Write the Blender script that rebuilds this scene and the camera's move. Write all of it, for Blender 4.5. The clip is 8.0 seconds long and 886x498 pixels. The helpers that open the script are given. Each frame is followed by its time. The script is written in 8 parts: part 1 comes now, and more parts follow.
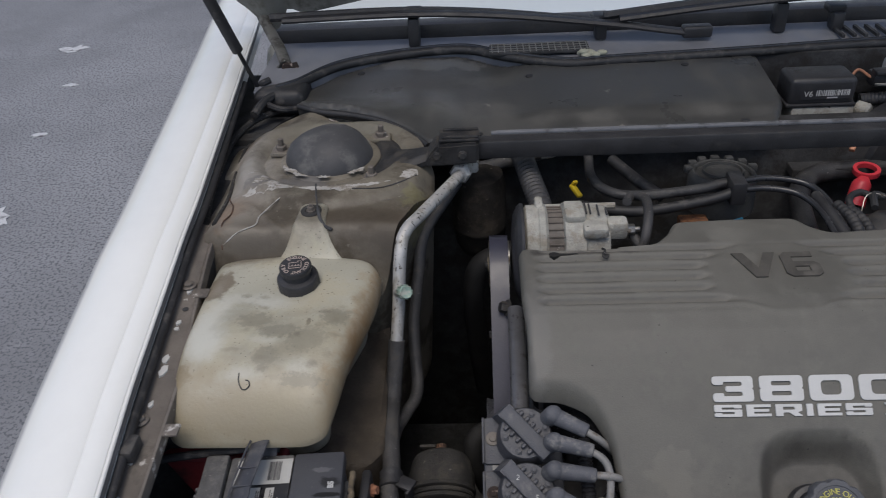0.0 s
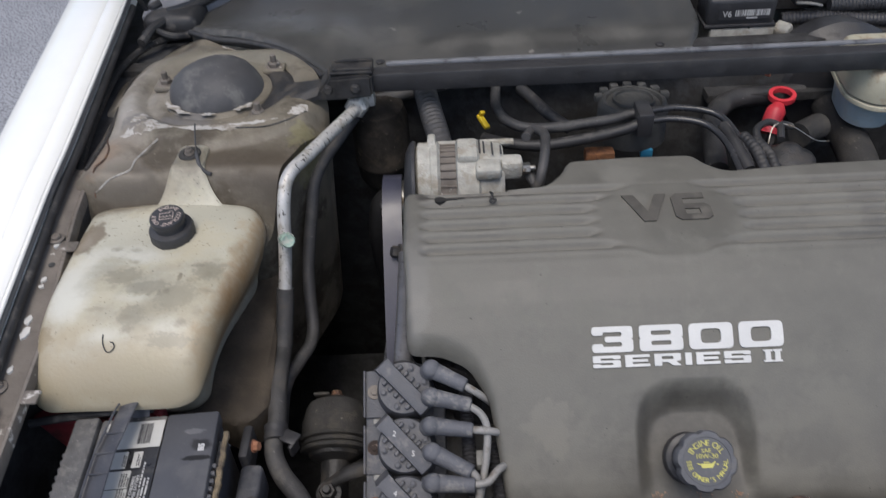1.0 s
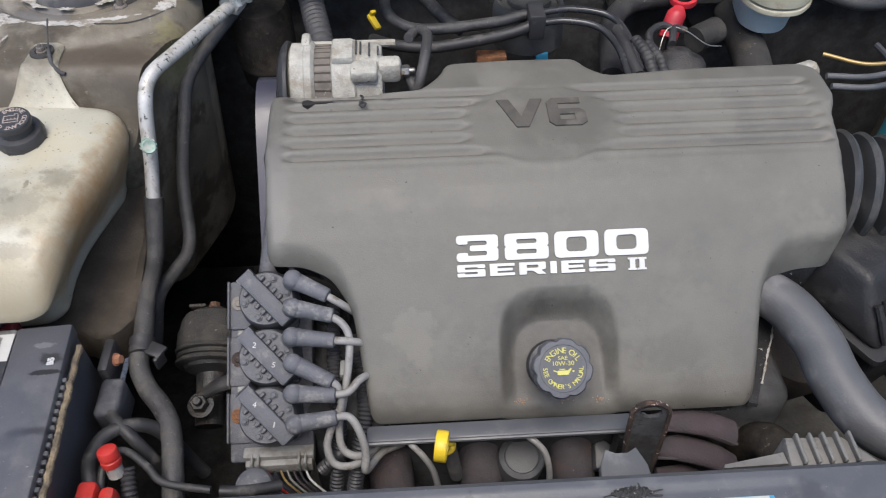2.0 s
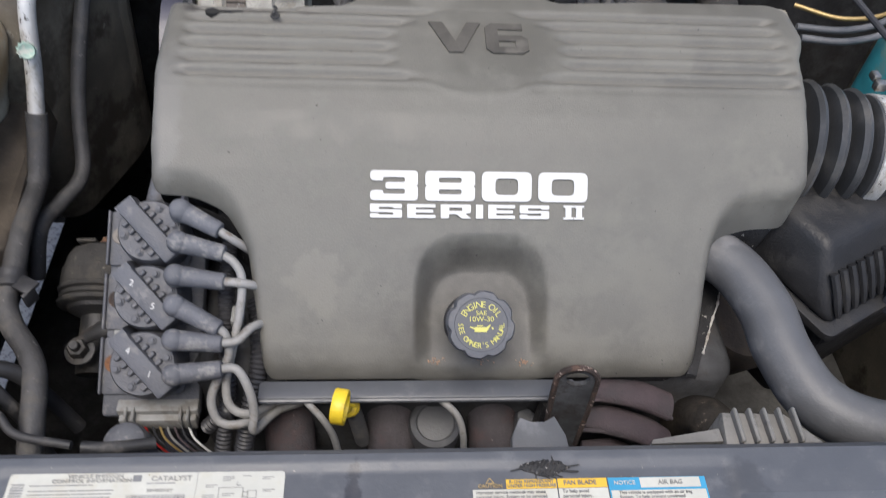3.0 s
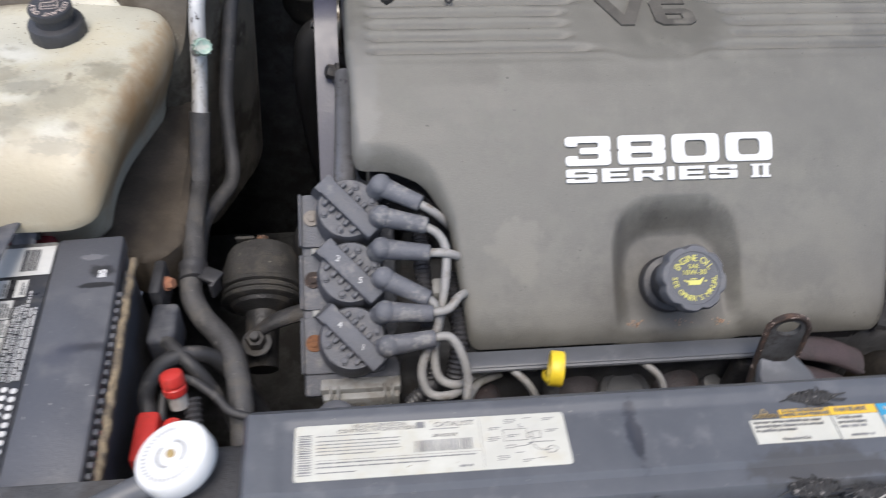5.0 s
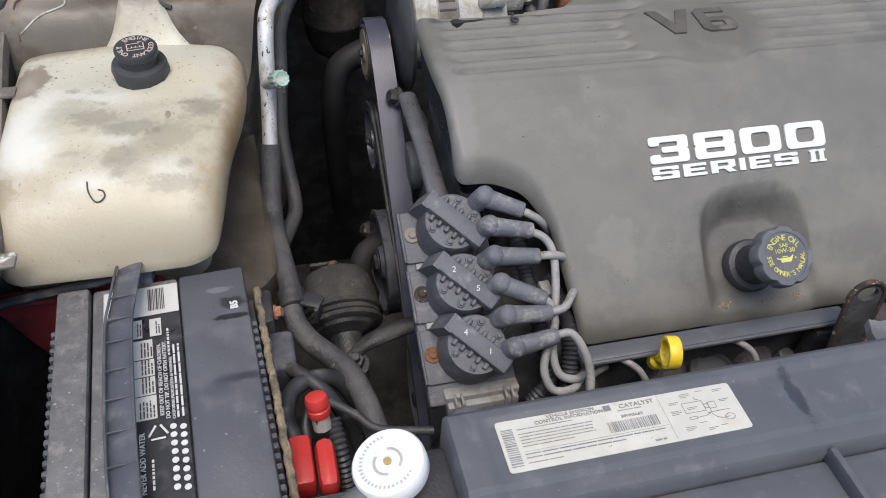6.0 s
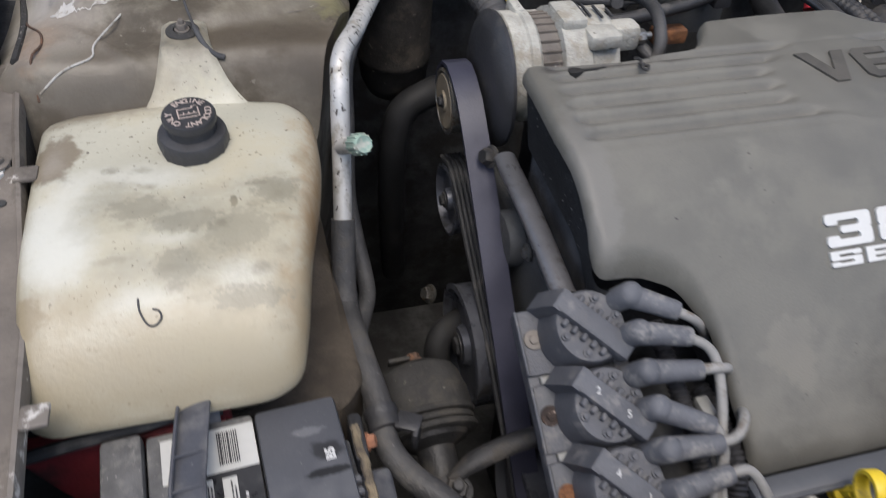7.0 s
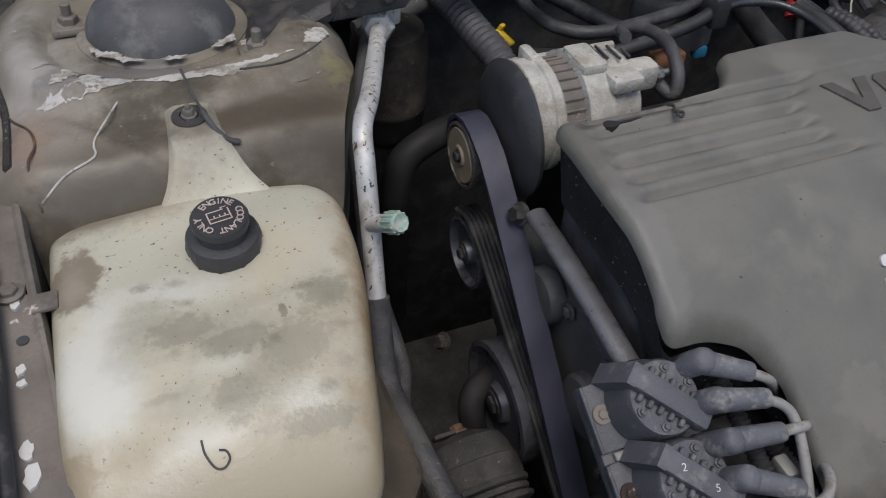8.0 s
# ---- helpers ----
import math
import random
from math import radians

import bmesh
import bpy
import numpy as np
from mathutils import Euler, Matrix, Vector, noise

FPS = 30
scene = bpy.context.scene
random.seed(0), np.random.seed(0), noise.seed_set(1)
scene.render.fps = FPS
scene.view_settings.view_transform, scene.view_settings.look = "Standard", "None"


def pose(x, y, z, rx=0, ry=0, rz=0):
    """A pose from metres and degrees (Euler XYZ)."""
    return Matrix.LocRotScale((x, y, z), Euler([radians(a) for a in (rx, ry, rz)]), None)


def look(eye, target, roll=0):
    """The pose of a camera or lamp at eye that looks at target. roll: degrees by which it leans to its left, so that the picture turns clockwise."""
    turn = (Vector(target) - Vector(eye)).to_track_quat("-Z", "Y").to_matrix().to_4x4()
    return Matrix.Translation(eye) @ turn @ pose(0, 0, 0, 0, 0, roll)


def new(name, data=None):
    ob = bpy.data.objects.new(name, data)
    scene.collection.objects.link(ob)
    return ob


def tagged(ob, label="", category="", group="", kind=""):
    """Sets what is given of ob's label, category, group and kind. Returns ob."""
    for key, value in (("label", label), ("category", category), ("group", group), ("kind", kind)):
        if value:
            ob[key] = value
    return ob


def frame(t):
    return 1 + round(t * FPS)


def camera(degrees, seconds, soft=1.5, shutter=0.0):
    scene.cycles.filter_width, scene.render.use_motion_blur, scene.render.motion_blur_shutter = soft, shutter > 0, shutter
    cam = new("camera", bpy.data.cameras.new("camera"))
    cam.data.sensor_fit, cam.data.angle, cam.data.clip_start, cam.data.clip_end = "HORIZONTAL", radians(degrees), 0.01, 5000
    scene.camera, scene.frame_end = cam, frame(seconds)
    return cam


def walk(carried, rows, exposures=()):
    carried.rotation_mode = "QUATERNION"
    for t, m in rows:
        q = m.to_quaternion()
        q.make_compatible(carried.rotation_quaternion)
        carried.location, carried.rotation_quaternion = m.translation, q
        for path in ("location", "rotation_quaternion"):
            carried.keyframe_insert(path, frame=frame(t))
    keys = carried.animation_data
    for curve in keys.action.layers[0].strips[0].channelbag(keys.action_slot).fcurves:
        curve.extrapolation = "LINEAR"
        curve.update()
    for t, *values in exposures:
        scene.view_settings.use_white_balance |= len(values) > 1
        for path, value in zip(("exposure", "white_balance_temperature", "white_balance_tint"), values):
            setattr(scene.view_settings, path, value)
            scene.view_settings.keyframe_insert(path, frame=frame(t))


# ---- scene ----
cam = camera(59.5, 8.0, soft=1.0, shutter=0.25)
PATH = [
    (0, (0.207, -0.016, 1.468), (0.097, 1.642, 0.355), -3.6),
    (0.5, (0.276, 0.02, 1.465), (0.186, 1.646, 0.303), -3.9),
    (1, (0.315, 0.052, 1.477), (0.277, 1.564, 0.168), -3.3),
    (1.5, (0.38, 0.063, 1.469), (0.394, 1.424, 0.004), -2.2),
    (1.7, (0.393, 0.065, 1.468), (0.437, 1.413, -0.003), -1.5),
    (2.8, (0.461, 0.094, 1.375), (0.611, 1.43, -0.107), 4.0),
    (3, (0.468, 0.109, 1.358), (0.632, 1.395, -0.164), 5.9),
    (3.2, (0.478, 0.112, 1.302), (0.648, 1.378, -0.236), 7.1),
    (3.5, (0.478, 0.13, 1.248), (0.647, 1.364, -0.317), 7.5),
    (4, (0.51, 0.124, 1.269), (0.638, 1.378, -0.283), 6.2),
    (4.5, (0.489, 0.115, 1.291), (0.613, 1.418, -0.222), 5.3),
    (4.7, (0.421, 0.098, 1.303), (0.548, 1.434, -0.18), 4.2),
    (5, (0.265, 0.058, 1.301), (0.458, 1.437, -0.135), 3.4),
    (5.2, (0.204, 0.041, 1.311), (0.425, 1.432, -0.108), 2.1),
    (6.3, (0.044, 0.070, 1.296), (0.506, 1.458, -0.065), 5.5),
    (6.5, (0.033, 0.103, 1.292), (0.496, 1.484, -0.078), 5.8),
    (6.8, (0.016, 0.18, 1.264), (0.462, 1.573, -0.1), 4.4),
    (7, (0.001, 0.251, 1.248), (0.447, 1.647, -0.113), 4.1),
    (7.3, (-0.009, 0.324, 1.247), (0.403, 1.726, -0.118), 2.3),
    (7.5, (-0.02, 0.341, 1.244), (0.4, 1.745, -0.117), 1.2),
    (8, (-0.06, 0.352, 1.271), (0.521, 1.69, -0.097), 2.6),
]
EXPOSURES = [(0.0, -0.2), (0.5, 0.18), (1.0, 0.4), (1.5, 0.68), (3.0, 0.93), (3.5, 0.84), (4.0, 0.80), (4.5, 0.89), (5.0, 1.0), (6.5, 0.8), (7.0, 0.66), (7.5, 0.30), (8.0, 0.27)]
walk(cam, [(t, look(eye, target, roll)) for t, eye, target, roll in PATH], EXPOSURES)

# ---------------------------------------------------------------- world and light
world = bpy.data.worlds.new("sky")
scene.world = world
world.use_nodes = True
wn = world.node_tree.nodes
sky = wn.new("ShaderNodeTexSky")
sky.sky_type = "NISHITA"
sky.sun_disc = False
sky.sun_elevation, sky.sun_rotation = radians(72), radians(195)
sky.air_density, sky.dust_density = 1.0, 3.0
wn["Background"].inputs["Strength"].default_value = 0.15
world.node_tree.links.new(sky.outputs[0], wn["Background"].inputs["Color"])
sun = new("sun", bpy.data.lights.new("sun", "SUN"))
sun.data.energy, sun.data.angle, sun.data.color = 1.2, radians(30), (1.0, 0.955, 0.885)
sun.matrix_world = look((0, 0, 0), (0.08, 0.30, -0.95))


# ---------------------------------------------------------------- materials
def mat(name, col, rough=0.6, metal=0.0, var=0.15, scale=25.0, bump=0.15, fine=350.0, dirt=None, amount=0.0, dscale=12.0,
        spec=0.5, dirt2=None, amount2=0.0, d2scale=60.0, coat=0.0, stretch=(1, 1, 1), tone_patches=()):
    """Base colour with broad and fine variation, up to two layers of grime with an outline of their own, fine relief."""
    m = bpy.data.materials.new(name)
    m.use_nodes = True
    n, l = m.node_tree.nodes, m.node_tree.links
    b = n["Principled BSDF"]
    tc = n.new("ShaderNodeTexCoord")
    mp = n.new("ShaderNodeMapping")
    mp.inputs["Scale"].default_value = stretch
    l.new(tc.outputs["Object"], mp.inputs["Vector"])

    def noise_at(s, detail=5.0, rough_=0.6):
        t = n.new("ShaderNodeTexNoise")
        t.inputs["Scale"].default_value, t.inputs["Detail"].default_value, t.inputs["Roughness"].default_value = s, detail, rough_
        l.new(mp.outputs[0], t.inputs["Vector"])
        return t.outputs["Fac"]

    def ramp(fac, a, c, va=0.0, vc=1.0):
        r = n.new("ShaderNodeMapRange")
        r.interpolation_type = "SMOOTHSTEP"
        for k, v in zip(("From Min", "From Max", "To Min", "To Max"), (a, c, va, vc)):
            r.inputs[k].default_value = v
        l.new(fac, r.inputs["Value"])
        return r.outputs[0]

    def mix(fac, a, c):
        x = n.new("ShaderNodeMix")
        x.data_type = "RGBA"
        l.new(fac, x.inputs[0])
        for sock, v in ((x.inputs[6], a), (x.inputs[7], c)):
            if isinstance(v, tuple):
                sock.default_value = (*v, 1)
            else:
                l.new(v, sock)
        return x.outputs[2]

    lo, hi = tuple(max(0, c * (1 - var)) for c in col), tuple(min(1, c * (1 + var)) for c in col)
    f1, f2 = noise_at(scale), noise_at(fine, 3.0)
    c = mix(ramp(f1, 0.3, 0.7), lo, hi)
    c = mix(ramp(f2, 0.35, 0.7, 0.0, 0.35), c, lo)
    spread = 0.08 if bump else 0.01
    rr = ramp(f1, 0.3, 0.7, max(0.02, rough - spread), min(1, rough + spread))
    if dirt:
        th = 0.72 - 0.44 * amount
        d = ramp(noise_at(dscale, 8.0, 0.65), th - 0.07, th + 0.09)
        c = mix(d, c, dirt)
        a = n.new("ShaderNodeMath")
        a.operation = "MULTIPLY_ADD"
        l.new(d, a.inputs[0])
        a.inputs[1].default_value = 0.25
        l.new(rr, a.inputs[2])
        a.use_clamp = True
        rr = a.outputs[0]
    if dirt2:
        th = 0.72 - 0.44 * amount2
        c = mix(ramp(noise_at(d2scale, 6.0, 0.6), th - 0.02, th + 0.03), c, dirt2)
    # patches of another tone: stains and wear, also painted shade and sheen
    for centre, size, tone, strength, rag, *soft in tone_patches:
        v1, v2 = n.new("ShaderNodeVectorMath"), n.new("ShaderNodeVectorMath")
        v1.operation, v2.operation = "SUBTRACT", "DIVIDE"
        v1.inputs[1].default_value, v2.inputs[1].default_value = centre, size
        l.new(tc.outputs["Object"], v1.inputs[0])
        l.new(v1.outputs[0], v2.inputs[0])
        ln = n.new("ShaderNodeVectorMath")
        ln.operation = "LENGTH"
        l.new(v2.outputs[0], ln.inputs[0])
        k = n.new("ShaderNodeMath")
        k.operation = "MULTIPLY_ADD"
        l.new(noise_at(rag, 7.0, 0.65), k.inputs[0])
        k.inputs[1].default_value = 2.2
        l.new(ln.outputs["Value"], k.inputs[2])
        hi_, lo_ = (2.5, 1.2) if soft else (2.15, 1.75)
        c = mix(ramp(k.outputs[0], hi_, lo_, 0.0, strength), c, tone)
    l.new(c, b.inputs["Base Color"])
    l.new(rr, b.inputs["Roughness"])
    b.inputs["Metallic"].default_value = metal
    b.inputs["Specular IOR Level"].default_value = spec
    b.inputs["Coat Weight"].default_value = coat
    if bump:
        u = n.new("ShaderNodeBump")
        u.inputs["Strength"].default_value, u.inputs["Distance"].default_value = bump, 0.002
        l.new(f2, u.inputs["Height"])
        l.new(u.outputs[0], b.inputs["Normal"])
    return m


RUST = (0.20, 0.085, 0.035)
DUST = (0.23, 0.19, 0.145)
GREYISH, BROWNISH = (0.205, 0.188, 0.136), (0.19, 0.158, 0.112)
_r = random.Random(77)
# clouds of grey grime over the middle of the tank's top, each with its own ragged edge
CLOUDS = tuple(((x, y, 0.858), (a * 1.25, b * 1.45, 0.05), GREYISH, k * 0.52, rag, 1) for x, y, a, b, k, rag in (
    (-0.098, 0.741, 0.021, 0.018, 0.85, 70), (-0.063, 0.724, 0.025, 0.015, 0.85, 90), (-0.057, 0.669, 0.017, 0.015, 0.75, 80), (-0.089, 0.680, 0.016, 0.011, 0.6, 90), (-0.122, 0.724, 0.014, 0.016, 0.5, 80),
    (-0.022, 0.701, 0.026, 0.025, 0.6, 70), (-0.017, 0.646, 0.029, 0.010, 0.75, 90), (0.013, 0.741, 0.018, 0.014, 0.75, 110), (0.024, 0.728, 0.017, 0.016, 0.55, 110), (-0.035, 0.679, 0.015, 0.010, 0.55, 110), (-0.039, 0.748, 0.034, 0.007, 0.55, 140), (-0.047, 0.784, 0.030, 0.010, 0.35, 120)))
PALE = tuple(((x, y, 0.858), (a, b, 0.06), (0.52, 0.515, 0.455), k, 22, 1) for x, y, a, b, k in ((-0.143, 0.727, 0.030, 0.050, 0.95), (-0.142, 0.690, 0.024, 0.030, 0.8), (-0.018, 0.660, 0.020, 0.012, 0.6), (-0.089, 0.651, 0.030, 0.010, 0.6), (-0.09, 0.775, 0.045, 0.018, 0.7), (-0.06, 0.698, 0.020, 0.006, 0.5)))
SMUDGES = tuple(((_r.uniform(-0.11, 0.045), _r.uniform(0.625, 0.79), 0.858), (_r.uniform(0.005, 0.014), _r.uniform(0.003, 0.008), 0.04), _r.choice((GREYISH, (0.17, 0.155, 0.115))), _r.uniform(0.30, 0.6), _r.choice((120, 170, 220)), 1) for _ in range(22))
MOTTLE = tuple(((x, y, 0.858), (a, b, 0.05), (0.20, 0.188, 0.145), k, rag) for x, y, a, b, k, rag in ((-0.085, 0.735, 0.026, 0.016, 0.55, 130), (-0.050, 0.715, 0.030, 0.014, 0.5, 150), (-0.060, 0.672, 0.018, 0.016, 0.5, 140), (-0.015, 0.700, 0.028, 0.024, 0.4, 150), (-0.012, 0.645, 0.030, 0.010, 0.55, 170), (0.016, 0.738, 0.020, 0.016, 0.55, 190)))
M = {
    "asphalt": mat("asphalt", (0.245, 0.252, 0.270), 0.95, var=0.22, scale=0.9, bump=1.0, fine=95, dirt=(0.245, 0.251, 0.268), amount=0.3, dscale=9, spec=0.2, dirt2=(0.125, 0.13, 0.145), amount2=0.40, d2scale=95),
    "chalk": mat("chalk", (0.55, 0.56, 0.58), 0.9, dirt=(0.2, 0.2, 0.21), amount=0.4, dscale=25),
    "white_paint": mat("white_paint", (0.86, 0.86, 0.825), 0.25, var=0.012, bump=0.0, coat=0.6),
    "rubber": mat("rubber", (0.029, 0.029, 0.031), 0.55, var=0.3, dirt=(0.09, 0.085, 0.08), amount=0.3, dscale=40),
    "black_plastic": mat("black_plastic", (0.034, 0.034, 0.037), 0.45, var=0.2, dirt=(0.05, 0.048, 0.047), amount=0.22, dscale=45, bump=0.3),
    "grey_plastic": mat("grey_plastic", (0.058, 0.060, 0.070), 0.5, var=0.15, dirt=(0.12, 0.12, 0.125), amount=0.3, dscale=25, bump=0.3),
    "coil_plastic": mat("coil_plastic", (0.078, 0.081, 0.092), 0.55, var=0.2, dirt=(0.16, 0.155, 0.155), amount=0.3, dscale=60, bump=0.4, fine=500),
    "boot_rubber": mat("boot_rubber", (0.094, 0.097, 0.109), 0.65, var=0.2, dirt=(0.2, 0.195, 0.19), amount=0.35, dscale=70, bump=0.3),
    "wire_grey": mat("wire_grey", (0.23, 0.225, 0.215), 0.55, var=0.15, dirt=(0.14, 0.12, 0.10), amount=0.3, dscale=60),
    # cover: the filler well's dark patch is oil film and painted shade together
    "cover": mat("cover", (0.118, 0.1135, 0.0990), 0.55, var=0.15, scale=14, bump=0.18, fine=600, dirt=(0.147, 0.142, 0.124), amount=0.38, dscale=11, dirt2=(0.035, 0.032, 0.03), amount2=0.03, d2scale=150, tone_patches=(((0.41, 0.56, 0.77), (0.03, 0.035, 0.03), (0.175, 0.165, 0.14), 0.5, 40), ((0.562, 0.552, 0.735), (0.078, 0.074, 0.06), (0.052, 0.049, 0.045), 0.85, 26, 1), ((0.552, 0.594, 0.778), (0.016, 0.006, 0.02), (0.030, 0.028, 0.026), 0.5, 90, 1), ((0.34, 0.825, 0.895), (0.07, 0.012, 0.02), (0.05, 0.045, 0.042), 0.7, 30), ((0.265, 0.70, 0.86), (0.02, 0.10, 0.08), (0.16, 0.155, 0.145), 0.5, 20))),
    "tank": mat("tank", (0.420, 0.405, 0.330), 0.40, var=0.07, scale=10, bump=0.2, fine=250, dirt=(0.43, 0.40, 0.305), amount=0.36, dscale=12, dirt2=(0.055, 0.045, 0.035), amount2=0.145, d2scale=260,
                tone_patches=(((0.056, 0.73, 0.80), (0.024, 0.16, 0.10), (0.31, 0.20, 0.095), 0.85, 34, 1), ((0.028, 0.66, 0.80), (0.020, 0.07, 0.07), (0.28, 0.17, 0.075), 0.8, 60, 1), ((-0.150, 0.805, 0.86), (0.021, 0.044, 0.06), BROWNISH, 0.95, 45), ((-0.150, 0.800, 0.86), (0.010, 0.020, 0.06), (0.27, 0.235, 0.185), 0.8, 60, 1),
                        ((-0.130, 0.872, 0.855), (0.052, 0.022, 0.05), (0.20, 0.172, 0.125), 0.9, 45, 1), ((-0.048, 0.925, 0.89), (0.060, 0.048, 0.05), (0.135, 0.118, 0.088), 0.97, 24, 1), ((-0.080, 0.885, 0.87), (0.040, 0.024, 0.04), (0.27, 0.235, 0.165), 0.6, 50, 1),
                        ((-0.016, 0.730, 0.862), (0.003, 0.007, 0.02), (0.085, 0.078, 0.055), 0.85, 120), ((0.041, 0.778, 0.86), (0.010, 0.016, 0.03), (0.27, 0.225, 0.15), 0.7, 90, 1), ((0.058, 0.80, 0.845), (0.010, 0.09, 0.04), (0.30, 0.20, 0.10), 0.6, 110, 1), ((0.044, 0.700, 0.835), (0.016, 0.085, 0.04), (0.26, 0.15, 0.065), 0.85, 90, 1), ((0.030, 0.650, 0.82), (0.020, 0.045, 0.05), (0.25, 0.15, 0.07), 0.8, 60),
                        ((0.034, 0.72, 0.785), (0.022, 0.14, 0.055), (0.29, 0.185, 0.09), 0.85, 40, 1), ((0.022, 0.634, 0.81), (0.018, 0.040, 0.05), (0.30, 0.185, 0.085), 0.65, 110, 1), ((-0.160, 0.655, 0.845), (0.014, 0.016, 0.05), (0.205, 0.165, 0.105), 0.9, 70), ((-0.168, 0.73, 0.85), (0.008, 0.10, 0.04), (0.36, 0.32, 0.22), 0.6, 30, 1), ((-0.06, 0.618, 0.820), (0.30, 0.075, 0.10), (0.31, 0.262, 0.178), 0.85, 16, 1), ((0.000, 0.70, 0.858), (0.050, 0.075, 0.05), (0.37, 0.325, 0.225), 0.55, 26, 1), ((-0.04, 0.62, 0.85), (0.055, 0.018, 0.05), (0.34, 0.30, 0.205), 0.6, 40, 1)) + PALE + CLOUDS + MOTTLE + SMUDGES),
    # tower: patches make the left shoulder paler and the front slope darker
    "tower": mat("tower", (0.165, 0.147, 0.115), 0.52, var=0.30, scale=18, bump=0.18, fine=300, dirt=(0.066, 0.055, 0.040), amount=0.42, dscale=11, dirt2=(0.26, 0.24, 0.20), amount2=0.10, d2scale=60, tone_patches=(((-0.180, 1.06, 0.88), (0.070, 0.14, 0.06), (0.37, 0.35, 0.32), 0.8, 12, 1), ((-0.170, 0.955, 0.88), (0.020, 0.045, 0.04), (0.28, 0.17, 0.10), 0.6, 40, 1), ((0.03, 0.925, 0.885), (0.13, 0.065, 0.06), (0.072, 0.057, 0.040), 0.92, 20, 1), ((-0.13, 0.895, 0.87), (0.08, 0.035, 0.06), (0.085, 0.070, 0.052), 0.8, 24, 1), ((0.07, 0.90, 0.86), (0.05, 0.05, 0.06), (0.060, 0.047, 0.033), 0.8, 30, 1), ((-0.03, 1.19, 0.90), (0.14, 0.07, 0.04), (0.21, 0.19, 0.15), 0.6, 18, 1), ((-0.15, 0.975, 0.89), (0.05, 0.06, 0.05), (0.25, 0.215, 0.175), 0.6, 18, 1), ((-0.10, 1.03, 0.9), (0.07, 0.03, 0.03), (0.125, 0.122, 0.125), 0.6, 26), ((0.10, 0.98, 0.86), (0.03, 0.05, 0.05), (0.20, 0.185, 0.09), 0.5, 60), ((-0.03, 1.22, 0.89), (0.12, 0.04, 0.03), (0.175, 0.168, 0.135), 0.6, 20, 1))),
    "seal_strip": mat("seal_strip", (0.42, 0.405, 0.38), 0.6, var=0.15, dirt=(0.22, 0.195, 0.16), amount=0.42, dscale=60, dirt2=(0.12, 0.10, 0.08), amount2=0.12, d2scale=150),
    "rail": mat("rail", (0.150, 0.132, 0.115), 0.6, var=0.22, scale=20, dirt=(0.10, 0.088, 0.076), amount=0.3, dscale=25, dirt2=(0.50, 0.48, 0.45), amount2=0.15, d2scale=30),
    "rust_dark": mat("rust_dark", (0.075, 0.045, 0.032), 0.85, var=0.4, scale=60, bump=0.6, dirt=(0.16, 0.085, 0.05), amount=0.35, dscale=90),
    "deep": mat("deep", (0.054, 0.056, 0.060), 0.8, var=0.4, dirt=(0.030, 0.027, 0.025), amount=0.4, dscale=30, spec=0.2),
    "rust": mat("rust", RUST, 0.85, var=0.4, scale=60, bump=0.6, dirt=(0.09, 0.045, 0.03), amount=0.4, dscale=70),
    "dome": mat("dome", (0.062, 0.062, 0.066), 0.62, var=0.2, dirt=(0.13, 0.128, 0.125), amount=0.38, dscale=20, dirt2=(0.17, 0.165, 0.155), amount2=0.07, d2scale=110),
    "alu": mat("alu", (0.54, 0.53, 0.51), 0.5, metal=0.4, var=0.12, scale=60, dirt=(0.36, 0.34, 0.30), amount=0.36, dscale=55, dirt2=(0.05, 0.04, 0.035), amount2=0.235, d2scale=200, stretch=(1, 1, 0.5)),
    "alu_cast": mat("alu_cast", (0.40, 0.39, 0.35), 0.75, metal=0.1, var=0.2, scale=50, bump=0.8, dirt=(0.30, 0.275, 0.225), amount=0.4, dscale=30, dirt2=(0.06, 0.05, 0.04), amount2=0.13, d2scale=90),
    "steel": mat("steel", (0.34, 0.33, 0.31), 0.42, metal=0.9, var=0.2, scale=60, dirt=(0.14, 0.11, 0.08), amount=0.4, dscale=60),
    "dark_metal": mat("dark_metal", (0.036, 0.036, 0.038), 0.5, metal=0.3, var=0.3, dirt=(0.068, 0.062, 0.056), amount=0.4, dscale=35, bump=0.5),
    "grime": mat("grime", (0.064, 0.065, 0.068), 0.85, var=0.4, scale=30, bump=0.8, fine=120, dirt=(0.055, 0.052, 0.050), amount=0.35, dscale=25, spec=0.2),
    "mount": mat("mount", (0.042, 0.041, 0.040), 0.8, var=0.3, dirt=(0.068, 0.063, 0.056), amount=0.35, dscale=35, bump=0.8, spec=0.3, dirt2=(0.15, 0.145, 0.12), amount2=0.12, d2scale=90),
    "hose": mat("hose", (0.092, 0.094, 0.099), 0.5, var=0.12, dirt=(0.15, 0.15, 0.155), amount=0.3, dscale=25),
    "hose_dirty": mat("hose_dirty", (0.055, 0.054, 0.055), 0.55, var=0.25, dirt=(0.085, 0.080, 0.074), amount=0.35, dscale=45, bump=0.5, dirt2=(0.17, 0.165, 0.155), amount2=0.11, d2scale=150),
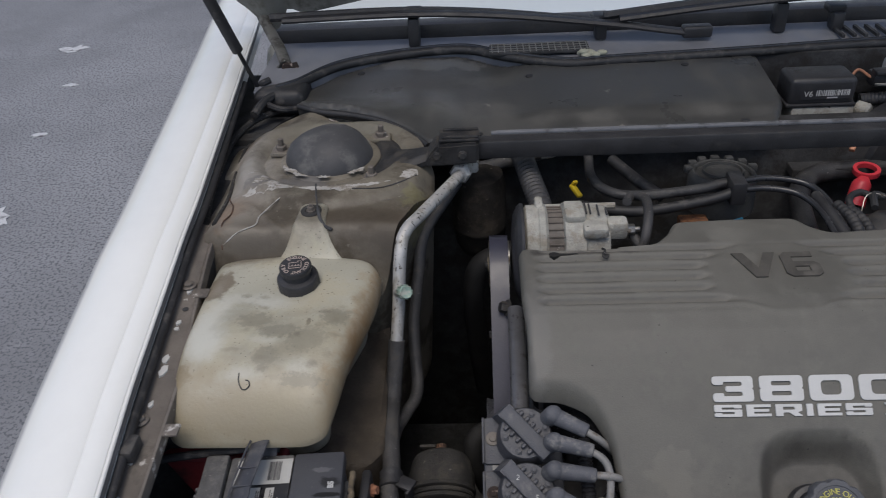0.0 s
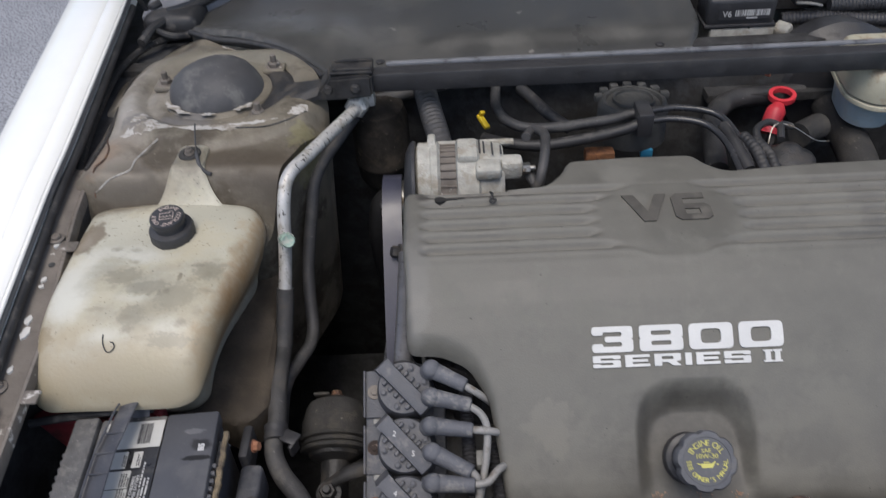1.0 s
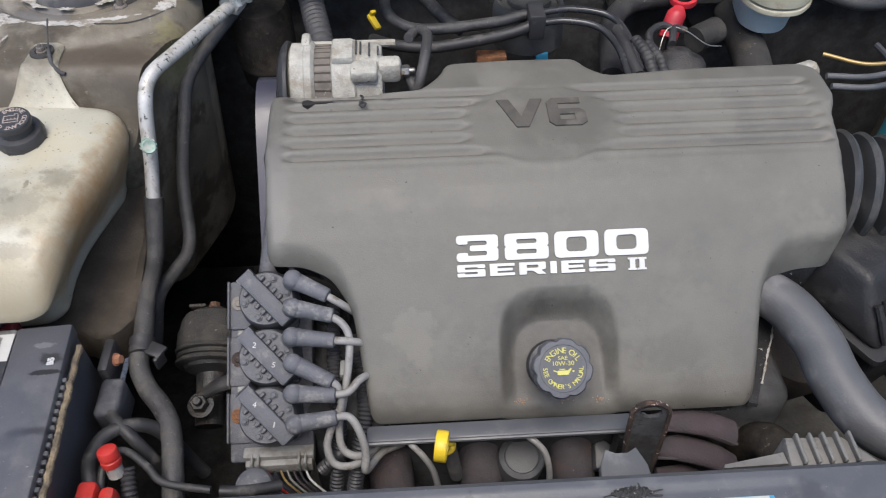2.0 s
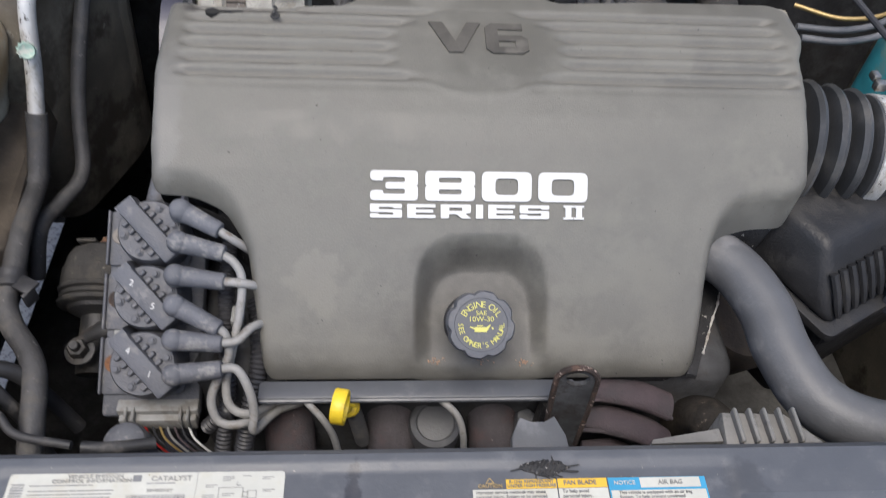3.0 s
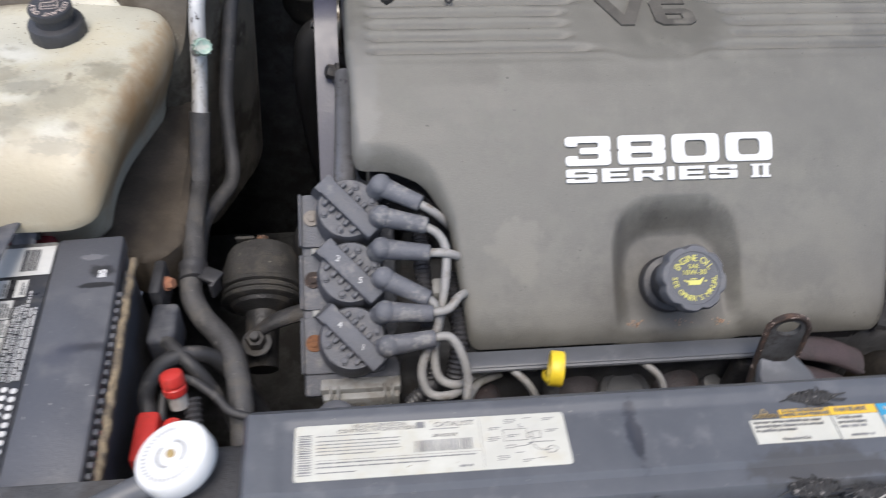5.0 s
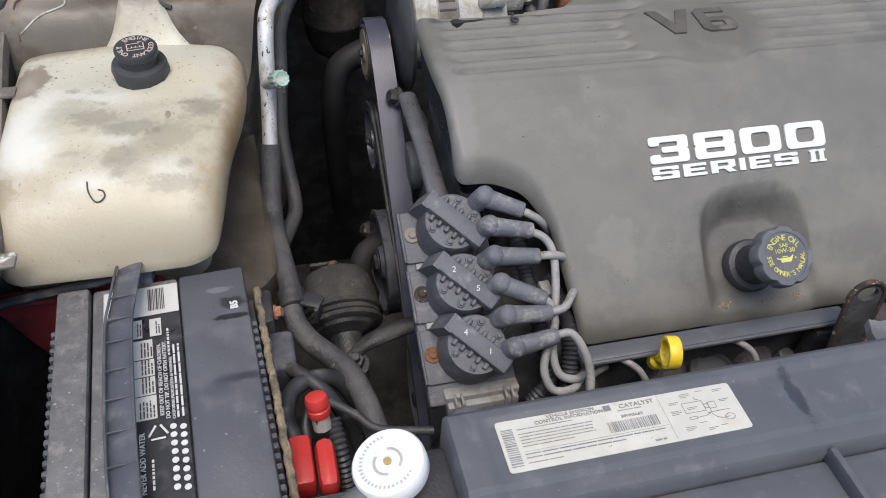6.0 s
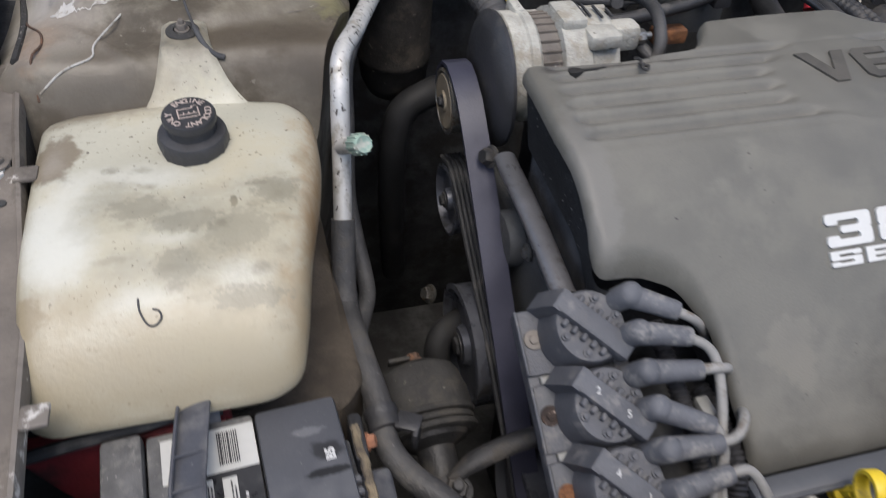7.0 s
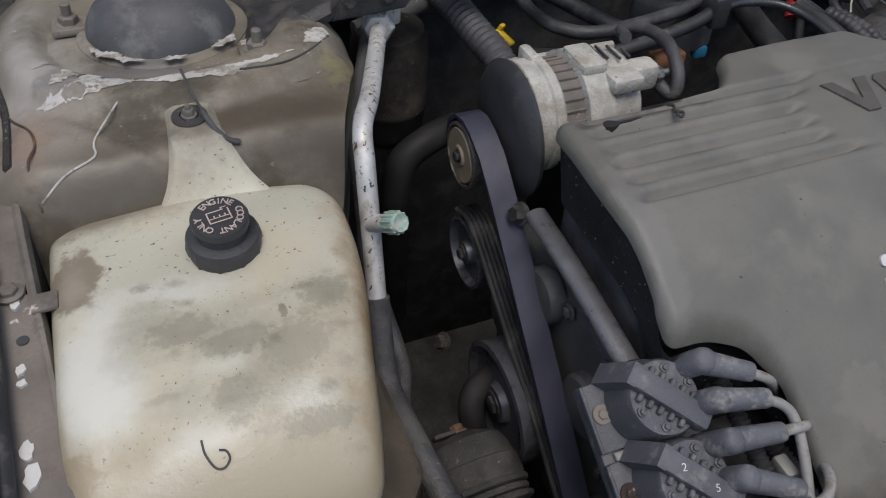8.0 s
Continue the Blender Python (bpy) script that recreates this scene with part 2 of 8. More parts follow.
    "support": mat("support", (0.073, 0.077, 0.086), 0.42, var=0.08, scale=30, dirt=(0.10, 0.103, 0.112), amount=0.25, dscale=45, dirt2=(0.2, 0.19, 0.17), amount2=0.03, d2scale=160, bump=0.08, tone_patches=(((0.451, 0.335, 0.816), (0.007, 0.028, 0.02), (0.025, 0.026, 0.032), 0.85, 60), ((0.58, 0.30, 0.81), (0.06, 0.018, 0.02), (0.05, 0.048, 0.046), 0.8, 60), ((0.745, 0.335, 0.815), (0.02, 0.02, 0.02), (0.045, 0.047, 0.052), 0.6, 40))),
    # plenum: worn patches, and the left bulge's sky sheen painted in paler
    "plenum": mat("plenum", (0.058, 0.058, 0.056), 0.34, var=0.1, scale=6, dirt=(0.088, 0.086, 0.080), amount=0.32, dscale=5, bump=0.2, dirt2=(0.20, 0.19, 0.175), amount2=0.04, d2scale=35, tone_patches=(((0.06, 1.40, 0.9), (0.15, 0.10, 0.06), (0.092, 0.092, 0.094), 0.8, 14, 1), ((0.16, 1.30, 0.9), (0.09, 0.05, 0.06), (0.125, 0.122, 0.115), 0.7, 22, 1), ((0.10, 1.50, 0.9), (0.12, 0.03, 0.06), (0.14, 0.138, 0.13), 0.8, 26), ((0.24, 1.43, 0.9), (0.08, 0.03, 0.06), (0.11, 0.108, 0.10), 0.6, 28, 1))),
    "cowl": mat("cowl", (0.20, 0.205, 0.225), 0.5, var=0.1, dirt=(0.25, 0.25, 0.255), amount=0.3, dscale=10),
    # windshield: the pale base colour stands in for reflected sky
    "glass": mat("glass", (0.62, 0.68, 0.70), 0.10, var=0.05, scale=2, bump=0.0, spec=0.8),
    "belt": mat("belt", (0.040, 0.041, 0.062), 0.38, var=0.15, bump=0.1),
    "red": mat("red", (0.50, 0.038, 0.032), 0.4, var=0.15, dirt=(0.35, 0.05, 0.04), amount=0.3, dscale=50),
    "pink_red": mat("pink_red", (0.72, 0.055, 0.075), 0.35, var=0.1),
    "yellow": mat("yellow", (0.72, 0.52, 0.03), 0.45, var=0.12, dirt=(0.35, 0.25, 0.06), amount=0.28, dscale=60),
    "white_plastic": mat("white_plastic", (0.58, 0.58, 0.57), 0.5, var=0.04, dirt=(0.5, 0.49, 0.46), amount=0.25, dscale=50),
    "paper": mat("paper", (0.44, 0.435, 0.385), 0.6, var=0.07, scale=30, bump=0.05, dirt=(0.42, 0.40, 0.33), amount=0.34, dscale=35, dirt2=(0.2, 0.17, 0.12), amount2=0.05, d2scale=120),
    "ink": mat("ink", (0.035, 0.035, 0.04), 0.6, var=0.2),
    "gloss_ink": mat("gloss_ink", (0.026, 0.026, 0.028), 0.32, var=0.2, bump=0.05, spec=0.5, dirt=(0.05, 0.05, 0.05), amount=0.3, dscale=60),
    "white_ink": mat("white_ink", (0.50, 0.50, 0.49), 0.6, var=0.1),
    "grey_ink": mat("grey_ink", (0.35, 0.35, 0.34), 0.6, var=0.1),
    "badge_white": mat("badge_white", (0.55, 0.55, 0.535), 0.4, var=0.04, dirt=(0.6, 0.6, 0.58), amount=0.2, dscale=60),
    "badge_dark": mat("badge_dark", (0.066, 0.061, 0.053), 0.7, var=0.25, dirt=(0.105, 0.098, 0.085), amount=0.35, dscale=40),
    "yellow_ink": mat("yellow_ink", (0.52, 0.49, 0.13), 0.6, var=0.1),
    "orange_ink": mat("orange_ink", (0.60, 0.38, 0.04), 0.5, var=0.05),
    "blue_ink": mat("blue_ink", (0.035, 0.24, 0.40), 0.5, var=0.05),
    "battery": mat("battery", (0.072, 0.074, 0.083), 0.40, var=0.10, scale=10, dirt=(0.098, 0.099, 0.106), amount=0.3, dscale=14, dirt2=(0.22, 0.21, 0.20), amount2=0.07, d2scale=190, bump=0.15, tone_patches=(((0.022, 0.553, 0.77), (0.0125, 0.0095, 0.02), (0.022, 0.022, 0.024), 0.85, 70), ((0.020, 0.536, 0.77), (0.020, 0.0035, 0.02), (0.012, 0.012, 0.013), 0.95, 60), ((0.024, 0.467, 0.77), (0.022, 0.005, 0.02), (0.020, 0.020, 0.025), 0.8, 50, 1), ((0.004, 0.462, 0.77), (0.014, 0.014, 0.02), (0.040, 0.042, 0.056), 0.6, 40, 1), ((0.012, 0.572, 0.77), (0.012, 0.004, 0.02), (0.19, 0.19, 0.20), 0.5, 120))),
    "battery_dusty": mat("battery_dusty", (0.108, 0.107, 0.108), 0.55, var=0.22, scale=60, dirt=(0.165, 0.162, 0.155), amount=0.36, dscale=70, dirt2=(0.29, 0.28, 0.26), amount2=0.15, d2scale=230, bump=0.4),
    "strap_plastic": mat("strap_plastic", (0.058, 0.060, 0.070), 0.42, var=0.15, scale=40, dirt=(0.10, 0.10, 0.105), amount=0.3, dscale=45, dirt2=(0.2, 0.195, 0.19), amount2=0.07, d2scale=160, bump=0.2),
    "maroon_red": mat("maroon_red", (0.21, 0.028, 0.034), 0.6, var=0.2, dirt=(0.10, 0.032, 0.034), amount=0.4, dscale=20),
    "sand": mat("sand", (0.21, 0.165, 0.105), 0.95, var=0.4, scale=120, bump=1.0, fine=250, dirt=(0.08, 0.065, 0.05), amount=0.45, dscale=60),
    "brake_top": mat("brake_top", (0.42, 0.40, 0.31), 0.5, var=0.1, dirt=(0.28, 0.21, 0.14), amount=0.35, dscale=20),
    "brake_fluid": mat("brake_fluid", (0.33, 0.40, 0.43), 0.45, var=0.1, dirt=(0.33, 0.37, 0.37), amount=0.3, dscale=30),
    "blue_tank": mat("blue_tank", (0.06, 0.38, 0.43), 0.45, var=0.12, dirt=(0.2, 0.36, 0.34), amount=0.25, dscale=18),
    "green": mat("green", (0.27, 0.37, 0.31), 0.5, metal=0.2, var=0.2, dirt=(0.45, 0.46, 0.40), amount=0.4, dscale=120),
    "manifold": mat("manifold", (0.072, 0.064, 0.069), 0.8, var=0.25, scale=40, bump=0.6, dirt=(0.095, 0.070, 0.072), amount=0.4, dscale=30, dirt2=(0.22, 0.20, 0.19), amount2=0.06, d2scale=120),
    "maroon": mat("maroon", (0.058, 0.043, 0.048), 0.85, var=0.25, bump=0.4, dirt=(0.05, 0.043, 0.046), amount=0.4, dscale=30),
    "copper": mat("copper", (0.42, 0.20, 0.12), 0.55, metal=0.3, var=0.2),
    "brass": mat("brass", (0.42, 0.30, 0.13), 0.45, metal=0.5, var=0.2),
    "cloth": mat("cloth", (0.42, 0.42, 0.33), 0.9, var=0.2, bump=0.6),
    "hood_under": mat("hood_under", (0.30, 0.295, 0.27), 0.6, var=0.15, dirt=(0.12, 0.11, 0.095), amount=0.3, dscale=10),
    # tower's brown made darker, carrying the shade under the coolant tank
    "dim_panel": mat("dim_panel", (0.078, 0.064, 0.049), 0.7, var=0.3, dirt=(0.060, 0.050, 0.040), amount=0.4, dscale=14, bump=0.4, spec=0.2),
    "rust_fleck": mat("rust_fleck", (0.036, 0.025, 0.021), 0.85, var=0.4, scale=60, bump=0.8, dirt=(0.085, 0.053, 0.04), amount=0.36, dscale=80, dirt2=(0.36, 0.29, 0.25), amount2=0.26, d2scale=120),
    "hose_old": mat("hose_old", (0.038, 0.038, 0.040), 0.5, var=0.25, dirt=(0.07, 0.069, 0.067), amount=0.35, dscale=40, dirt2=(0.2, 0.19, 0.18), amount2=0.07, d2scale=150, bump=0.4),
    "rubber_shiny": mat("rubber_shiny", (0.035, 0.036, 0.040), 0.22, var=0.2),
    "hood_flake": mat("hood_flake", (0.12, 0.117, 0.107), 0.6, var=0.2, dirt=(0.06, 0.057, 0.05), amount=0.46, dscale=40, dirt2=(0.45, 0.45, 0.43), amount2=0.10, d2scale=40, bump=0.4),
    "pulley_dark": mat("pulley_dark", (0.10, 0.104, 0.12), 0.32, metal=0.3, var=0.2, dirt=(0.045, 0.043, 0.042), amount=0.3, dscale=30),
    "crumb": mat("crumb", (0.30, 0.19, 0.13), 0.9, var=0.5, scale=400),
    "label_paper": mat("label_paper", (0.45, 0.45, 0.43), 0.5, var=0.05, scale=30, bump=0.0, dirt=(0.48, 0.47, 0.43), amount=0.25, dscale=60),
    "bellows": mat("bellows", (0.044, 0.045, 0.047), 0.45, var=0.2, dirt=(0.08, 0.078, 0.075), amount=0.35, dscale=25),
    "tube_steel": mat("tube_steel", (0.17, 0.17, 0.18), 0.34, metal=0.5, var=0.15, dirt=(0.10, 0.096, 0.092), amount=0.25, dscale=40, dirt2=(0.025, 0.022, 0.02), amount2=0.08, d2scale=160),
    "cap_grey": mat("cap_grey", (0.080, 0.083, 0.093), 0.55, var=0.15, dirt=(0.12, 0.12, 0.123), amount=0.3, dscale=60, bump=0.3),
    "idler_tan": mat("idler_tan", (0.26, 0.215, 0.155), 0.6, var=0.15, dirt=(0.2, 0.15, 0.1), amount=0.3, dscale=60),
    # darker copy of the rubber, with the gap's shade in its colour
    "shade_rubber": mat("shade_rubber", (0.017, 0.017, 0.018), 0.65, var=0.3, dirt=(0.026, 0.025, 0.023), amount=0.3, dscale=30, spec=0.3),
    "dark_cast": mat("dark_cast", (0.066, 0.067, 0.066), 0.55, var=0.25, dirt=(0.085, 0.083, 0.08), amount=0.35, dscale=35, dirt2=(0.18, 0.17, 0.15), amount2=0.06, d2scale=130, bump=0.5),
    "can_dark": mat("can_dark", (0.028, 0.025, 0.022), 0.85, var=0.4, dirt=(0.048, 0.041, 0.033), amount=0.35, dscale=30, dirt2=(0.12, 0.10, 0.08), amount2=0.08, d2scale=120, bump=0.5, spec=0.1),
    "housing_brown": mat("housing_brown", (0.060, 0.047, 0.036), 0.75, var=0.3, dirt=(0.095, 0.075, 0.055), amount=0.35, dscale=25, bump=0.4),
    "box_black": mat("box_black", (0.019, 0.019, 0.020), 0.5, var=0.2, dirt=(0.032, 0.031, 0.030), amount=0.3, dscale=30, bump=0.3, spec=0.35),
    # brace bar's lip: its sky reflection is put into this paler grey
    "bar_lip": mat("bar_lip", (0.17, 0.175, 0.19), 0.35, var=0.15, dirt=(0.07, 0.07, 0.075), amount=0.3, dscale=30),
    "cap_letters": mat("cap_letters", (0.46, 0.38, 0.33), 0.6, var=0.15),
    "faded_ink": mat("faded_ink", (0.19, 0.19, 0.19), 0.6, var=0.3, scale=90),
    "tar": mat("tar", (0.030, 0.029, 0.029), 0.8, var=0.5, scale=150, bump=1.0, fine=300, dirt2=(0.22, 0.21, 0.20), amount2=0.2, d2scale=260),
    "flecked": mat("flecked", (0.026, 0.026, 0.027), 0.75, var=0.4, bump=0.8, dirt2=(0.30, 0.29, 0.27), amount2=0.13, d2scale=170, spec=0.2),
    "shroud": mat("shroud", (0.155, 0.150, 0.140), 0.6, var=0.15, dirt=(0.10, 0.095, 0.09), amount=0.35, dscale=40),
    # near-black tone shared by the bay's inner wall and closing panels
    "pad": mat("pad", (0.052, 0.052, 0.053), 0.9, var=0.35, scale=25, bump=0.8, fine=140, dirt=(0.035, 0.033, 0.031), amount=0.35, dscale=18, spec=0.15),
    # closing floor's grey is raised for haze and light from below
    "floor_grey": mat("floor_grey", (0.075, 0.074, 0.072), 0.85, var=0.4, scale=12, bump=0.8, fine=120, dirt=(0.045, 0.043, 0.042), amount=0.4, dscale=9, spec=0.2),
    "pale_plastic": mat("pale_plastic", (0.22, 0.22, 0.21), 0.6, var=0.15, dirt=(0.17, 0.16, 0.145), amount=0.4, dscale=60),
}


# ---------------------------------------------------------------- mesh helpers
def finish(bm, name, angle=38):
    me = bpy.data.meshes.new(name)
    bmesh.ops.recalc_face_normals(bm, faces=bm.faces)
    bm.to_mesh(me)
    bm.free()
    me.shade_smooth()
    me.set_sharp_from_angle(angle=radians(angle))
    return me


def part(name, bm, material, parent=None, label=""):
    ob = new(name, finish(bm, name))
    ob.data.materials.append(M[material])
    ob.parent = parent
    if label:
        ob["label"] = label
    return ob


def thing(name, label, category, group="", kind="", at=(0, 0, 0)):
    ob = new(name)
    ob.location = at
    ob.empty_display_size = 0.03
    return tagged(ob, label, category, group, kind)


def bmk():
    return bmesh.new()


def merge(bm, other):
    me = bpy.data.meshes.new("tmp")
    other.to_mesh(me)
    other.free()
    bm.from_mesh(me)
    bpy.data.meshes.remove(me)
    return bm


def box(bm, c, s, m=None, bevel=0.003, seg=2):
    t = bmesh.new()
    bmesh.ops.create_cube(t, size=1.0)
    bmesh.ops.scale(t, vec=s, verts=t.verts)
    if bevel:
        bmesh.ops.bevel(t, geom=t.edges[:], offset=min(bevel, min(s) * 0.45), segments=seg, profile=0.5, affect="EDGES")
    mm = Matrix.Translation(c) if m is None else m @ Matrix.Translation(c)
    bmesh.ops.transform(t, matrix=mm, verts=t.verts)
    return merge(bm, t)


def lathe(bm, prof, m=None, seg=28):
    """prof: (radius, height) rows from bottom to top round the local z axis."""
    m = m or Matrix()
    rings = []
    for r, h in prof:
        if r < 1e-5:
            rings.append([bm.verts.new(m @ Vector((0, 0, h)))])
        else:
            rings.append([bm.verts.new(m @ Vector((r * math.cos(2 * math.pi * i / seg), r * math.sin(2 * math.pi * i / seg), h))) for i in range(seg)])
    for a, b in zip(rings, rings[1:]):
        for i in range(seg):
            j = (i + 1) % seg
            q = [a[i % len(a)], a[j % len(a)], b[j % len(b)], b[i % len(b)]]
            u = []
            for v in q:
                if v not in u:
                    u.append(v)
            if len(u) > 2:
                bm.faces.new(u)
    for ring, flip in ((rings[0], True), (rings[-1], False)):
        if len(ring) > 2 and prof[0] != prof[-1]:
            bm.faces.new(ring[::-1] if flip else ring)
    return bm


def curve_points(pts, n=8):
    """A smooth run through the points (Catmull-Rom)."""
    p = [Vector(q) for q in pts]
    p = [p[0] * 2 - p[1]] + p + [p[-1] * 2 - p[-2]]
    out = []
    for i in range(1, len(p) - 2):
        for k in range(n):
            t = k / n
            a, b, c, d = p[i - 1], p[i], p[i + 1], p[i + 2]
            out.append(0.5 * ((2 * b) + (c - a) * t + (2 * a - 5 * b + 4 * c - d) * t * t + (3 * b - a - 3 * c + d) * t ** 3))
    out.append(p[-2])
    return out


def tube(bm, pts, r, seg=10, n=8, smooth=True, rfun=None, flat=1.0):
    """A round (or flattened) run through the points; rfun(length) scales the radius."""
    p = curve_points(pts, n) if smooth else [Vector(q) for q in pts]
    up = Vector((0, 0, 1))
    t0 = (p[1] - p[0]).normalized()
    if abs(t0.dot(up)) > 0.95:
        up = Vector((0, 1, 0))
    side = t0.cross(up).normalized()
    rings, run = [], 0.0
    for i, q in enumerate(p):
        t = (p[min(i + 1, len(p) - 1)] - p[max(i - 1, 0)]).normalized()
        side = (side - t * side.dot(t)).normalized()
        u = side.cross(t)
        if i:
            run += (q - p[i - 1]).length
        rr = r * (rfun(run) if rfun else 1.0)
        rings.append([bm.verts.new(q + side * rr * math.cos(a) + u * rr * flat * math.sin(a)) for a in (2 * math.pi * k / seg for k in range(seg))])
    for a, b in zip(rings, rings[1:]):
        for k in range(seg):
            bm.faces.new((a[k], a[(k + 1) % seg], b[(k + 1) % seg], b[k]))
    bm.faces.new(rings[0][::-1])
    bm.faces.new(rings[-1])
    return bm


def ribbed(pitch, depth=0.16):
    return lambda s: 1 - depth * (0.5 + 0.5 * math.cos(2 * math.pi * s / pitch))


def corrugated(bm, pts, r, pitch=0.005, seg=12, depth=0.2):
    p = curve_points(pts, 24)
    length = sum((b - a).length for a, b in zip(p, p[1:]))
    n = max(4, int(length / pitch * 4))
    d = [0.0]
    for a, b in zip(p, p[1:]):
        d.append(d[-1] + (b - a).length)
    out, j = [], 0
    for i in range(n + 1):
        s = length * i / n
        while j < len(d) - 2 and d[j + 1] < s:
            j += 1
        f = (s - d[j]) / max(1e-9, d[j + 1] - d[j])
        out.append(p[j].lerp(p[j + 1], f))
    return tube(bm, out, r, seg=seg, smooth=False, rfun=ribbed(pitch, depth))


def inside(poly, x, y):
    c, j = False, len(poly) - 1
    for i in range(len(poly)):
        (xi, yi), (xj, yj) = poly[i], poly[j]
        if (yi > y) != (yj > y) and x < (xj - xi) * (y - yi) / (yj - yi) + xi:
            c = not c
        j = i
    return c


def rounded(poly, r, n=5):
    """The outline with its corners rounded."""
    out, k = [], len(poly)
    for i in range(k):
        a, b, c = Vector(poly[i - 1]), Vector(poly[i]), Vector(poly[(i + 1) % k])
        rr = min(r, (a - b).length * 0.45, (c - b).length * 0.45)
        p, q = b + (a - b).normalized() * rr, b + (c - b).normalized() * rr
        for s in range(n + 1):
            t = s / n
            out.append(tuple((1 - t) ** 2 * p + 2 * t * (1 - t) * b + t * t * q))
    return out


def edge_distance(poly, x, y):
    """Distance to the outline and the nearest point of it, for arrays."""
    best, bx, by = np.full(x.shape, 1e9), np.zeros(x.shape), np.zeros(x.shape)
    for (x0, y0), (x1, y1) in zip(poly, list(poly[1:]) + [poly[0]]):
        dx, dy = x1 - x0, y1 - y0
        t = np.clip(((x - x0) * dx + (y - y0) * dy) / max(1e-12, dx * dx + dy * dy), 0, 1)
        px, py = x0 + t * dx, y0 + t * dy
        d = np.hypot(x - px, y - py)
        k = d < best
        best, bx, by = np.where(k, d, best), np.where(k, px, bx), np.where(k, py, by)
    return best, bx, by


def field(poly, height, step=0.004, wall=0.0, floor=None, taper=0.0):
    """A sheet over a plan outline, height(x, y, distance to the edge) arrays; its rim is drawn down by wall, or to the level floor."""
    xs, ys = [p[0] for p in poly], [p[1] for p in poly]
    gx = np.arange(min(xs) - step, max(xs) + 2 * step, step)
    gy = np.arange(min(ys) - step, max(ys) + 2 * step, step)
    X, Y = np.meshgrid(gx, gy, indexing="ij")
    mask = np.zeros((len(gx) - 1, len(gy) - 1), bool)
    for i in range(len(gx) - 1):
        for j in range(len(gy) - 1):
            mask[i, j] = inside(poly, gx[i] + step / 2, gy[j] + step / 2)
    used, full = np.zeros(X.shape, bool), np.ones(X.shape, bool)
    for a in (0, 1):
        for b in (0, 1):
            used[a:a + mask.shape[0], b:b + mask.shape[1]] |= mask
            pad = np.zeros(X.shape, bool)
            pad[a:a + mask.shape[0], b:b + mask.shape[1]] = mask
            full &= pad
    rim = used & ~full
    D, PX, PY = edge_distance(poly, X, Y)
    X, Y, D = np.where(rim, PX, X), np.where(rim, PY, Y), np.where(rim, 0.0, D)
    Z = height(X, Y, D)
    bm = bmesh.new()
    ids = {}
    for i, j in zip(*np.nonzero(used)):
        ids[i, j] = bm.verts.new((X[i, j], Y[i, j], Z[i, j]))
    for i, j in zip(*np.nonzero(mask)):
        bm.faces.new((ids[i, j], ids[i + 1, j], ids[i + 1, j + 1], ids[i, j + 1]))
    if wall or floor is not None:
        edges = [e for e in bm.edges if e.is_boundary]
        g = bmesh.ops.extrude_edge_only(bm, edges=edges)["geom"]
        cx, cy = sum(xs) / len(xs), sum(ys) / len(ys)
        for v in g:
            if isinstance(v, bmesh.types.BMVert):
                v.co.z = floor if floor is not None else v.co.z - wall
                v.co.x += (cx - v.co.x) * taper
                v.co.y += (cy - v.co.y) * taper
    return bm


def loft(poly, rows, centre, n=150, lump=None, low_centre=None, low=0.0):
    """Rings of an outline scaled about a centre: (scale, level) rows from below to the top; lump(x, y) adds to the level."""
    pts = [Vector(p) for p in poly]
    d = [0.0]
    for a, b in zip(pts, pts[1:] + pts[:1]):
        d.append(d[-1] + (b - a).length)
    ring, j = [], 0
    for k in range(n):
        s = d[-1] * k / n
        while d[j + 1] < s:
            j += 1
        ring.append(pts[j].lerp(pts[(j + 1) % len(pts)], (s - d[j]) / max(1e-9, d[j + 1] - d[j])))
    c = Vector(centre)
    bm, last = bmesh.new(), None
    for sc, z in rows:
        cur = []
        c = Vector(low_centre) if low_centre and z < low else Vector(centre)
        for p in ring:
            q = c + (p - c) * sc
            cur.append(bm.verts.new((q.x, q.y, z + (lump(q.x, q.y) if lump else 0.0))))
        if last:
            for k in range(n):
                bm.faces.new((last[k], last[(k + 1) % n], cur[(k + 1) % n], cur[k]))
        else:
            bm.faces.new(cur[::-1])
        last = cur
    bm.faces.new(last)
    return bm


def soft_edge(d, r):
    """Drop of a rounded rim at distance d from it."""
    t = np.clip(1 - d / r, 0, 1)
    return r * (1 - np.sqrt(np.clip(1 - t * t, 0, 1)))


def sstep(a, b, v):
    t = np.clip((v - a) / (b - a), 0, 1)
    return t * t * (3 - 2 * t)


def plate(bm, poly, z0, z1, m=None, bevel=0.0015):
    """A plate of a plan outline between two levels."""
    t = bmesh.new()
    f = t.faces.new([t.verts.new((x, y, z0)) for x, y in poly])
    g = bmesh.ops.extrude_face_region(t, geom=[f])["geom"]
    bmesh.ops.translate(t, vec=(0, 0, z1 - z0), verts=[v for v in g if isinstance(v, bmesh.types.BMVert)])
    if bevel:
        top = [e for e in t.edges if all(abs(v.co.z - z1) < 1e-6 for v in e.verts)]
        bmesh.ops.bevel(t, geom=top, offset=bevel, segments=2, profile=0.5, affect="EDGES")
    if m:
        bmesh.ops.transform(t, matrix=m, verts=t.verts)
    return merge(bm, t)


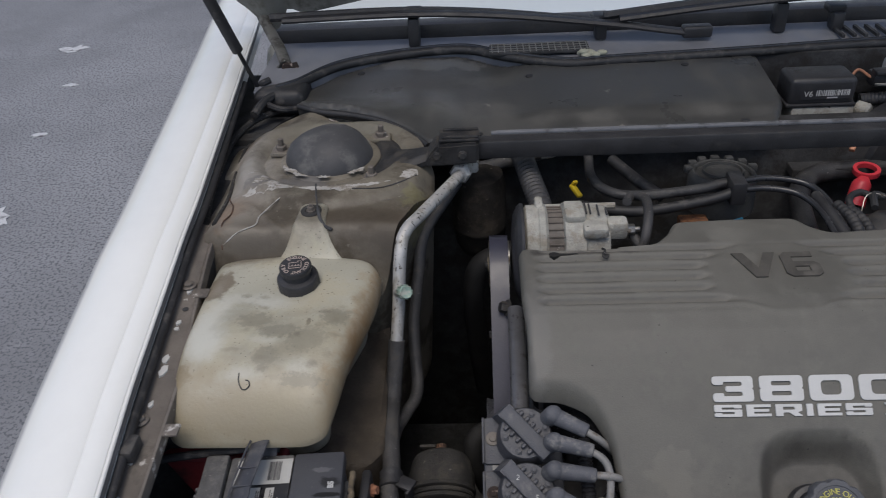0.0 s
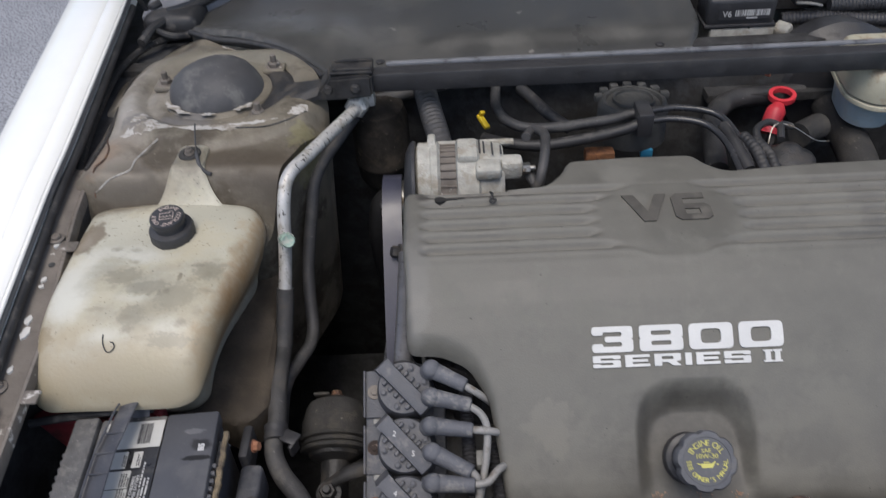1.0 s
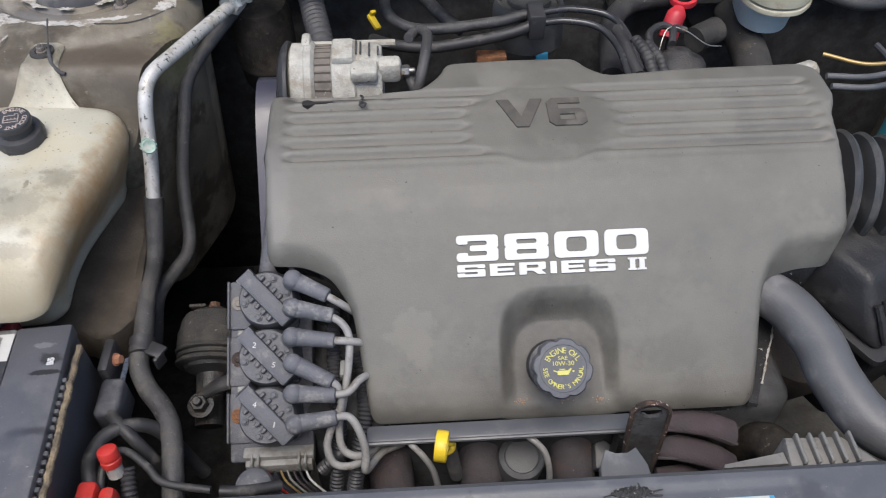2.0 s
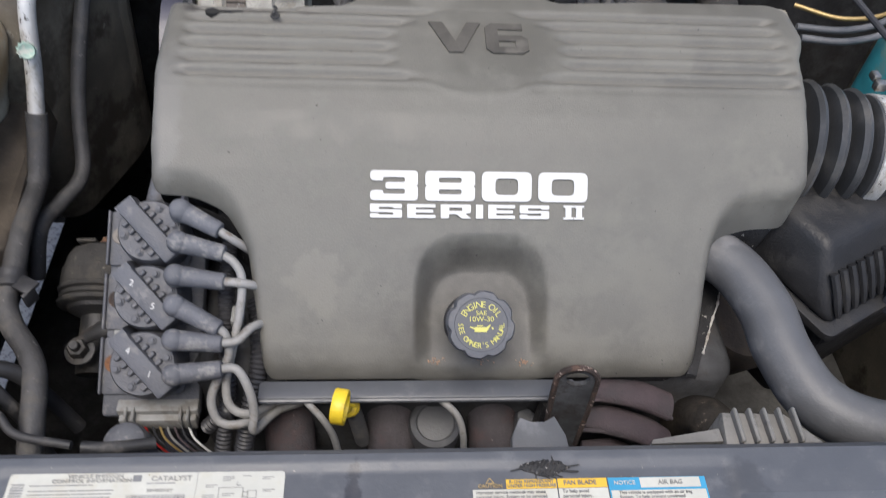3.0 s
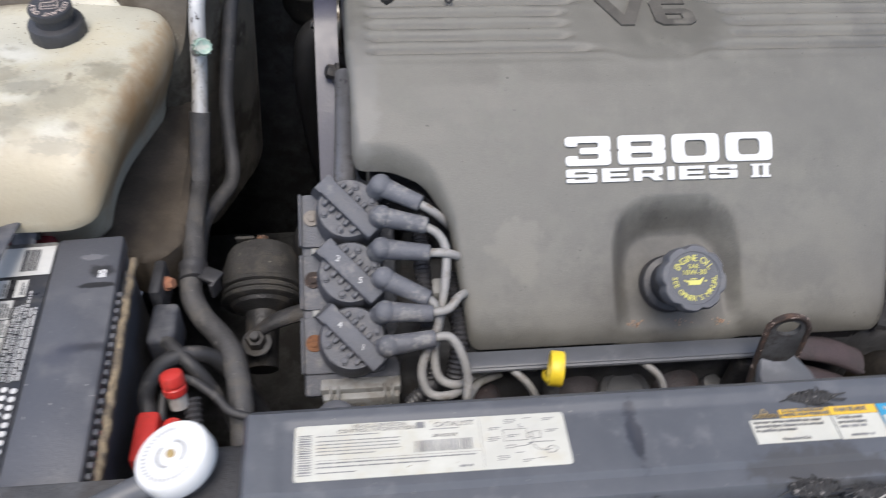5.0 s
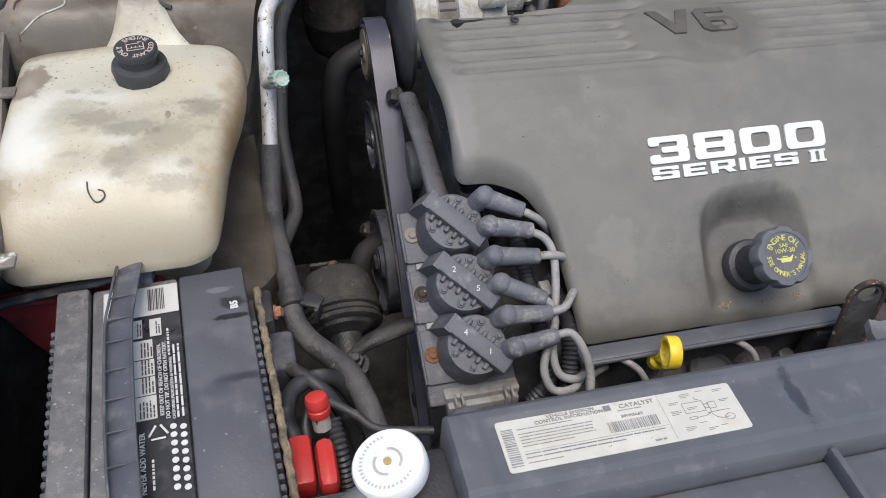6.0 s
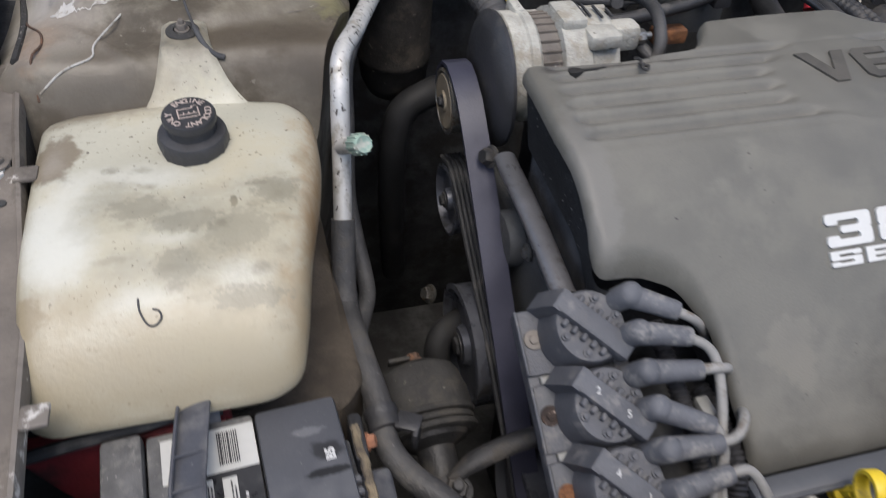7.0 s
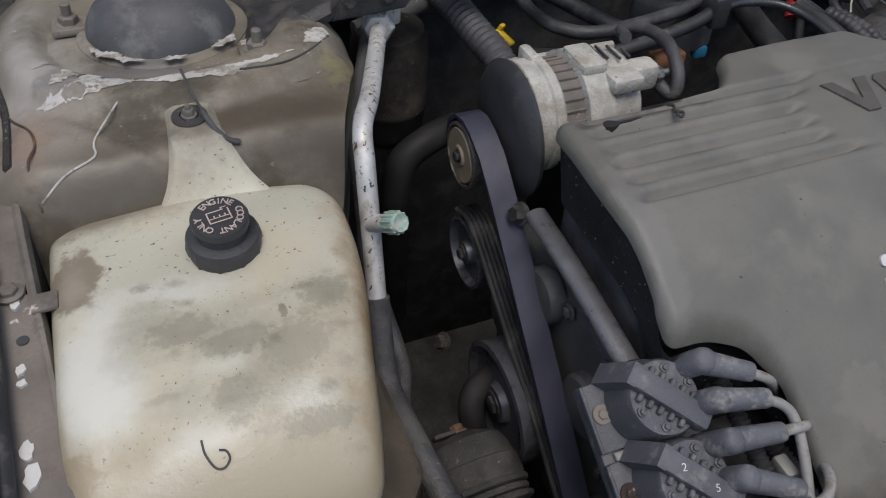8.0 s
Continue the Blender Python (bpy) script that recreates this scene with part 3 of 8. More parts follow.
def axis(at, way, up=(0, 0, 1)):
    """A frame at a place whose z axis points along way, and y as near to up as it can."""
    z = Vector(way).normalized()
    u = Vector(up)
    if abs(z.dot(u.normalized())) > 0.98:
        u = Vector((0, 1, 0))
    x = u.cross(z).normalized()
    y = z.cross(x)
    r = Matrix((x, y, z)).transposed().to_4x4()
    return Matrix.Translation(at) @ r


def bolt(at, way=(0, 0, 1), r=0.006, h=0.006, material="steel", washer=1.6, stud=0.0, parent=None, name="bolt", label=""):
    bm = bmk()
    m = axis(at, way)
    if washer:
        lathe(bm, [(r * washer, 0), (r * washer, 0.0015), (r * washer * 0.93, 0.002)], m, 18)
    lathe(bm, [(r, 0.001), (r, h * 0.85), (r * 0.85, h)], m, 6)
    if stud:
        lathe(bm, [(r * 0.5, h * 0.8), (r * 0.5, h + stud), (r * 0.4, h + stud + 0.001)], m, 10)
    return part(name, bm, material, parent, label)


def letters(text, size, m, wide=1.0, extrude=0.0004, bold=0.0, align="CENTER", into=None):
    """Text as a mesh in a frame, into a bmesh."""
    cu = bpy.data.curves.new("text", "FONT")
    cu.body, cu.size, cu.extrude, cu.offset, cu.align_x, cu.align_y, cu.resolution_u = text, size, extrude, bold, align, "CENTER", 3
    ob = bpy.data.objects.new("text", cu)
    me = bpy.data.meshes.new_from_object(ob)
    bm = into if into is not None else bmk()
    t = bmesh.new()
    t.from_mesh(me)
    bmesh.ops.transform(t, matrix=m @ Matrix.Diagonal((wide, 1, 1, 1)), verts=t.verts)
    merge(bm, t)
    bpy.data.objects.remove(ob)
    bpy.data.curves.remove(cu)
    bpy.data.meshes.remove(me)
    return bm


def letters_fit(text, width, height, m, extrude=0.0008, bold=0.0):
    """Text stretched to a width and height, centred in the frame."""
    t = letters(text, 1.0, Matrix(), extrude=0.0, bold=bold)
    xs, ys = [v.co.x for v in t.verts], [v.co.y for v in t.verts]
    sx, sy = width / (max(xs) - min(xs)), height / (max(ys) - min(ys))
    mid = Matrix.Translation((-(max(xs) + min(xs)) / 2, -(max(ys) + min(ys)) / 2, 0))
    bmesh.ops.transform(t, matrix=m @ Matrix.Diagonal((sx, sy, 1, 1)) @ mid, verts=t.verts)
    bmesh.ops.recalc_face_normals(t, faces=t.faces)
    g = bmesh.ops.extrude_face_region(t, geom=t.faces[:])["geom"]
    up = m.to_3x3() @ Vector((0, 0, extrude * 2))
    bmesh.ops.translate(t, vec=up, verts=[v for v in g if isinstance(v, bmesh.types.BMVert)])
    return t


GLYPH = {
    "3": ([(0, .66), (0, 1), (1, 1), (1, .55), (.96, .5), (1, .45), (1, 0), (0, 0), (0, .34), (.27, .34), (.27, .22), (.73, .22), (.73, .39), (.32, .39), (.32, .61), (.73, .61), (.73, .78), (.27, .78), (.27, .66)], []),
    "8": ([(0, 0), (0, .45), (.04, .5), (0, .55), (0, 1), (1, 1), (1, .55), (.96, .5), (1, .45), (1, 0)], [(.27, .22, .73, .39), (.27, .61, .73, .78)]),
    "0": ([(0, 0), (0, 1), (1, 1), (1, 0)], [(.27, .22, .73, .78)]),
    "S": ([(0, 0), (1, 0), (1, .60), (.27, .60), (.27, .78), (.73, .78), (.73, .69), (1, .69), (1, 1), (0, 1), (0, .40), (.73, .40), (.73, .22), (.27, .22), (.27, .31), (0, .31)], []),
    "E": ([(0, 0), (1, 0), (1, .23), (.30, .23), (.30, .39), (.92, .39), (.92, .61), (.30, .61), (.30, .77), (1, .77), (1, 1), (0, 1)], []),
    "R": ([(0, 0), (.28, 0), (.28, .30), (.52, .30), (.70, 0), (1.02, 0), (.82, .33), (1, .42), (1, 1), (0, 1)], [(.28, .53, .72, .78)]),
    "I": ([(0, 0), (1, 0), (1, 1), (0, 1)], []),
}
ROUND = {"3": 0.15, "8": 0.16, "0": 0.22, "S": 0.13, "E": 0.03, "R": 0.08, "I": 0.02}


def wide_glyph(ch, width, height, m, thick=0.0024):
    """A wide squared letter or figure as a thick plate with its holes."""
    outer, holes = GLYPH[ch]
    r = ROUND[ch]
    scale = lambda pts: [((x - 0.5) * width, (y - 0.5) * height) for x, y in pts]
    loops = [rounded(scale(outer), r * height, 4)] + [rounded(scale([(a, b), (a, d), (c, d), (c, b)]), r * height * 0.8, 4) for a, b, c, d in holes]
    bm = bmesh.new()
    sets = []
    for z in (0.0, thick):
        rings, edges = [], []
        for lp in loops:
            v = [bm.verts.new(m @ Vector((x, y, z))) for x, y in lp]
            edges += [bm.edges.new((v[i], v[(i + 1) % len(v)])) for i in range(len(v))]
            rings.append(v)
        bmesh.ops.triangle_fill(bm, edges=edges, use_beauty=True)
        sets.append(rings)
    for a, b in zip(*sets):
        for i in range(len(a)):
            j = (i + 1) % len(a)
            bm.faces.new((a[i], a[j], b[j], b[i]))
    return bm


def arc_text(bm, text, size, r, m, middle, span, inward=False):
    """Text round a circle in the frame m; middle and span in degrees, inward for text read from below."""
    k = len(text)
    for i, ch in enumerate(text):
        if ch == " ":
            continue
        f = (i + 0.5) / k - 0.5
        a = radians(middle - f * span) if not inward else radians(middle + f * span)
        turn = a - math.pi / 2 if not inward else a + math.pi / 2
        letters(ch, size, m @ Matrix.Translation((r * math.cos(a), r * math.sin(a), 0)) @ Matrix.Rotation(turn, 4, "Z"), into=bm)
    return bm


def bars(bm, x0, x1, y, h, m, n=1, gap=0.0, words=5, z=0.0, seed=1):
    """Rows of unreadable print as plain bars of uneven length."""
    rnd = random.Random(seed)
    for k in range(n):
        x = x0
        yy = y - k * gap
        end = x1 if k < n - 1 else x0 + (x1 - x0) * 0.7
        while x < end - h:
            w = min(end - x, (x1 - x0) / words * rnd.uniform(0.5, 1.4))
            q = [m @ Vector(v) for v in ((x, yy, z), (x + w, yy, z), (x + w, yy + h, z), (x, yy + h, z))]
            bm.faces.new([bm.verts.new(v) for v in q])
            x += w + h * 0.7
    return bm


def quad(bm, x0, y0, x1, y1, m, z=0.0):
    bm.faces.new([bm.verts.new(m @ Vector(v)) for v in ((x0, y0, z), (x1, y0, z), (x1, y1, z), (x0, y1, z))])
    return bm


# ---------------------------------------------------------------- ground
bm = bmk()
box(bm, (0, 0, -0.05), (400, 400, 0.1), bevel=0)
tagged(part("ground", bm, "asphalt"), "grey weathered asphalt of an open car park", "ground", kind="structure")
for x, y, s, seed in ((-2.21, 4.40, 0.13, 1), (-1.97, 3.82, 0.05, 2), (-2.05, 3.15, 0.06, 3), (-1.70, 2.45, 0.16, 4), (-1.85, 3.2, 0.05, 5)):
    rnd = random.Random(seed)
    bm = bmk()
    ring = [(x + s * rnd.uniform(0.35, 1.0) * math.cos(a), y + s * rnd.uniform(0.25, 0.7) * math.sin(a)) for a in (2 * math.pi * k / 14 for k in range(14))]
    plate(bm, ring, -0.001, 0.004, bevel=0)
    tagged(part("dried_splash", bm, "chalk"), "pale dried splash on the grey asphalt", "stain", "splashes on the asphalt")


# ---------------------------------------------------------------- fender, rail, seal
def rail_z(y):
    return 0.829 + (min(y, 0.85) - 0.598) * 0.165 + max(0.0, y - 0.85) * 0.06


def fender_x(y):
    return np.interp(y, [0.0, 0.47, 0.61, 0.82, 0.95, 1.13, 1.31, 1.57, 2.0], [-0.165, -0.193, -0.203, -0.210, -0.218, -0.234, -0.250, -0.275, -0.32])


fender = thing("fender", "white painted front fender of an old car", "car fender")
sec = [(0.006, -0.030), (0.002, -0.006), (0.0, 0.0), (-0.006, 0.004), (-0.020, 0.0062), (-0.0225, 0.0050), (-0.025, 0.0068), (-0.045, 0.0078), (-0.07, 0.005), (-0.095, -0.004), (-0.112, -0.022), (-0.122, -0.06), (-0.127, -0.12), (-0.130, -0.3), (-0.126, -0.5)]
bm = bmk()
rows = []
for k in range(41):
    y = 0.02 + (1.95 - 0.02) * k / 40
    nose = 0.05 * max(0.0, (0.35 - y) / 0.35) ** 2
    rows.append([bm.verts.new((fender_x(y) + 1.06 * dx + nose * (1 if dx < -0.01 else 0), y, rail_z(y) + 0.035 + dz - 0.4 * nose)) for dx, dz in sec])
for a, b in zip(rows, rows[1:]):
    for i in range(len(sec) - 1):
        bm.faces.new((a[i], a[i + 1], b[i + 1], b[i]))
fp = part("outer_panel", bm, "white_paint", fender)
bm = bmk()
tube(bm, [(float(fender_x(y)) + 0.0015, y, rail_z(y) + 0.031) for y in np.linspace(0.03, 1.94, 30)], 0.0028, 8, 2)
part("folded_edge", bm, "white_paint", fender)

rail = thing("fender_rail", "grimy brown-grey inner fender rail with flaking paint", "rail")
bm = bmk()
rows = []
rsec = [(-0.028, 0.004), (-0.020, 0.004), (-0.012, 0.0), (0.008, 0.0)]
for k in range(41):
    y = 0.02 + 0.925 * k / 40
    wob = 0.0012 * math.sin(y * 31)
    xo = -0.190 - 0.03 * max(0, y - 0.85)
    xr = -0.161 - 0.085 * max(0.0, y - 0.643) + 0.07 * max(0.0, y - 0.90)
    row = [(xo + dx + wob, rail_z(y) + dz) for dx, dz in rsec]
    row += [(xr - 0.006, rail_z(y)), (xr - 0.003, rail_z(y) + 0.0022), (xr, rail_z(y) + 0.0015), (xr + 0.0015, rail_z(y) - 0.006), (xr + 0.001, rail_z(y) - 0.014)]
    rows.append([bm.verts.new((x, y, z)) for x, z in row])
for a, b in zip(rows, rows[1:]):
    for i in range(len(rows[0]) - 1):
        bm.faces.new((a[i], a[i + 1], b[i + 1], b[i]))
part("flange", bm, "rail", rail)
# wall below the rail: the gap's darkness is put into its colour
bm = bmk()
rows = []
for k in range(41):
    y = 0.02 + 0.925 * k / 40
    xr = -0.161 - 0.085 * max(0.0, y - 0.643) + 0.07 * max(0.0, y - 0.90)
    back = 0.052 * sstep(0.66, 0.61, y)
    rows.append([bm.verts.new((xr + dx, y, rail_z(y) + dz)) for dx, dz in ((0.0005, -0.013), (0.0005 - back * 0.6, -0.030), (-0.001 - back, -0.12), (-0.012 - back, -0.30), (-0.012, -0.66))])
for a, b in zip(rows, rows[1:]):
    for i in range(4):
        bm.faces.new((a[i], a[i + 1], b[i + 1], b[i]))
part("inner_wall", bm, "pad", rail, "dark inner wall under the rail")
for y in (0.598, 0.809, 0.40):
    bolt((-0.192 - 0.03 * max(0, y - 0.85), y, rail_z(y) + 0.001), r=0.0065, h=0.006, material="rail", washer=1.55, parent=rail)
for y in (0.585, 0.795):
    bm = bmk()
    box(bm, (-0.157 - 0.085 * (y - 0.643), y, rail_z(y) + 0.001), (0.018, 0.018, 0.004), bevel=0.0015)
    part("clip", bm, "rail", rail)

bm = bmk()
lathe(bm, [(0.0042, 0.0), (0.0042, 0.0006), (0, 0.0006)], pose(-0.186, 0.768, rail_z(0.768) + 0.0004), 16)
part("hole", bm, "grime", rail, "small round hole")
rnd = random.Random(21)
for y, w, h in ((0.745, 0.005, 0.006), (0.735, 0.004, 0.004), (0.686, 0.006, 0.010), (0.668, 0.006, 0.013), (0.80, 0.004, 0.008), (0.55, 0.006, 0.012), (0.50, 0.005, 0.008), (0.62, 0.004, 0.007)):
    bm = bmk()
    x = -0.1875 + rnd.uniform(-0.002, 0.002)
    plate(bm, [(x + w * rnd.uniform(0.45, 1.0) * math.cos(a), y + h * rnd.uniform(0.55, 1.0) * math.sin(a)) for a in (2 * math.pi * k / 13 for k in range(13))], rail_z(y) - 0.001, rail_z(y) + 0.0016, bevel=0)
    part("paint_chip", bm, "badge_white", rail, "bare white paint chip")

seal = thing("fender_seal", "black rubber weatherstrip along the fender", "weatherstrip")
bm = bmk()
tube(bm, [(float(fender_x(y)) + 0.006, y, rail_z(y) + 0.012) for y in np.linspace(0.02, 1.40, 14)], 0.0065, 10, 4)
part("bulb", bm, "rubber", seal)
bm = bmk()
tube(bm, [(float(fender_x(y)) + 0.001, y, rail_z(y) + 0.024) for y in np.linspace(0.02, 1.70, 16)], 0.005, 8, 4)
part("lip", bm, "hose", seal, "dusty grey lip")
bm = bmk()
box(bm, (-0.187, 0.555, rail_z(0.555) + 0.010), (0.016, 0.030, 0.018), bevel=0.004)
tagged(part("rubber_stop", bm, "rubber"), "black rubber hood stop on the fender rail", "rubber stop")

# ---------------------------------------------------------------- strut tower
tower = thing("strut_tower", "dirty brown strut tower with peeling seam sealer", "strut tower")
TC = (-0.030, 1.128)


def tower_h(x, y, d):
    r = np.hypot(x - TC[0], y - TC[1])
    z = 0.897 - 0.03 * (y - TC[1])
    rb = np.hypot(x + 0.045, y - 1.125)
    z = z - 0.007 * sstep(0.124, 0.104, rb) - 0.003 * np.exp(-((rb - 0.108) / 0.006) ** 2)          # sunk seat round the mount
    z = z + 0.005 * sstep(0.106, 0.130, rb) * sstep(0.172, 0.140, rb)
    z = z - 0.010 * sstep(0.162, 0.178, r) * (y < 1.12)
    z = z - 0.11 * sstep(0.918, 0.848, y) ** 1.3
    z = z - 0.036 * sstep(-0.150, -0.232, x) ** 1.6 - 0.02 * sstep(1.22, 1.31, y) * sstep(-0.10, -0.18, x) + 0.003 * np.sin(x * 31 + 1) * np.sin(y * 23) * sstep(0.13, 0.17, r)
    crease = np.abs((x + 0.110) * 0.75 + (y - 0.935) * 0.66)
    z = z + 0.0035 * np.exp(-(crease / 0.004) ** 2) * (x < -0.06) * (y < 0.985) * (y > 0.87)
    z = z - 0.03 * sstep(0.100, 0.135, x) - 0.03 * sstep(1.24, 1.30, y) * sstep(-0.12, -0.02, x)
    return z


bm = field(rounded([(-0.188, 0.855), (0.062, 0.855), (0.092, 0.93), (0.126, 1.02), (0.130, 1.085), (0.112, 1.145), (0.066, 1.214), (0.002, 1.266), (-0.08, 1.300), (-0.16, 1.318), (-0.205, 1.300), (-0.234, 1.22), (-0.226, 1.10), (-0.215, 0.98), (-0.195, 0.90)], 0.03), tower_h, 0.005, floor=0.50, taper=0.14)
part("shell", bm, "tower", tower)
bm = bmk()
mm = Matrix.Translation((TC[0] - 0.013, TC[1] - 0.010, 0.886))
lathe(bm, [(0.084, 0.0), (0.082, 0.007), (0.076, 0.0105), (0.066, 0.0105)], mm, 44)
part("rim", bm, "tower", tower, "worn dusty rim round the mount")
bm = bmk()
lathe(bm, [(0.072, 0.008), (0.071, 0.013), (0.067, 0.023), (0.059, 0.035), (0.047, 0.045), (0.036, 0.051), (0.020, 0.0545), (0.0, 0.0555)], mm, 48)
for v in bm.verts:
    q = v.co - mm.translation
    k = 1.0 + 0.055 * math.cos(3 * (math.atan2(q.y, q.x) - radians(70))) * min(1.0, q.z / 0.03)
    v.co.x, v.co.y = mm.translation.x + q.x * k, mm.translation.y + q.y * k
part("dome", bm, "dome", tower, "smooth black plastic mount dome")
for x, y in ((-0.129, 1.142), (0.034, 1.034), (0.034, 1.182)):
    bm = bmk()
    box(bm, (x, y, 0.895), (0.034, 0.030, 0.008), bevel=0.003)
    part("stud_pad", bm, "tower", tower)
    bolt((x, y, 0.898), (0.05, -0.05, 1), r=0.0095, h=0.010, material="rail", washer=1.35, stud=0.011, parent=tower, name="stud_nut")


def ragged(path, width, seed, lift=0.0007, n=46):
    """An uneven flake of sealer lying on the tower along a plan path."""
    rnd = random.Random(seed)
    c = curve_points([(x, y, 0) for x, y in path], 12)
    step = max(1, len(c) // n)
    c = c[::step]
    bm = bmk()
    up, lo, w0, w1 = [], [], 0.6, 0.6
    for k, q in enumerate(c):
        t = (c[min(k + 1, len(c) - 1)] - c[max(k - 1, 0)]).normalized()
        s_ = Vector((-t.y, t.x, 0))
        taper = min(1.0, 3.5 * min(k, len(c) - 1 - k) / len(c) + 0.05)
        w0 = min(1.20, max(0.30, w0 + rnd.uniform(-0.3, 0.3)))
        w1 = min(1.20, max(0.30, w1 + rnd.uniform(-0.3, 0.3)))
        for lst, w in ((up, w0), (lo, -w1)):
            v = q + s_ * width * 2.0 * taper * w
            z = float(tower_h(np.array(v.x), np.array(v.y), 0)) + lift
            lst.append(bm.verts.new((v.x, v.y, z)))
    for k in range(len(c) - 1):
        bm.faces.new((lo[k], lo[k + 1], up[k + 1], up[k]))
    return part("sealer_patch", bm, "seal_strip", tower, "flaking pale seam sealer")


ragged([(-0.166, 1.009), (-0.150, 1.004), (-0.130, 1.001), (-0.105, 1.001), (-0.080, 0.999)], 0.0062, 1)
ragged([(-0.085, 0.999), (-0.060, 0.994), (-0.041, 0.990), (-0.012, 0.992), (0.012, 0.997), (0.040, 1.005), (0.066, 1.015)], 0.0046, 4, n=70)
ragged([(-0.040, 0.990), (-0.005, 0.993), (0.030, 1.002)], 0.0055, 9)
ragged([(-0.150, 1.020), (-0.138, 1.026), (-0.126, 1.034), (-0.112, 1.030)], 0.0055, 2)
ragged([(-0.132, 1.018), (-0.118, 1.014), (-0.105, 1.018)], 0.0050, 3)
ragged([(-0.164, 1.052), (-0.152, 1.057), (-0.142, 1.060)], 0.0022, 7)
ragged([(0.078, 1.026), (0.090, 1.038), (0.104, 1.052)], 0.0060, 6)
ragged([(0.022, 1.058), (0.036, 1.072)], 0.004, 8)


def rim_arc(a0, a1):
    return [(TC[0] - 0.013 + 0.078 * math.cos(radians(a)), TC[1] - 0.010 + 0.078 * math.sin(radians(a))) for a in np.linspace(a0, a1, 6)]


ragged(rim_arc(205, 252), 0.0042, 11, 0.0082)
ragged(rim_arc(298, 322), 0.0040, 12, 0.0082)
ragged(rim_arc(262, 280), 0.0022, 13, 0.0082)
for pts, r, mt in ((((-0.080, 1.002), (-0.098, 0.974), (-0.118, 0.940), (-0.121, 0.930)), 0.0009, "seal_strip"), (((-0.121, 0.930), (-0.122, 0.914), (-0.145, 0.903), (-0.166, 0.893)), 0.0010, "seal_strip"),
                   (((-0.198, 1.05), (-0.186, 1.010), (-0.170, 0.975), (-0.165, 0.944), (-0.170, 0.915), (-0.168, 0.890)), 0.0012, "rust_dark"), (((-0.214, 1.27), (-0.210, 1.20), (-0.204, 1.11), (-0.192, 1.02), (-0.187, 0.93)), 0.0040, "tar"),
                   (((0.010, 0.990), (0.050, 0.996), (0.080, 1.012), (0.104, 1.034)), 0.0010, "grime"), (((-0.075, 1.292), (-0.030, 1.281), (0.008, 1.262)), 0.0016, "seal_strip")):
    bm = bmk()
    tube(bm, [(x, y, float(tower_h(np.array(x), np.array(y), 0)) + 0.0008) for x, y in pts], r, 6, 4)
    part("seam", bm, mt, tower)
bm = bmk()
lathe(bm, [(0.0150, 0.0), (0.0150, 0.0014), (0.0142, 0.0022), (0.008, 0.0026), (0.008, 0.0)], axis((-0.043, 0.936, 0.9005), (0, -0.08, 1)), 26)
part("rubber_washer", bm, "mount", tower, "dusty dark rubber washer")
bolt((-0.043, 0.936, 0.9020), (0, -0.08, 1), r=0.0052, h=0.007, material="rail", washer=1.3, stud=0.003, parent=tower, name="tank_bolt")
bm = bmk()
for k in range(3):
    bars(bm, 0.0, 0.085 - 0.012 * k, 0, 0.0016, Matrix.Translation((0.012, 0.968 - 0.012 * k, 0.8925 - 0.0014 * k)) @ Matrix.Rotation(radians(9), 4, "Z"), 1, 0, 9, seed=40 + k)
part("worn_print", bm, "rail", tower, "faint worn print")

# inner apron between rail and tower, and the dark side wall of the bay
apron = thing("inner_apron", "brown dusty inner apron of the engine bay", "apron", kind="structure")
bm = bmk()
box(bm, (-0.232, 0.62, 0.45), (0.02, 1.5, 0.70), bevel=0)
part("side_panel", bm, "pad", apron, "dark side wall")
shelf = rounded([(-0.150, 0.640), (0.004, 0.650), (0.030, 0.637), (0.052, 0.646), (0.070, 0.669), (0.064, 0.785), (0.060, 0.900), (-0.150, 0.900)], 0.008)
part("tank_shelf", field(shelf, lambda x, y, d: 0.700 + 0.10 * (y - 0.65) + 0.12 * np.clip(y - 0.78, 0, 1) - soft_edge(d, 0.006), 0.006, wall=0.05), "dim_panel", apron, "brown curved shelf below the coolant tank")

bm = bmk()
plate(bm, rounded([(-0.250, 0.905), (-0.190, 0.905), (-0.195, 1.10), (-0.215, 1.24), (-0.180, 1.34), (-0.130, 1.42), (-0.150, 1.60), (-0.340, 1.60), (-0.300, 1.25)], 0.01), 0.835, 0.858, bevel=0.004)
part("gutter", bm, "grime", apron, "grimy black gutter beside the fender")
bm = bmk()
tube(bm, [(-0.205, 0.925, 0.862), (-0.226, 1.02, 0.868), (-0.236, 1.13, 0.874), (-0.240, 1.23, 0.876), (-0.220, 1.315, 0.876), (-0.175, 1.352, 0.880)], 0.0065, 8, 6)
tagged(part("drain_hose", bm, "tar"), "thin grimy black hose beside the strut tower", "hose")

# ---------------------------------------------------------------- closing panels of the bay
for nm, c, s, mt, lab in (
        ("firewall", (0.55, 1.26, 0.48), (1.60, 0.03, 0.78), "pad", "dark firewall behind the engine"),
        ("bay_floor", (0.585, 0.82, 0.12), (1.52, 1.46, 0.03), "floor_grey", "added grey floor closing the engine bay"),
        ("wall_opposite", (1.36, 0.82, 0.49), (0.03, 1.5, 0.86), "tower", "brown dusty inner wall of the far side"),
        ("radiator_back", (0.55, 0.33, 0.45), (1.60, 0.03, 0.66), "grime", "dark back of the radiator")):
    bm = bmk()
    box(bm, c, s, bevel=0.003)
    tagged(part(nm, bm, mt), lab, "panel", kind="structure")
fender2 = thing("fender", "white painted opposite fender of the car", "car fender")
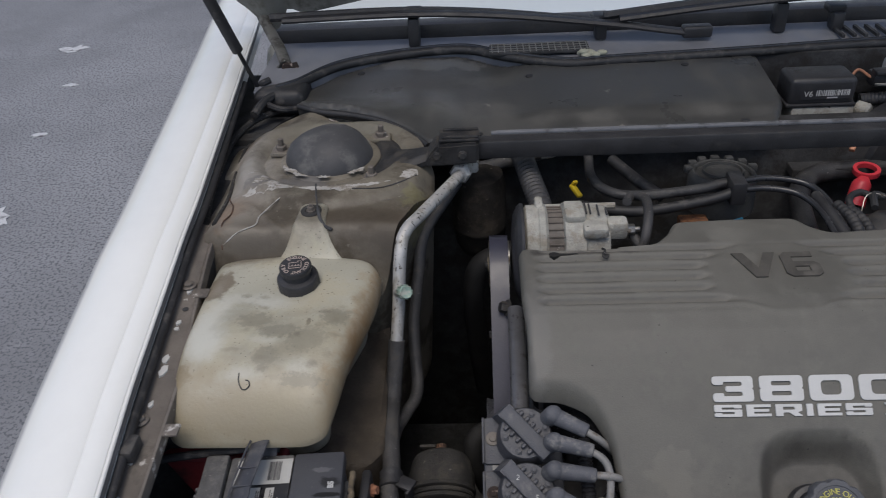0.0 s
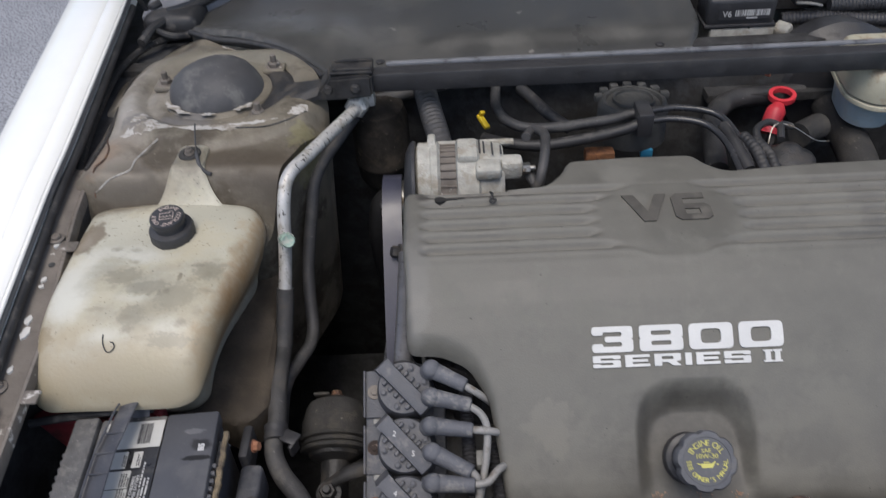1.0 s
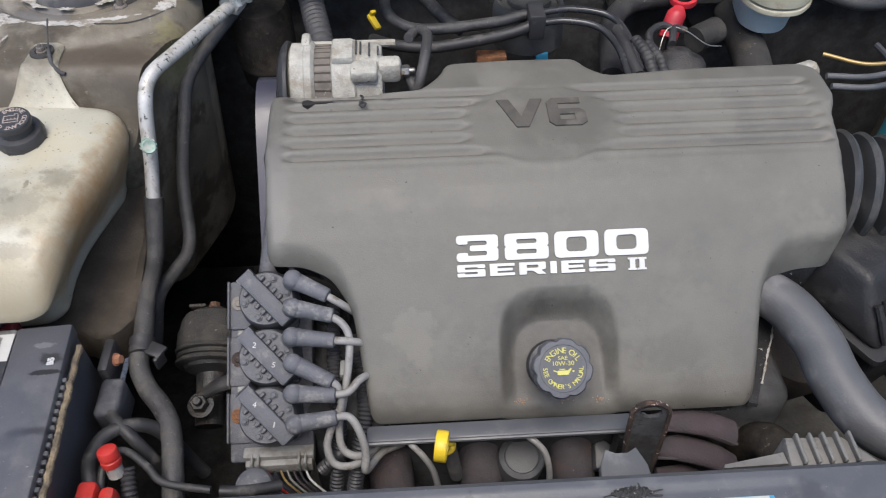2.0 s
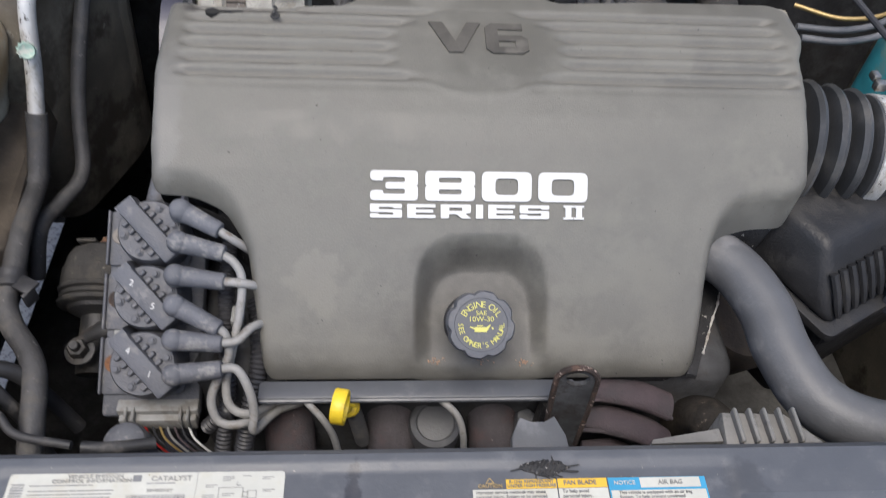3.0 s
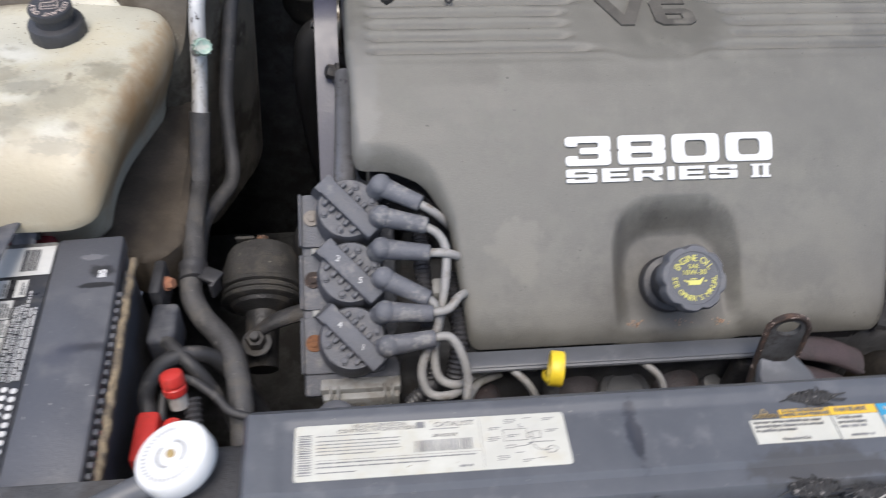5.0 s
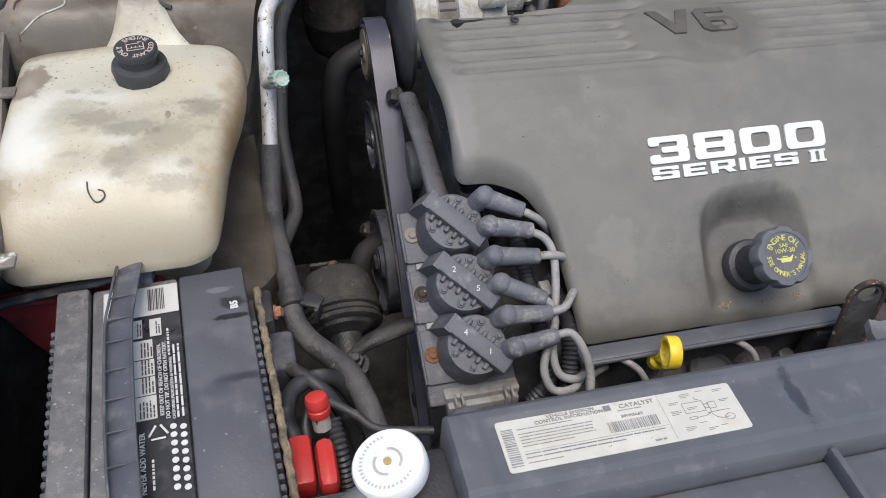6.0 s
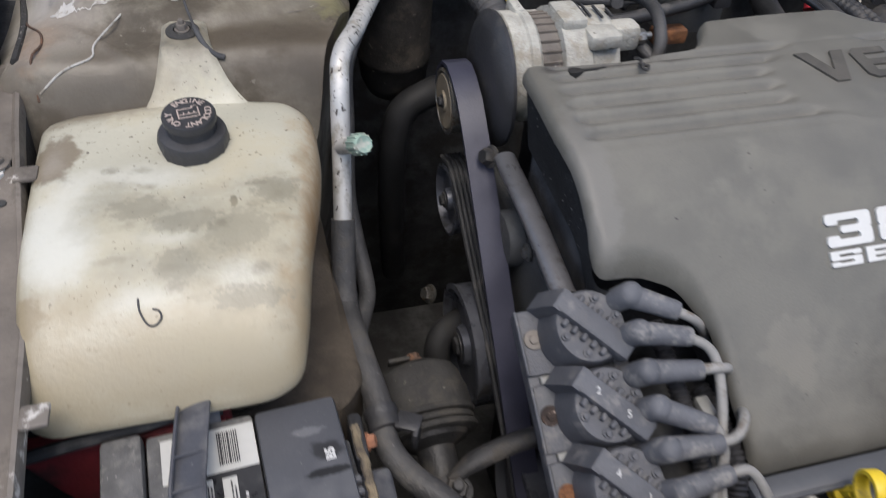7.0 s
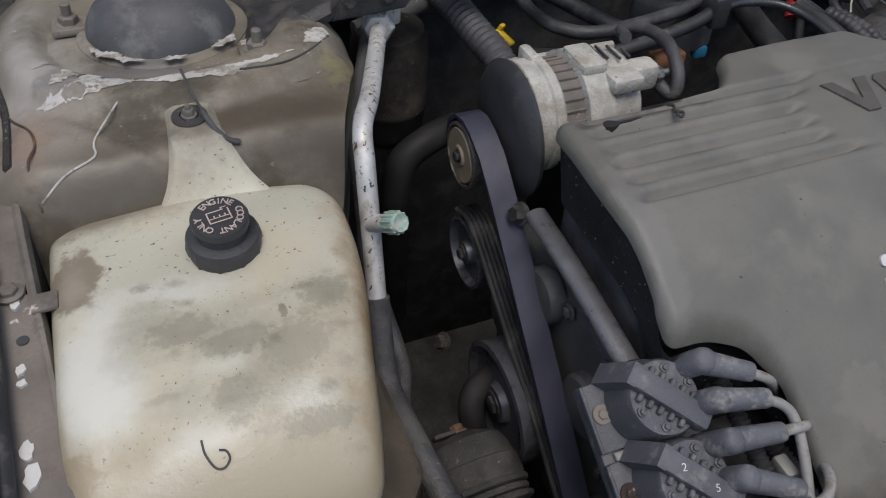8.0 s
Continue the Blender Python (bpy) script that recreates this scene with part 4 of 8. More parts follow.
bm = bmk()
box(bm, (1.42, 0.9, 0.62), (0.12, 1.9, 0.56), bevel=0.05, seg=4)
part("outer_panel", bm, "white_paint", fender2)


# ---------------------------------------------------------------- engine cover
def prof(y):
    return np.interp(y, [0.49, 0.500, 0.52, 0.612, 0.645, 0.668, 0.690, 0.712, 0.735, 0.80, 0.90], [0.690, 0.704, 0.727, 0.811, 0.840, 0.858, 0.872, 0.882, 0.887, 0.894, 0.896])


COVER = rounded([(0.250, 0.838), (0.250, 0.74), (0.254, 0.70), (0.253, 0.636), (0.290, 0.635), (0.322, 0.624), (0.343, 0.596), (0.352, 0.545), (0.359, 0.5035),
                 (0.781, 0.5035), (0.789, 0.545), (0.793, 0.575), (0.798, 0.596), (0.8065, 0.612), (0.823, 0.6245), (0.851, 0.630), (0.886, 0.631), (0.897, 0.642), (0.900, 0.70), (0.912, 0.775), (0.925, 0.80), (0.924, 0.855), (0.905, 0.868),
                 (0.765, 0.866), (0.66, 0.858), (0.640, 0.872), (0.625, 0.895), (0.540, 0.896), (0.462, 0.892), (0.452, 0.868), (0.43, 0.842), (0.35, 0.836)], 0.012)


def cover_h(x, y, d):
    z = prof(y) + 0.0
    # soft rows of ribs either side of the flat medallion
    ax, ay = np.abs(x - 0.568) / 0.082, np.abs(y - 0.772) / 0.060
    medal = np.maximum(np.maximum(ax, ay), (ax + ay) / 1.42)
    bell = np.exp(-((x - 0.568) / 0.042) ** 4)
    yy = y + 0.012 * bell * sstep(0.775, 0.735, y)
    band = sstep(0.715, 0.726, yy) * sstep(0.842, 0.834, y) * sstep(0.266, 0.285, x) * sstep(0.905, 0.880, x) * sstep(0.95, 1.25, medal)
    z = z - band * 0.0088 * (0.5 - 0.5 * np.cos(2 * math.pi * (y - 0.722) / 0.0195)) ** 2.0
    z = z + 0.0014 * np.exp(-((yy - 0.722) / 0.0035) ** 2) * sstep(0.262, 0.29, x) * sstep(0.91, 0.88, x)
    # well round the oil filler: sloping sides, a steep back wall and a flat floor
    def oval(hw, top, k=3.4):
        return ((np.abs(x - 0.5675) / hw) ** k + (np.clip(y - 0.540, 0, None) / (top - 0.540)) ** k) ** (1 / k)

    outer, core = np.clip(1 - oval(0.0655, 0.5985), 0, None), np.clip(oval(0.0475, 0.5900) - 1, 0, None)
    inner = np.where(outer > 0, outer / np.maximum(outer + core, 1e-6), 0.0)
    inner = 1 - (1 - inner) ** 2.0
    floor_z = 0.702 + (y - 0.5) * 0.575
    z = z + inner * (np.minimum(floor_z, z) - z)
    # rolled lip along the side notch
    z = z - 0.6 * sstep(0.345, 0.330, x) * sstep(0.665, 0.655, y) * np.clip(0.008 - d, 0, None)
    z = z - soft_edge(d, 0.009)
    return z


cover = thing("engine_cover", "dusty grey plastic engine cover with ribbed back", "engine cover")
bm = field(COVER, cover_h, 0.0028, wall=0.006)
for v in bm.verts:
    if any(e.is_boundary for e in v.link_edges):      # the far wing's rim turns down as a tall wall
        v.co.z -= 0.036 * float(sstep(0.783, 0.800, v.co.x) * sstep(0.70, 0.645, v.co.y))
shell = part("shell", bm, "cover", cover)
bm = bmk()
ring = []
for (x0, y0), (x1, y1) in zip(COVER, COVER[1:] + COVER[:1]):
    for f in (0.0, 0.5):
        x, y = x0 + (x1 - x0) * f, y0 + (y1 - y0) * f
        x, y = x + (0.57 - x) * 0.012, y + (0.70 - y) * 0.012
        zt = float(prof(y)) - (0.034 if (y < 0.66 and (x < 0.36 or x > 0.78)) else 0.014)
        ring.append((bm.verts.new((x, y, zt)), bm.verts.new((x + (0.57 - x) * 0.03, y + (0.70 - y) * 0.03, zt - (0.07 if y > 0.62 else 0.03)))))
for a, b in zip(ring, ring[1:] + ring[:1]):
    bm.faces.new((a[0], b[0], b[1], a[1]))
part("skirt", bm, "flecked", cover, "grimy black inner skirt of the cover")
shell.data.set_sharp_from_angle(angle=radians(60))
# dark inner skirt below the rim
bm = bmk()
box(bm, (0.57, 0.752, 0.770), (0.60, 0.165, 0.09), bevel=0.01)
part("foam", bm, "grime", cover, "black sound-damping foam")
# badge: a frame on the slope, x to the right and y up the slope
SL = math.atan2(0.811 - 0.727, 0.612 - 0.52)


def slope(x, y, lift=0.0012):
    z = float(prof(y))
    return Matrix.Translation((x, y, z)) @ Matrix.Rotation(SL, 4, "X") @ Matrix.Translation((0, 0, lift))


for nm, txt, x0, x1, y, hgt in (("badge_number", "3", 0.459, 0.5045, 0.634, 0.0285), ("badge_number", "8", 0.5115, 0.5595, 0.634, 0.0285), ("badge_number", "0", 0.566, 0.6145, 0.634, 0.0285), ("badge_number", "0", 0.621, 0.6695, 0.634, 0.0285),
                                ("badge_letter", "S", 0.459, 0.4895, 0.6158, 0.0132), ("badge_letter", "E", 0.4945, 0.5215, 0.6158, 0.0132), ("badge_letter", "R", 0.5265, 0.5555, 0.6158, 0.0132), ("badge_letter", "I", 0.5605, 0.5675, 0.6158, 0.0132),
                                ("badge_letter", "E", 0.5725, 0.5985, 0.6158, 0.0132), ("badge_letter", "S", 0.603, 0.632, 0.6158, 0.0132)):
    part(nm, wide_glyph(txt, x1 - x0, hgt, slope((x0 + x1) / 2, y, 0.0)), "badge_white", cover, "raised white lettering")
for x0 in (0.648, 0.6585):
    bm = bmk()
    mm = slope(x0 + 0.003, 0.6158, 0.001)
    box(bm, (0, 0, 0), (0.0058, 0.0132, 0.0024), mm, 0)
    box(bm, (0, 0.0057, 0.0002), (0.0098, 0.0021, 0.0024), mm, 0)
    box(bm, (0, -0.0057, 0.0002), (0.0098, 0.0021, 0.0024), mm, 0)
    part("badge_numeral", bm, "badge_white", cover, "raised white lettering")
lm = pose(0.569, 0.786, 0.8934, 5.3) @ Matrix.Diagonal((1.10, 1.08, 1, 1))
for txt, strokes in (("V", (((-0.047, 0.021), (-0.034, 0.021), (-0.0225, -0.006), (-0.0225, -0.021), (-0.0290, -0.021)), ((-0.0225, -0.021), (-0.0225, -0.006), (-0.011, 0.021), (0.002, 0.021), (-0.016, -0.021)))),
                     ("6", (((0.006, 0.015), (0.012, 0.021), (0.042, 0.021), (0.042, 0.0125), (0.018, 0.0125), (0.018, -0.0125), (0.006, -0.015)), ((0.006, -0.015), (0.018, -0.0125), (0.034, -0.0125), (0.034, -0.021), (0.012, -0.021)),
                            ((0.034, -0.021), (0.034, 0.004), (0.040, 0.004), (0.046, -0.001), (0.046, -0.016), (0.040, -0.021)), ((0.018, 0.004), (0.034, 0.004), (0.034, -0.004), (0.018, -0.004))))):
    bm = bmk()
    for st in strokes:
        plate(bm, st, -0.001, 0.0012, lm, bevel=0)
    part("moulded_letter", bm, "badge_dark", cover, "dark moulded lettering")
bm = bmk()
plate(bm, [(0.2895, 0.8150), (0.2885, 0.8190), (0.2905, 0.8225), (0.2955, 0.8240), (0.3000, 0.8220), (0.3030, 0.8195), (0.3150, 0.8190), (0.3240, 0.8198), (0.3270, 0.8185), (0.3170, 0.8168), (0.3040, 0.8165), (0.3005, 0.8145), (0.2950, 0.8130)], 0.889, 0.8950, bevel=0)
part("burnt_hole", bm, "shade_rubber", cover, "small melted black hole")
bm = bmk()
tube(bm, [(0.358, 0.826, 0.897), (0.361, 0.820, 0.8985), (0.358, 0.814, 0.897), (0.364, 0.810, 0.8975), (0.361, 0.806, 0.896), (0.357, 0.808, 0.8975), (0.3600, 0.813, 0.8990)], 0.0015, 6, 4)
part("wire_tie", bm, "tar", cover, "bit of melted black tie")
rnd = random.Random(17)
bm = bmk()
for cx, cy, n in ((0.522, 0.5135, 34), (0.612, 0.5115, 24), (0.57, 0.513, 10)):
    for k in range(n):
        x, y = rnd.gauss(cx, 0.005), rnd.gauss(cy, 0.0018)
        r = rnd.uniform(0.0004, 0.0010)
        box(bm, (0, 0, 0), (2 * r, 1.5 * r, r), pose(x, y, 0.7035 + (y - 0.5) * 0.47, 25, rnd.uniform(0, 90), rnd.uniform(0, 90)), 0)
tagged(part("rust_crumbs", bm, "crumb"), "scattered rust crumbs in the oil filler well", "debris", kind="stuff")
# small soft ledge under the cover
bm = bmk()
box(bm, (0.508, 0.492, 0.689), (0.31, 0.020, 0.010), bevel=0.0025)
frs = thing("fuel_rail_shield", "flat dark grey metal strip under the engine cover", "shield")
part("strip", bm, "support", frs)
bm = bmk()
tube(bm, [(0.355, 0.4815, 0.6905), (0.508, 0.4815, 0.6905), (0.661, 0.4815, 0.6905)], 0.0026, 8, 3)
part("hem", bm, "support", frs, "rolled front hem")
# ragged lining hanging out at the cover's side
bm = bmk()
plate(bm, [(0.836, 0.634), (0.846, 0.622), (0.843, 0.607), (0.834, 0.594), (0.832, 0.585), (0.820, 0.566), (0.812, 0.549), (0.806, 0.540), (0.787, 0.500), (0.777, 0.503), (0.795, 0.545), (0.812, 0.592)], 0.694, 0.7005, bevel=0.0015)
part("torn_lining", bm, "flecked", cover, "torn dirty black lining at the rim")
bm = bmk()
tube(bm, [(0.8445, 0.614, 0.7006), (0.838, 0.600, 0.7006), (0.832, 0.586, 0.7006), (0.821, 0.567, 0.7006), (0.812, 0.549, 0.7006), (0.800, 0.526, 0.7006)], 0.0016, 6, 5, flat=0.5, rfun=lambda l: 0.7 + 0.5 * math.sin(l * 420) * math.sin(l * 173))
part("torn_edge", bm, "seal_strip", cover, "pale frayed edge of the lining")

# ---------------------------------------------------------------- oil filler cap
CAPN = Vector((0, -0.60, 0.80)).normalized()
filler = thing("oil_filler", "black oil filler neck with a ribbed cap", "oil filler", at=(0.563, 0.505, 0.78))
inv = Matrix.Translation((-0.563, -0.505, -0.78))
cm = inv @ axis((0.560, 0.504, 0.785), CAPN)
bm = bmk()
seg = 96
prof_r = [(0.92, -0.016), (1.0, -0.014), (1.0, -0.002), (0.95, 0.0005), (0.80, 0.0008), (0.78, 0.0)]
rings = []
for s, h in prof_r:
    ring = []
    for k in range(seg):
        a = 2 * math.pi * k / seg
        lob = 0.0312 * (1 - 0.085 * (0.5 + 0.5 * math.cos(8 * (a - 0.2))) ** 4) if s > 0.9 else 0.0305
        ring.append(bm.verts.new(cm @ Vector((s * lob * math.cos(a), s * lob * math.sin(a), h))))
    rings.append(ring)
for a, b in zip(rings, rings[1:]):
    for k in range(seg):
        bm.faces.new((a[k], a[(k + 1) % seg], b[(k + 1) % seg], b[k]))
bm.faces.new(rings[-1])
bm.faces.new(rings[0][::-1])
oil = part("cap", bm, "cap_grey", filler, "dark grey ribbed cap with yellow lettering")
bm = bmk()
tm = cm @ Matrix.Translation((0, 0, 0.0006))
arc_text(bm, "ENGINE OIL", 0.0084, 0.0180, tm, 90, 128)
arc_text(bm, "SEE OWNER'S MANUAL", 0.0068, 0.0188, tm, 270, 190, inward=True)
letters("SAE", 0.0056, tm @ Matrix.Translation((0, 0.0105, 0)), into=bm, wide=1.1)
letters("10W-30", 0.0066, tm @ Matrix.Translation((0, 0.0050, 0)), into=bm, wide=1.05)
for st in (((-0.0062, -0.0020), (0.0048, -0.0020), (0.0078, 0.0004), (0.0086, -0.0004), (0.0046, -0.0064), (-0.0062, -0.0064)), ((-0.0040, -0.0012), (0.0018, -0.0012), (0.0018, -0.0003), (-0.0040, -0.0003)), ((-0.0100, -0.0012), (-0.0062, -0.0026), (-0.0062, -0.0040), (-0.0108, -0.0022))):
    plate(bm, st, 0.0, 0.0004, tm, bevel=0)
lathe(bm, [(0.0010, 0.0), (0.0010, 0.0004), (0, 0.0004)], tm @ Matrix.Translation((0.0102, -0.0030, 0)), 8)
part("lettering", bm, "yellow_ink", oil, "yellow printed lettering")
bm = bmk()
lathe(bm, [(0.0285, -0.068), (0.0285, -0.060), (0.0268, -0.0575), (0.0215, -0.056), (0.0205, -0.053), (0.0205, -0.015)], cm, 32)
part("neck", bm, "black_plastic", filler)

# ---------------------------------------------------------------- coolant tank
TANK_WIDE = rounded([(-0.172, 0.606), (-0.155, 0.598), (-0.006, 0.598), (0.017, 0.607), (0.027, 0.640), (0.037, 0.690), (0.052, 0.750), (0.060, 0.800), (0.062, 0.856), (0.046, 0.884), (0.000, 0.889), (-0.148, 0.889), (-0.172, 0.876)], 0.020)
TANK_LOW = rounded([(-0.176, 0.640), (-0.155, 0.632), (-0.030, 0.630), (-0.006, 0.634), (0.007, 0.652), (0.002, 0.700), (0.006, 0.750), (0.020, 0.800), (0.034, 0.850), (0.026, 0.874), (0.000, 0.878), (-0.148, 0.882), (-0.176, 0.870)], 0.022)
tank = thing("coolant_tank", "stained translucent white coolant tank with black cap", "coolant tank")


def tank_drop(y):
    return 0.055 * min(1.0, max(0.0, (0.72 - y) / 0.12)) ** 2.2


def tank_lump(x, y, z):
    f = min(1.0, max(0.0, (z - 0.77) / 0.07))
    return f * (0.0025 * math.sin(x * 40 + 1) * math.sin(y * 26) - tank_drop(y) - 0.004 * min(1, max(0, (x - 0.0) / 0.05)) - 0.003 * math.exp(-((x + 0.05) / 0.05) ** 2 - ((y - 0.72) / 0.04) ** 2))


# rows: how far towards the low outline, scale about the middle, level
TROWS = [(1, 0.55, 0.722), (1, 0.88, 0.724), (1, 0.96, 0.729), (1, 0.99, 0.736), (1, 1.0, 0.745), (0.75, 1.0, 0.765), (0.42, 1.0, 0.788), (0.2, 1.0, 0.810), (0.03, 1.0, 0.826), (0, 0.998, 0.836), (0, 0.985, 0.846),
         (0, 0.960, 0.854), (0, 0.92, 0.8600), (0, 0.86, 0.8632), (0, 0.78, 0.8645), (0, 0.68, 0.865), (0, 0.56, 0.865), (0, 0.42, 0.865), (0, 0.28, 0.865), (0, 0.14, 0.865), (0, 0.01, 0.865)]


def resample(poly, n):
    pts = [Vector(p) for p in poly]
    d = [0.0]
    for a, b in zip(pts, pts[1:] + pts[:1]):
        d.append(d[-1] + (b - a).length)
    ring, j = [], 0
    for k in range(n):
        s = d[-1] * k / n
        while d[j + 1] < s:
            j += 1
        ring.append(pts[j].lerp(pts[(j + 1) % len(pts)], (s - d[j]) / max(1e-9, d[j + 1] - d[j])))
    return ring


bm, last = bmk(), None
wide, low, mid = resample(TANK_WIDE, 150), resample(TANK_LOW, 150), Vector((-0.058, 0.748))
for b, sc, z in TROWS:
    cur = []
    for pw, pl in zip(wide, low):
        q = mid + (pw.lerp(pl, b) - mid) * sc
        cur.append(bm.verts.new((q.x, q.y, z + tank_lump(q.x, q.y, z))))
    if last:
        for k in range(150):
            bm.faces.new((last[k], last[(k + 1) % 150], cur[(k + 1) % 150], cur[k]))
    last = cur
bm.faces.new(last)
part("body", bm, "tank", tank)
bm = bmk()
tab = rounded([(-0.122, 0.850), (-0.104, 0.858), (-0.086, 0.870), (-0.072, 0.886), (-0.065, 0.905), (-0.063, 0.930), (-0.062, 0.962), (-0.022, 0.962), (-0.021, 0.930), (-0.018, 0.905), (-0.008, 0.886), (0.008, 0.870), (0.026, 0.858), (0.044, 0.850)], 0.008)
part("mounting_tab", field(tab, lambda x, y, d: 0.857 + 0.043 * sstep(0.858, 0.915, y) - soft_edge(d, 0.004), 0.004, wall=0.007), "tank", tank)
cn = axis((-0.042, 0.807, 0.873), (0.0, -0.10, 1))
bm = bmk()
seg = 60
rings = []
for r, h in ((0.0264, -0.012), (0.0276, -0.002), (0.0274, 0.0050), (0.0262, 0.0072), (0.0190, 0.0085), (0.0178, 0.0165), (0.0208, 0.0178), (0.0212, 0.0232), (0.0203, 0.0248), (0.0, 0.0248)):
    if r == 0:
        break
    rings.append([bm.verts.new(cn @ Vector(((r + (0.0011 if k % 6 == 0 and h < 0.004 else 0)) * math.cos(2 * math.pi * k / seg), (r + (0.0011 if k % 6 == 0 and h < 0.004 else 0)) * math.sin(2 * math.pi * k / seg), h))) for k in range(seg)])
for a, b in zip(rings, rings[1:]):
    for k in range(seg):
        bm.faces.new((a[k], a[(k + 1) % seg], b[(k + 1) % seg], b[k]))
bm.faces.new(rings[-1])
ccap = part("cap", bm, "black_plastic", tank, "black round cap with raised lettering")
bm = bmk()
tm = cn @ Matrix.Translation((0, 0, 0.0251)) @ Matrix.Rotation(radians(-121), 4, "Z")
arc_text(bm, "ENGINE COOLANT ONLY ", 0.0076, 0.0150, tm, 90, 345)
pm = cn @ Matrix.Translation((0, 0, 0.0251)) @ Matrix.Rotation(radians(8), 4, "Z")
for x0, y0, x1, y1 in ((-0.0085, -0.0062, 0.0085, -0.0051), (-0.0085, 0.0048, 0.0045, 0.0058), (-0.0085, -0.0062, -0.0075, 0.0058), (0.0075, -0.0062, 0.0085, 0.0058), (-0.0075, -0.0020, 0.0075, -0.0012), (0.0030, 0.0048, 0.0040, 0.0080), (0.0030, 0.0072, 0.0075, 0.0080),
                       (-0.0040, -0.0012, -0.0030, 0.0010), (0.0000, -0.0012, 0.0010, 0.0010), (0.0040, -0.0012, 0.0050, 0.0010)):
    quad(bm, x0, y0, x1, y1, pm, 0.0002)
part("lettering", bm, "cap_letters", ccap, "pale worn raised lettering")
# wire standing up beside the tank's bolt
bm = bmk()
tube(bm, [(-0.0405, 0.978, 0.922), (-0.037, 0.955, 0.914), (-0.031, 0.928, 0.9045)], 0.0012, 6, 5)
tube(bm, [(-0.032, 0.932, 0.906), (-0.026, 0.914, 0.8995), (-0.018, 0.905, 0.893), (-0.009, 0.902, 0.890)], 0.0026, 8, 5)
tagged(part("loose_wire", bm, "grime"), "stiff black wire end beside the tank bolt", "wire")
# curl of black thread on the tank
bm = bmk()
tube(bm, [(x, y, 0.8658 + tank_lump(x, y, 0.865)) for x, y in ((-0.0870, 0.652), (-0.0865, 0.644), (-0.0825, 0.636), (-0.0775, 0.6345), (-0.0730, 0.638), (-0.0740, 0.6425), (-0.0780, 0.644))], 0.0007, 6, 6)
tagged(part("thread", bm, "ink"), "thin curled black thread on the coolant tank", "thread")

# ---------------------------------------------------------------- battery
batt = thing("battery", "dusty black car battery with white printed label", "battery")
BZ = 0.770
bm = bmk()
box(bm, (-0.0465, 0.468, 0.665), (0.158, 0.268, 0.17), bevel=0.006)
part("case", bm, "battery", batt)
for c, s, mt in (((-0.1147, 0.468, BZ - 0.010), (0.0286, 0.272, 0.020), "battery_dusty"), ((0.0064, 0.464, BZ - 0.010), (0.0594, 0.270, 0.020), "battery"), ((-0.0616, 0.468, BZ - 0.012), (0.0752, 0.268, 0.016), "battery_dusty")):
    bm = bmk()
    box(bm, c, s, bevel=0.004)
    part("lid", bm, mt, batt)
for k in range(24):
    for x, y in ((0.0375, 0.530 - k * 0.0094), (-0.1305, 0.560 - k * 0.0094)):
        bm = bmk()
        box(bm, (x, y, BZ - 0.013), (0.0062, 0.0052, 0.012), bevel=0.001, seg=1)
        part("edge_rib", bm, "battery", batt)
bm = bmk()
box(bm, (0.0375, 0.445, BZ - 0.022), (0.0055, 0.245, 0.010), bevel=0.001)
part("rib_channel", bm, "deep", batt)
rnd = random.Random(44)
bm = bmk()
tube(bm, [(0.0455 + rnd.uniform(-0.0008, 0.0008), y, BZ - 0.008 + rnd.uniform(-0.001, 0.001)) for y in np.linspace(0.572, 0.335, 40)], 0.0036, 8, 2, rfun=lambda l: 0.95 + 0.08 * math.sin(l * 310) * math.sin(l * 97 + 1) + 0.07 * math.sin(l * 733 + 2))
part("foam_edge", bm, "sand", batt, "crumbling sandy foam strip")


def on_lid(x, y, z=0.0):
    return Matrix.Translation((x, y, BZ - 0.0034 + z)) @ Matrix.Rotation(radians(90), 4, "Z")


bm = bmk()
box(bm, (-0.0540, 0.462, BZ - 0.004), (0.0586, 0.252, 0.0008), bevel=0)
part("label_black", bm, "gloss_ink", batt, "black printed label")
for x0, y0, x1, y1 in ((-0.0890, 0.5575, -0.0248, 0.5935), (-0.0790, 0.532, -0.0570, 0.5535), (-0.0508, 0.532, -0.0410, 0.5525), (-0.0800, 0.5075, -0.0490, 0.5290), (-0.0800, 0.4885, -0.0483, 0.5065), (-0.0800, 0.4690, -0.0483, 0.4875), (-0.0800, 0.4445, -0.0480, 0.4680), (-0.078, 0.352, -0.0450, 0.3640)):
    bm = bmk()
    quad(bm, x0, y0, x1, y1, Matrix.Translation((0, 0, BZ - 0.0028)))
    part("label_field", bm, "label_paper", batt, "white printed field")
bm = bmk()
x = -0.0510
while x < -0.0375:
    w = rnd.choice((0.0005, 0.0008, 0.0014))
    quad(bm, x, 0.5625, x + w, 0.5895, Matrix.Translation((0, 0, BZ - 0.0022)))
    x += w + rnd.choice((0.0004, 0.0007))
part("bar_code", bm, "ink", batt, "printed black bars")
for k, (y0, n) in enumerate(((0.509, 4), (0.490, 4), (0.4705, 4), (0.446, 5))):
    bm = bmk()
    bars(bm, 0, 0.0165, 0, 0.0012, on_lid(-0.0496 - 0.0026 * (n - 1), y0, 0.0012), n, 0.0026, 2 + k % 2, seed=20 + k)
    part("label_print", bm, "ink", batt, "black small print")
for x0, y0, n in ((-0.0445, 0.534, 2), (-0.0600, 0.534, 3)):
    bm = bmk()
    bars(bm, 0, 0.0150, 0, 0.0010, on_lid(x0, y0, 0.0012), n, 0.0022, 2, seed=31)
    part("label_print", bm, "ink", batt, "black small print")
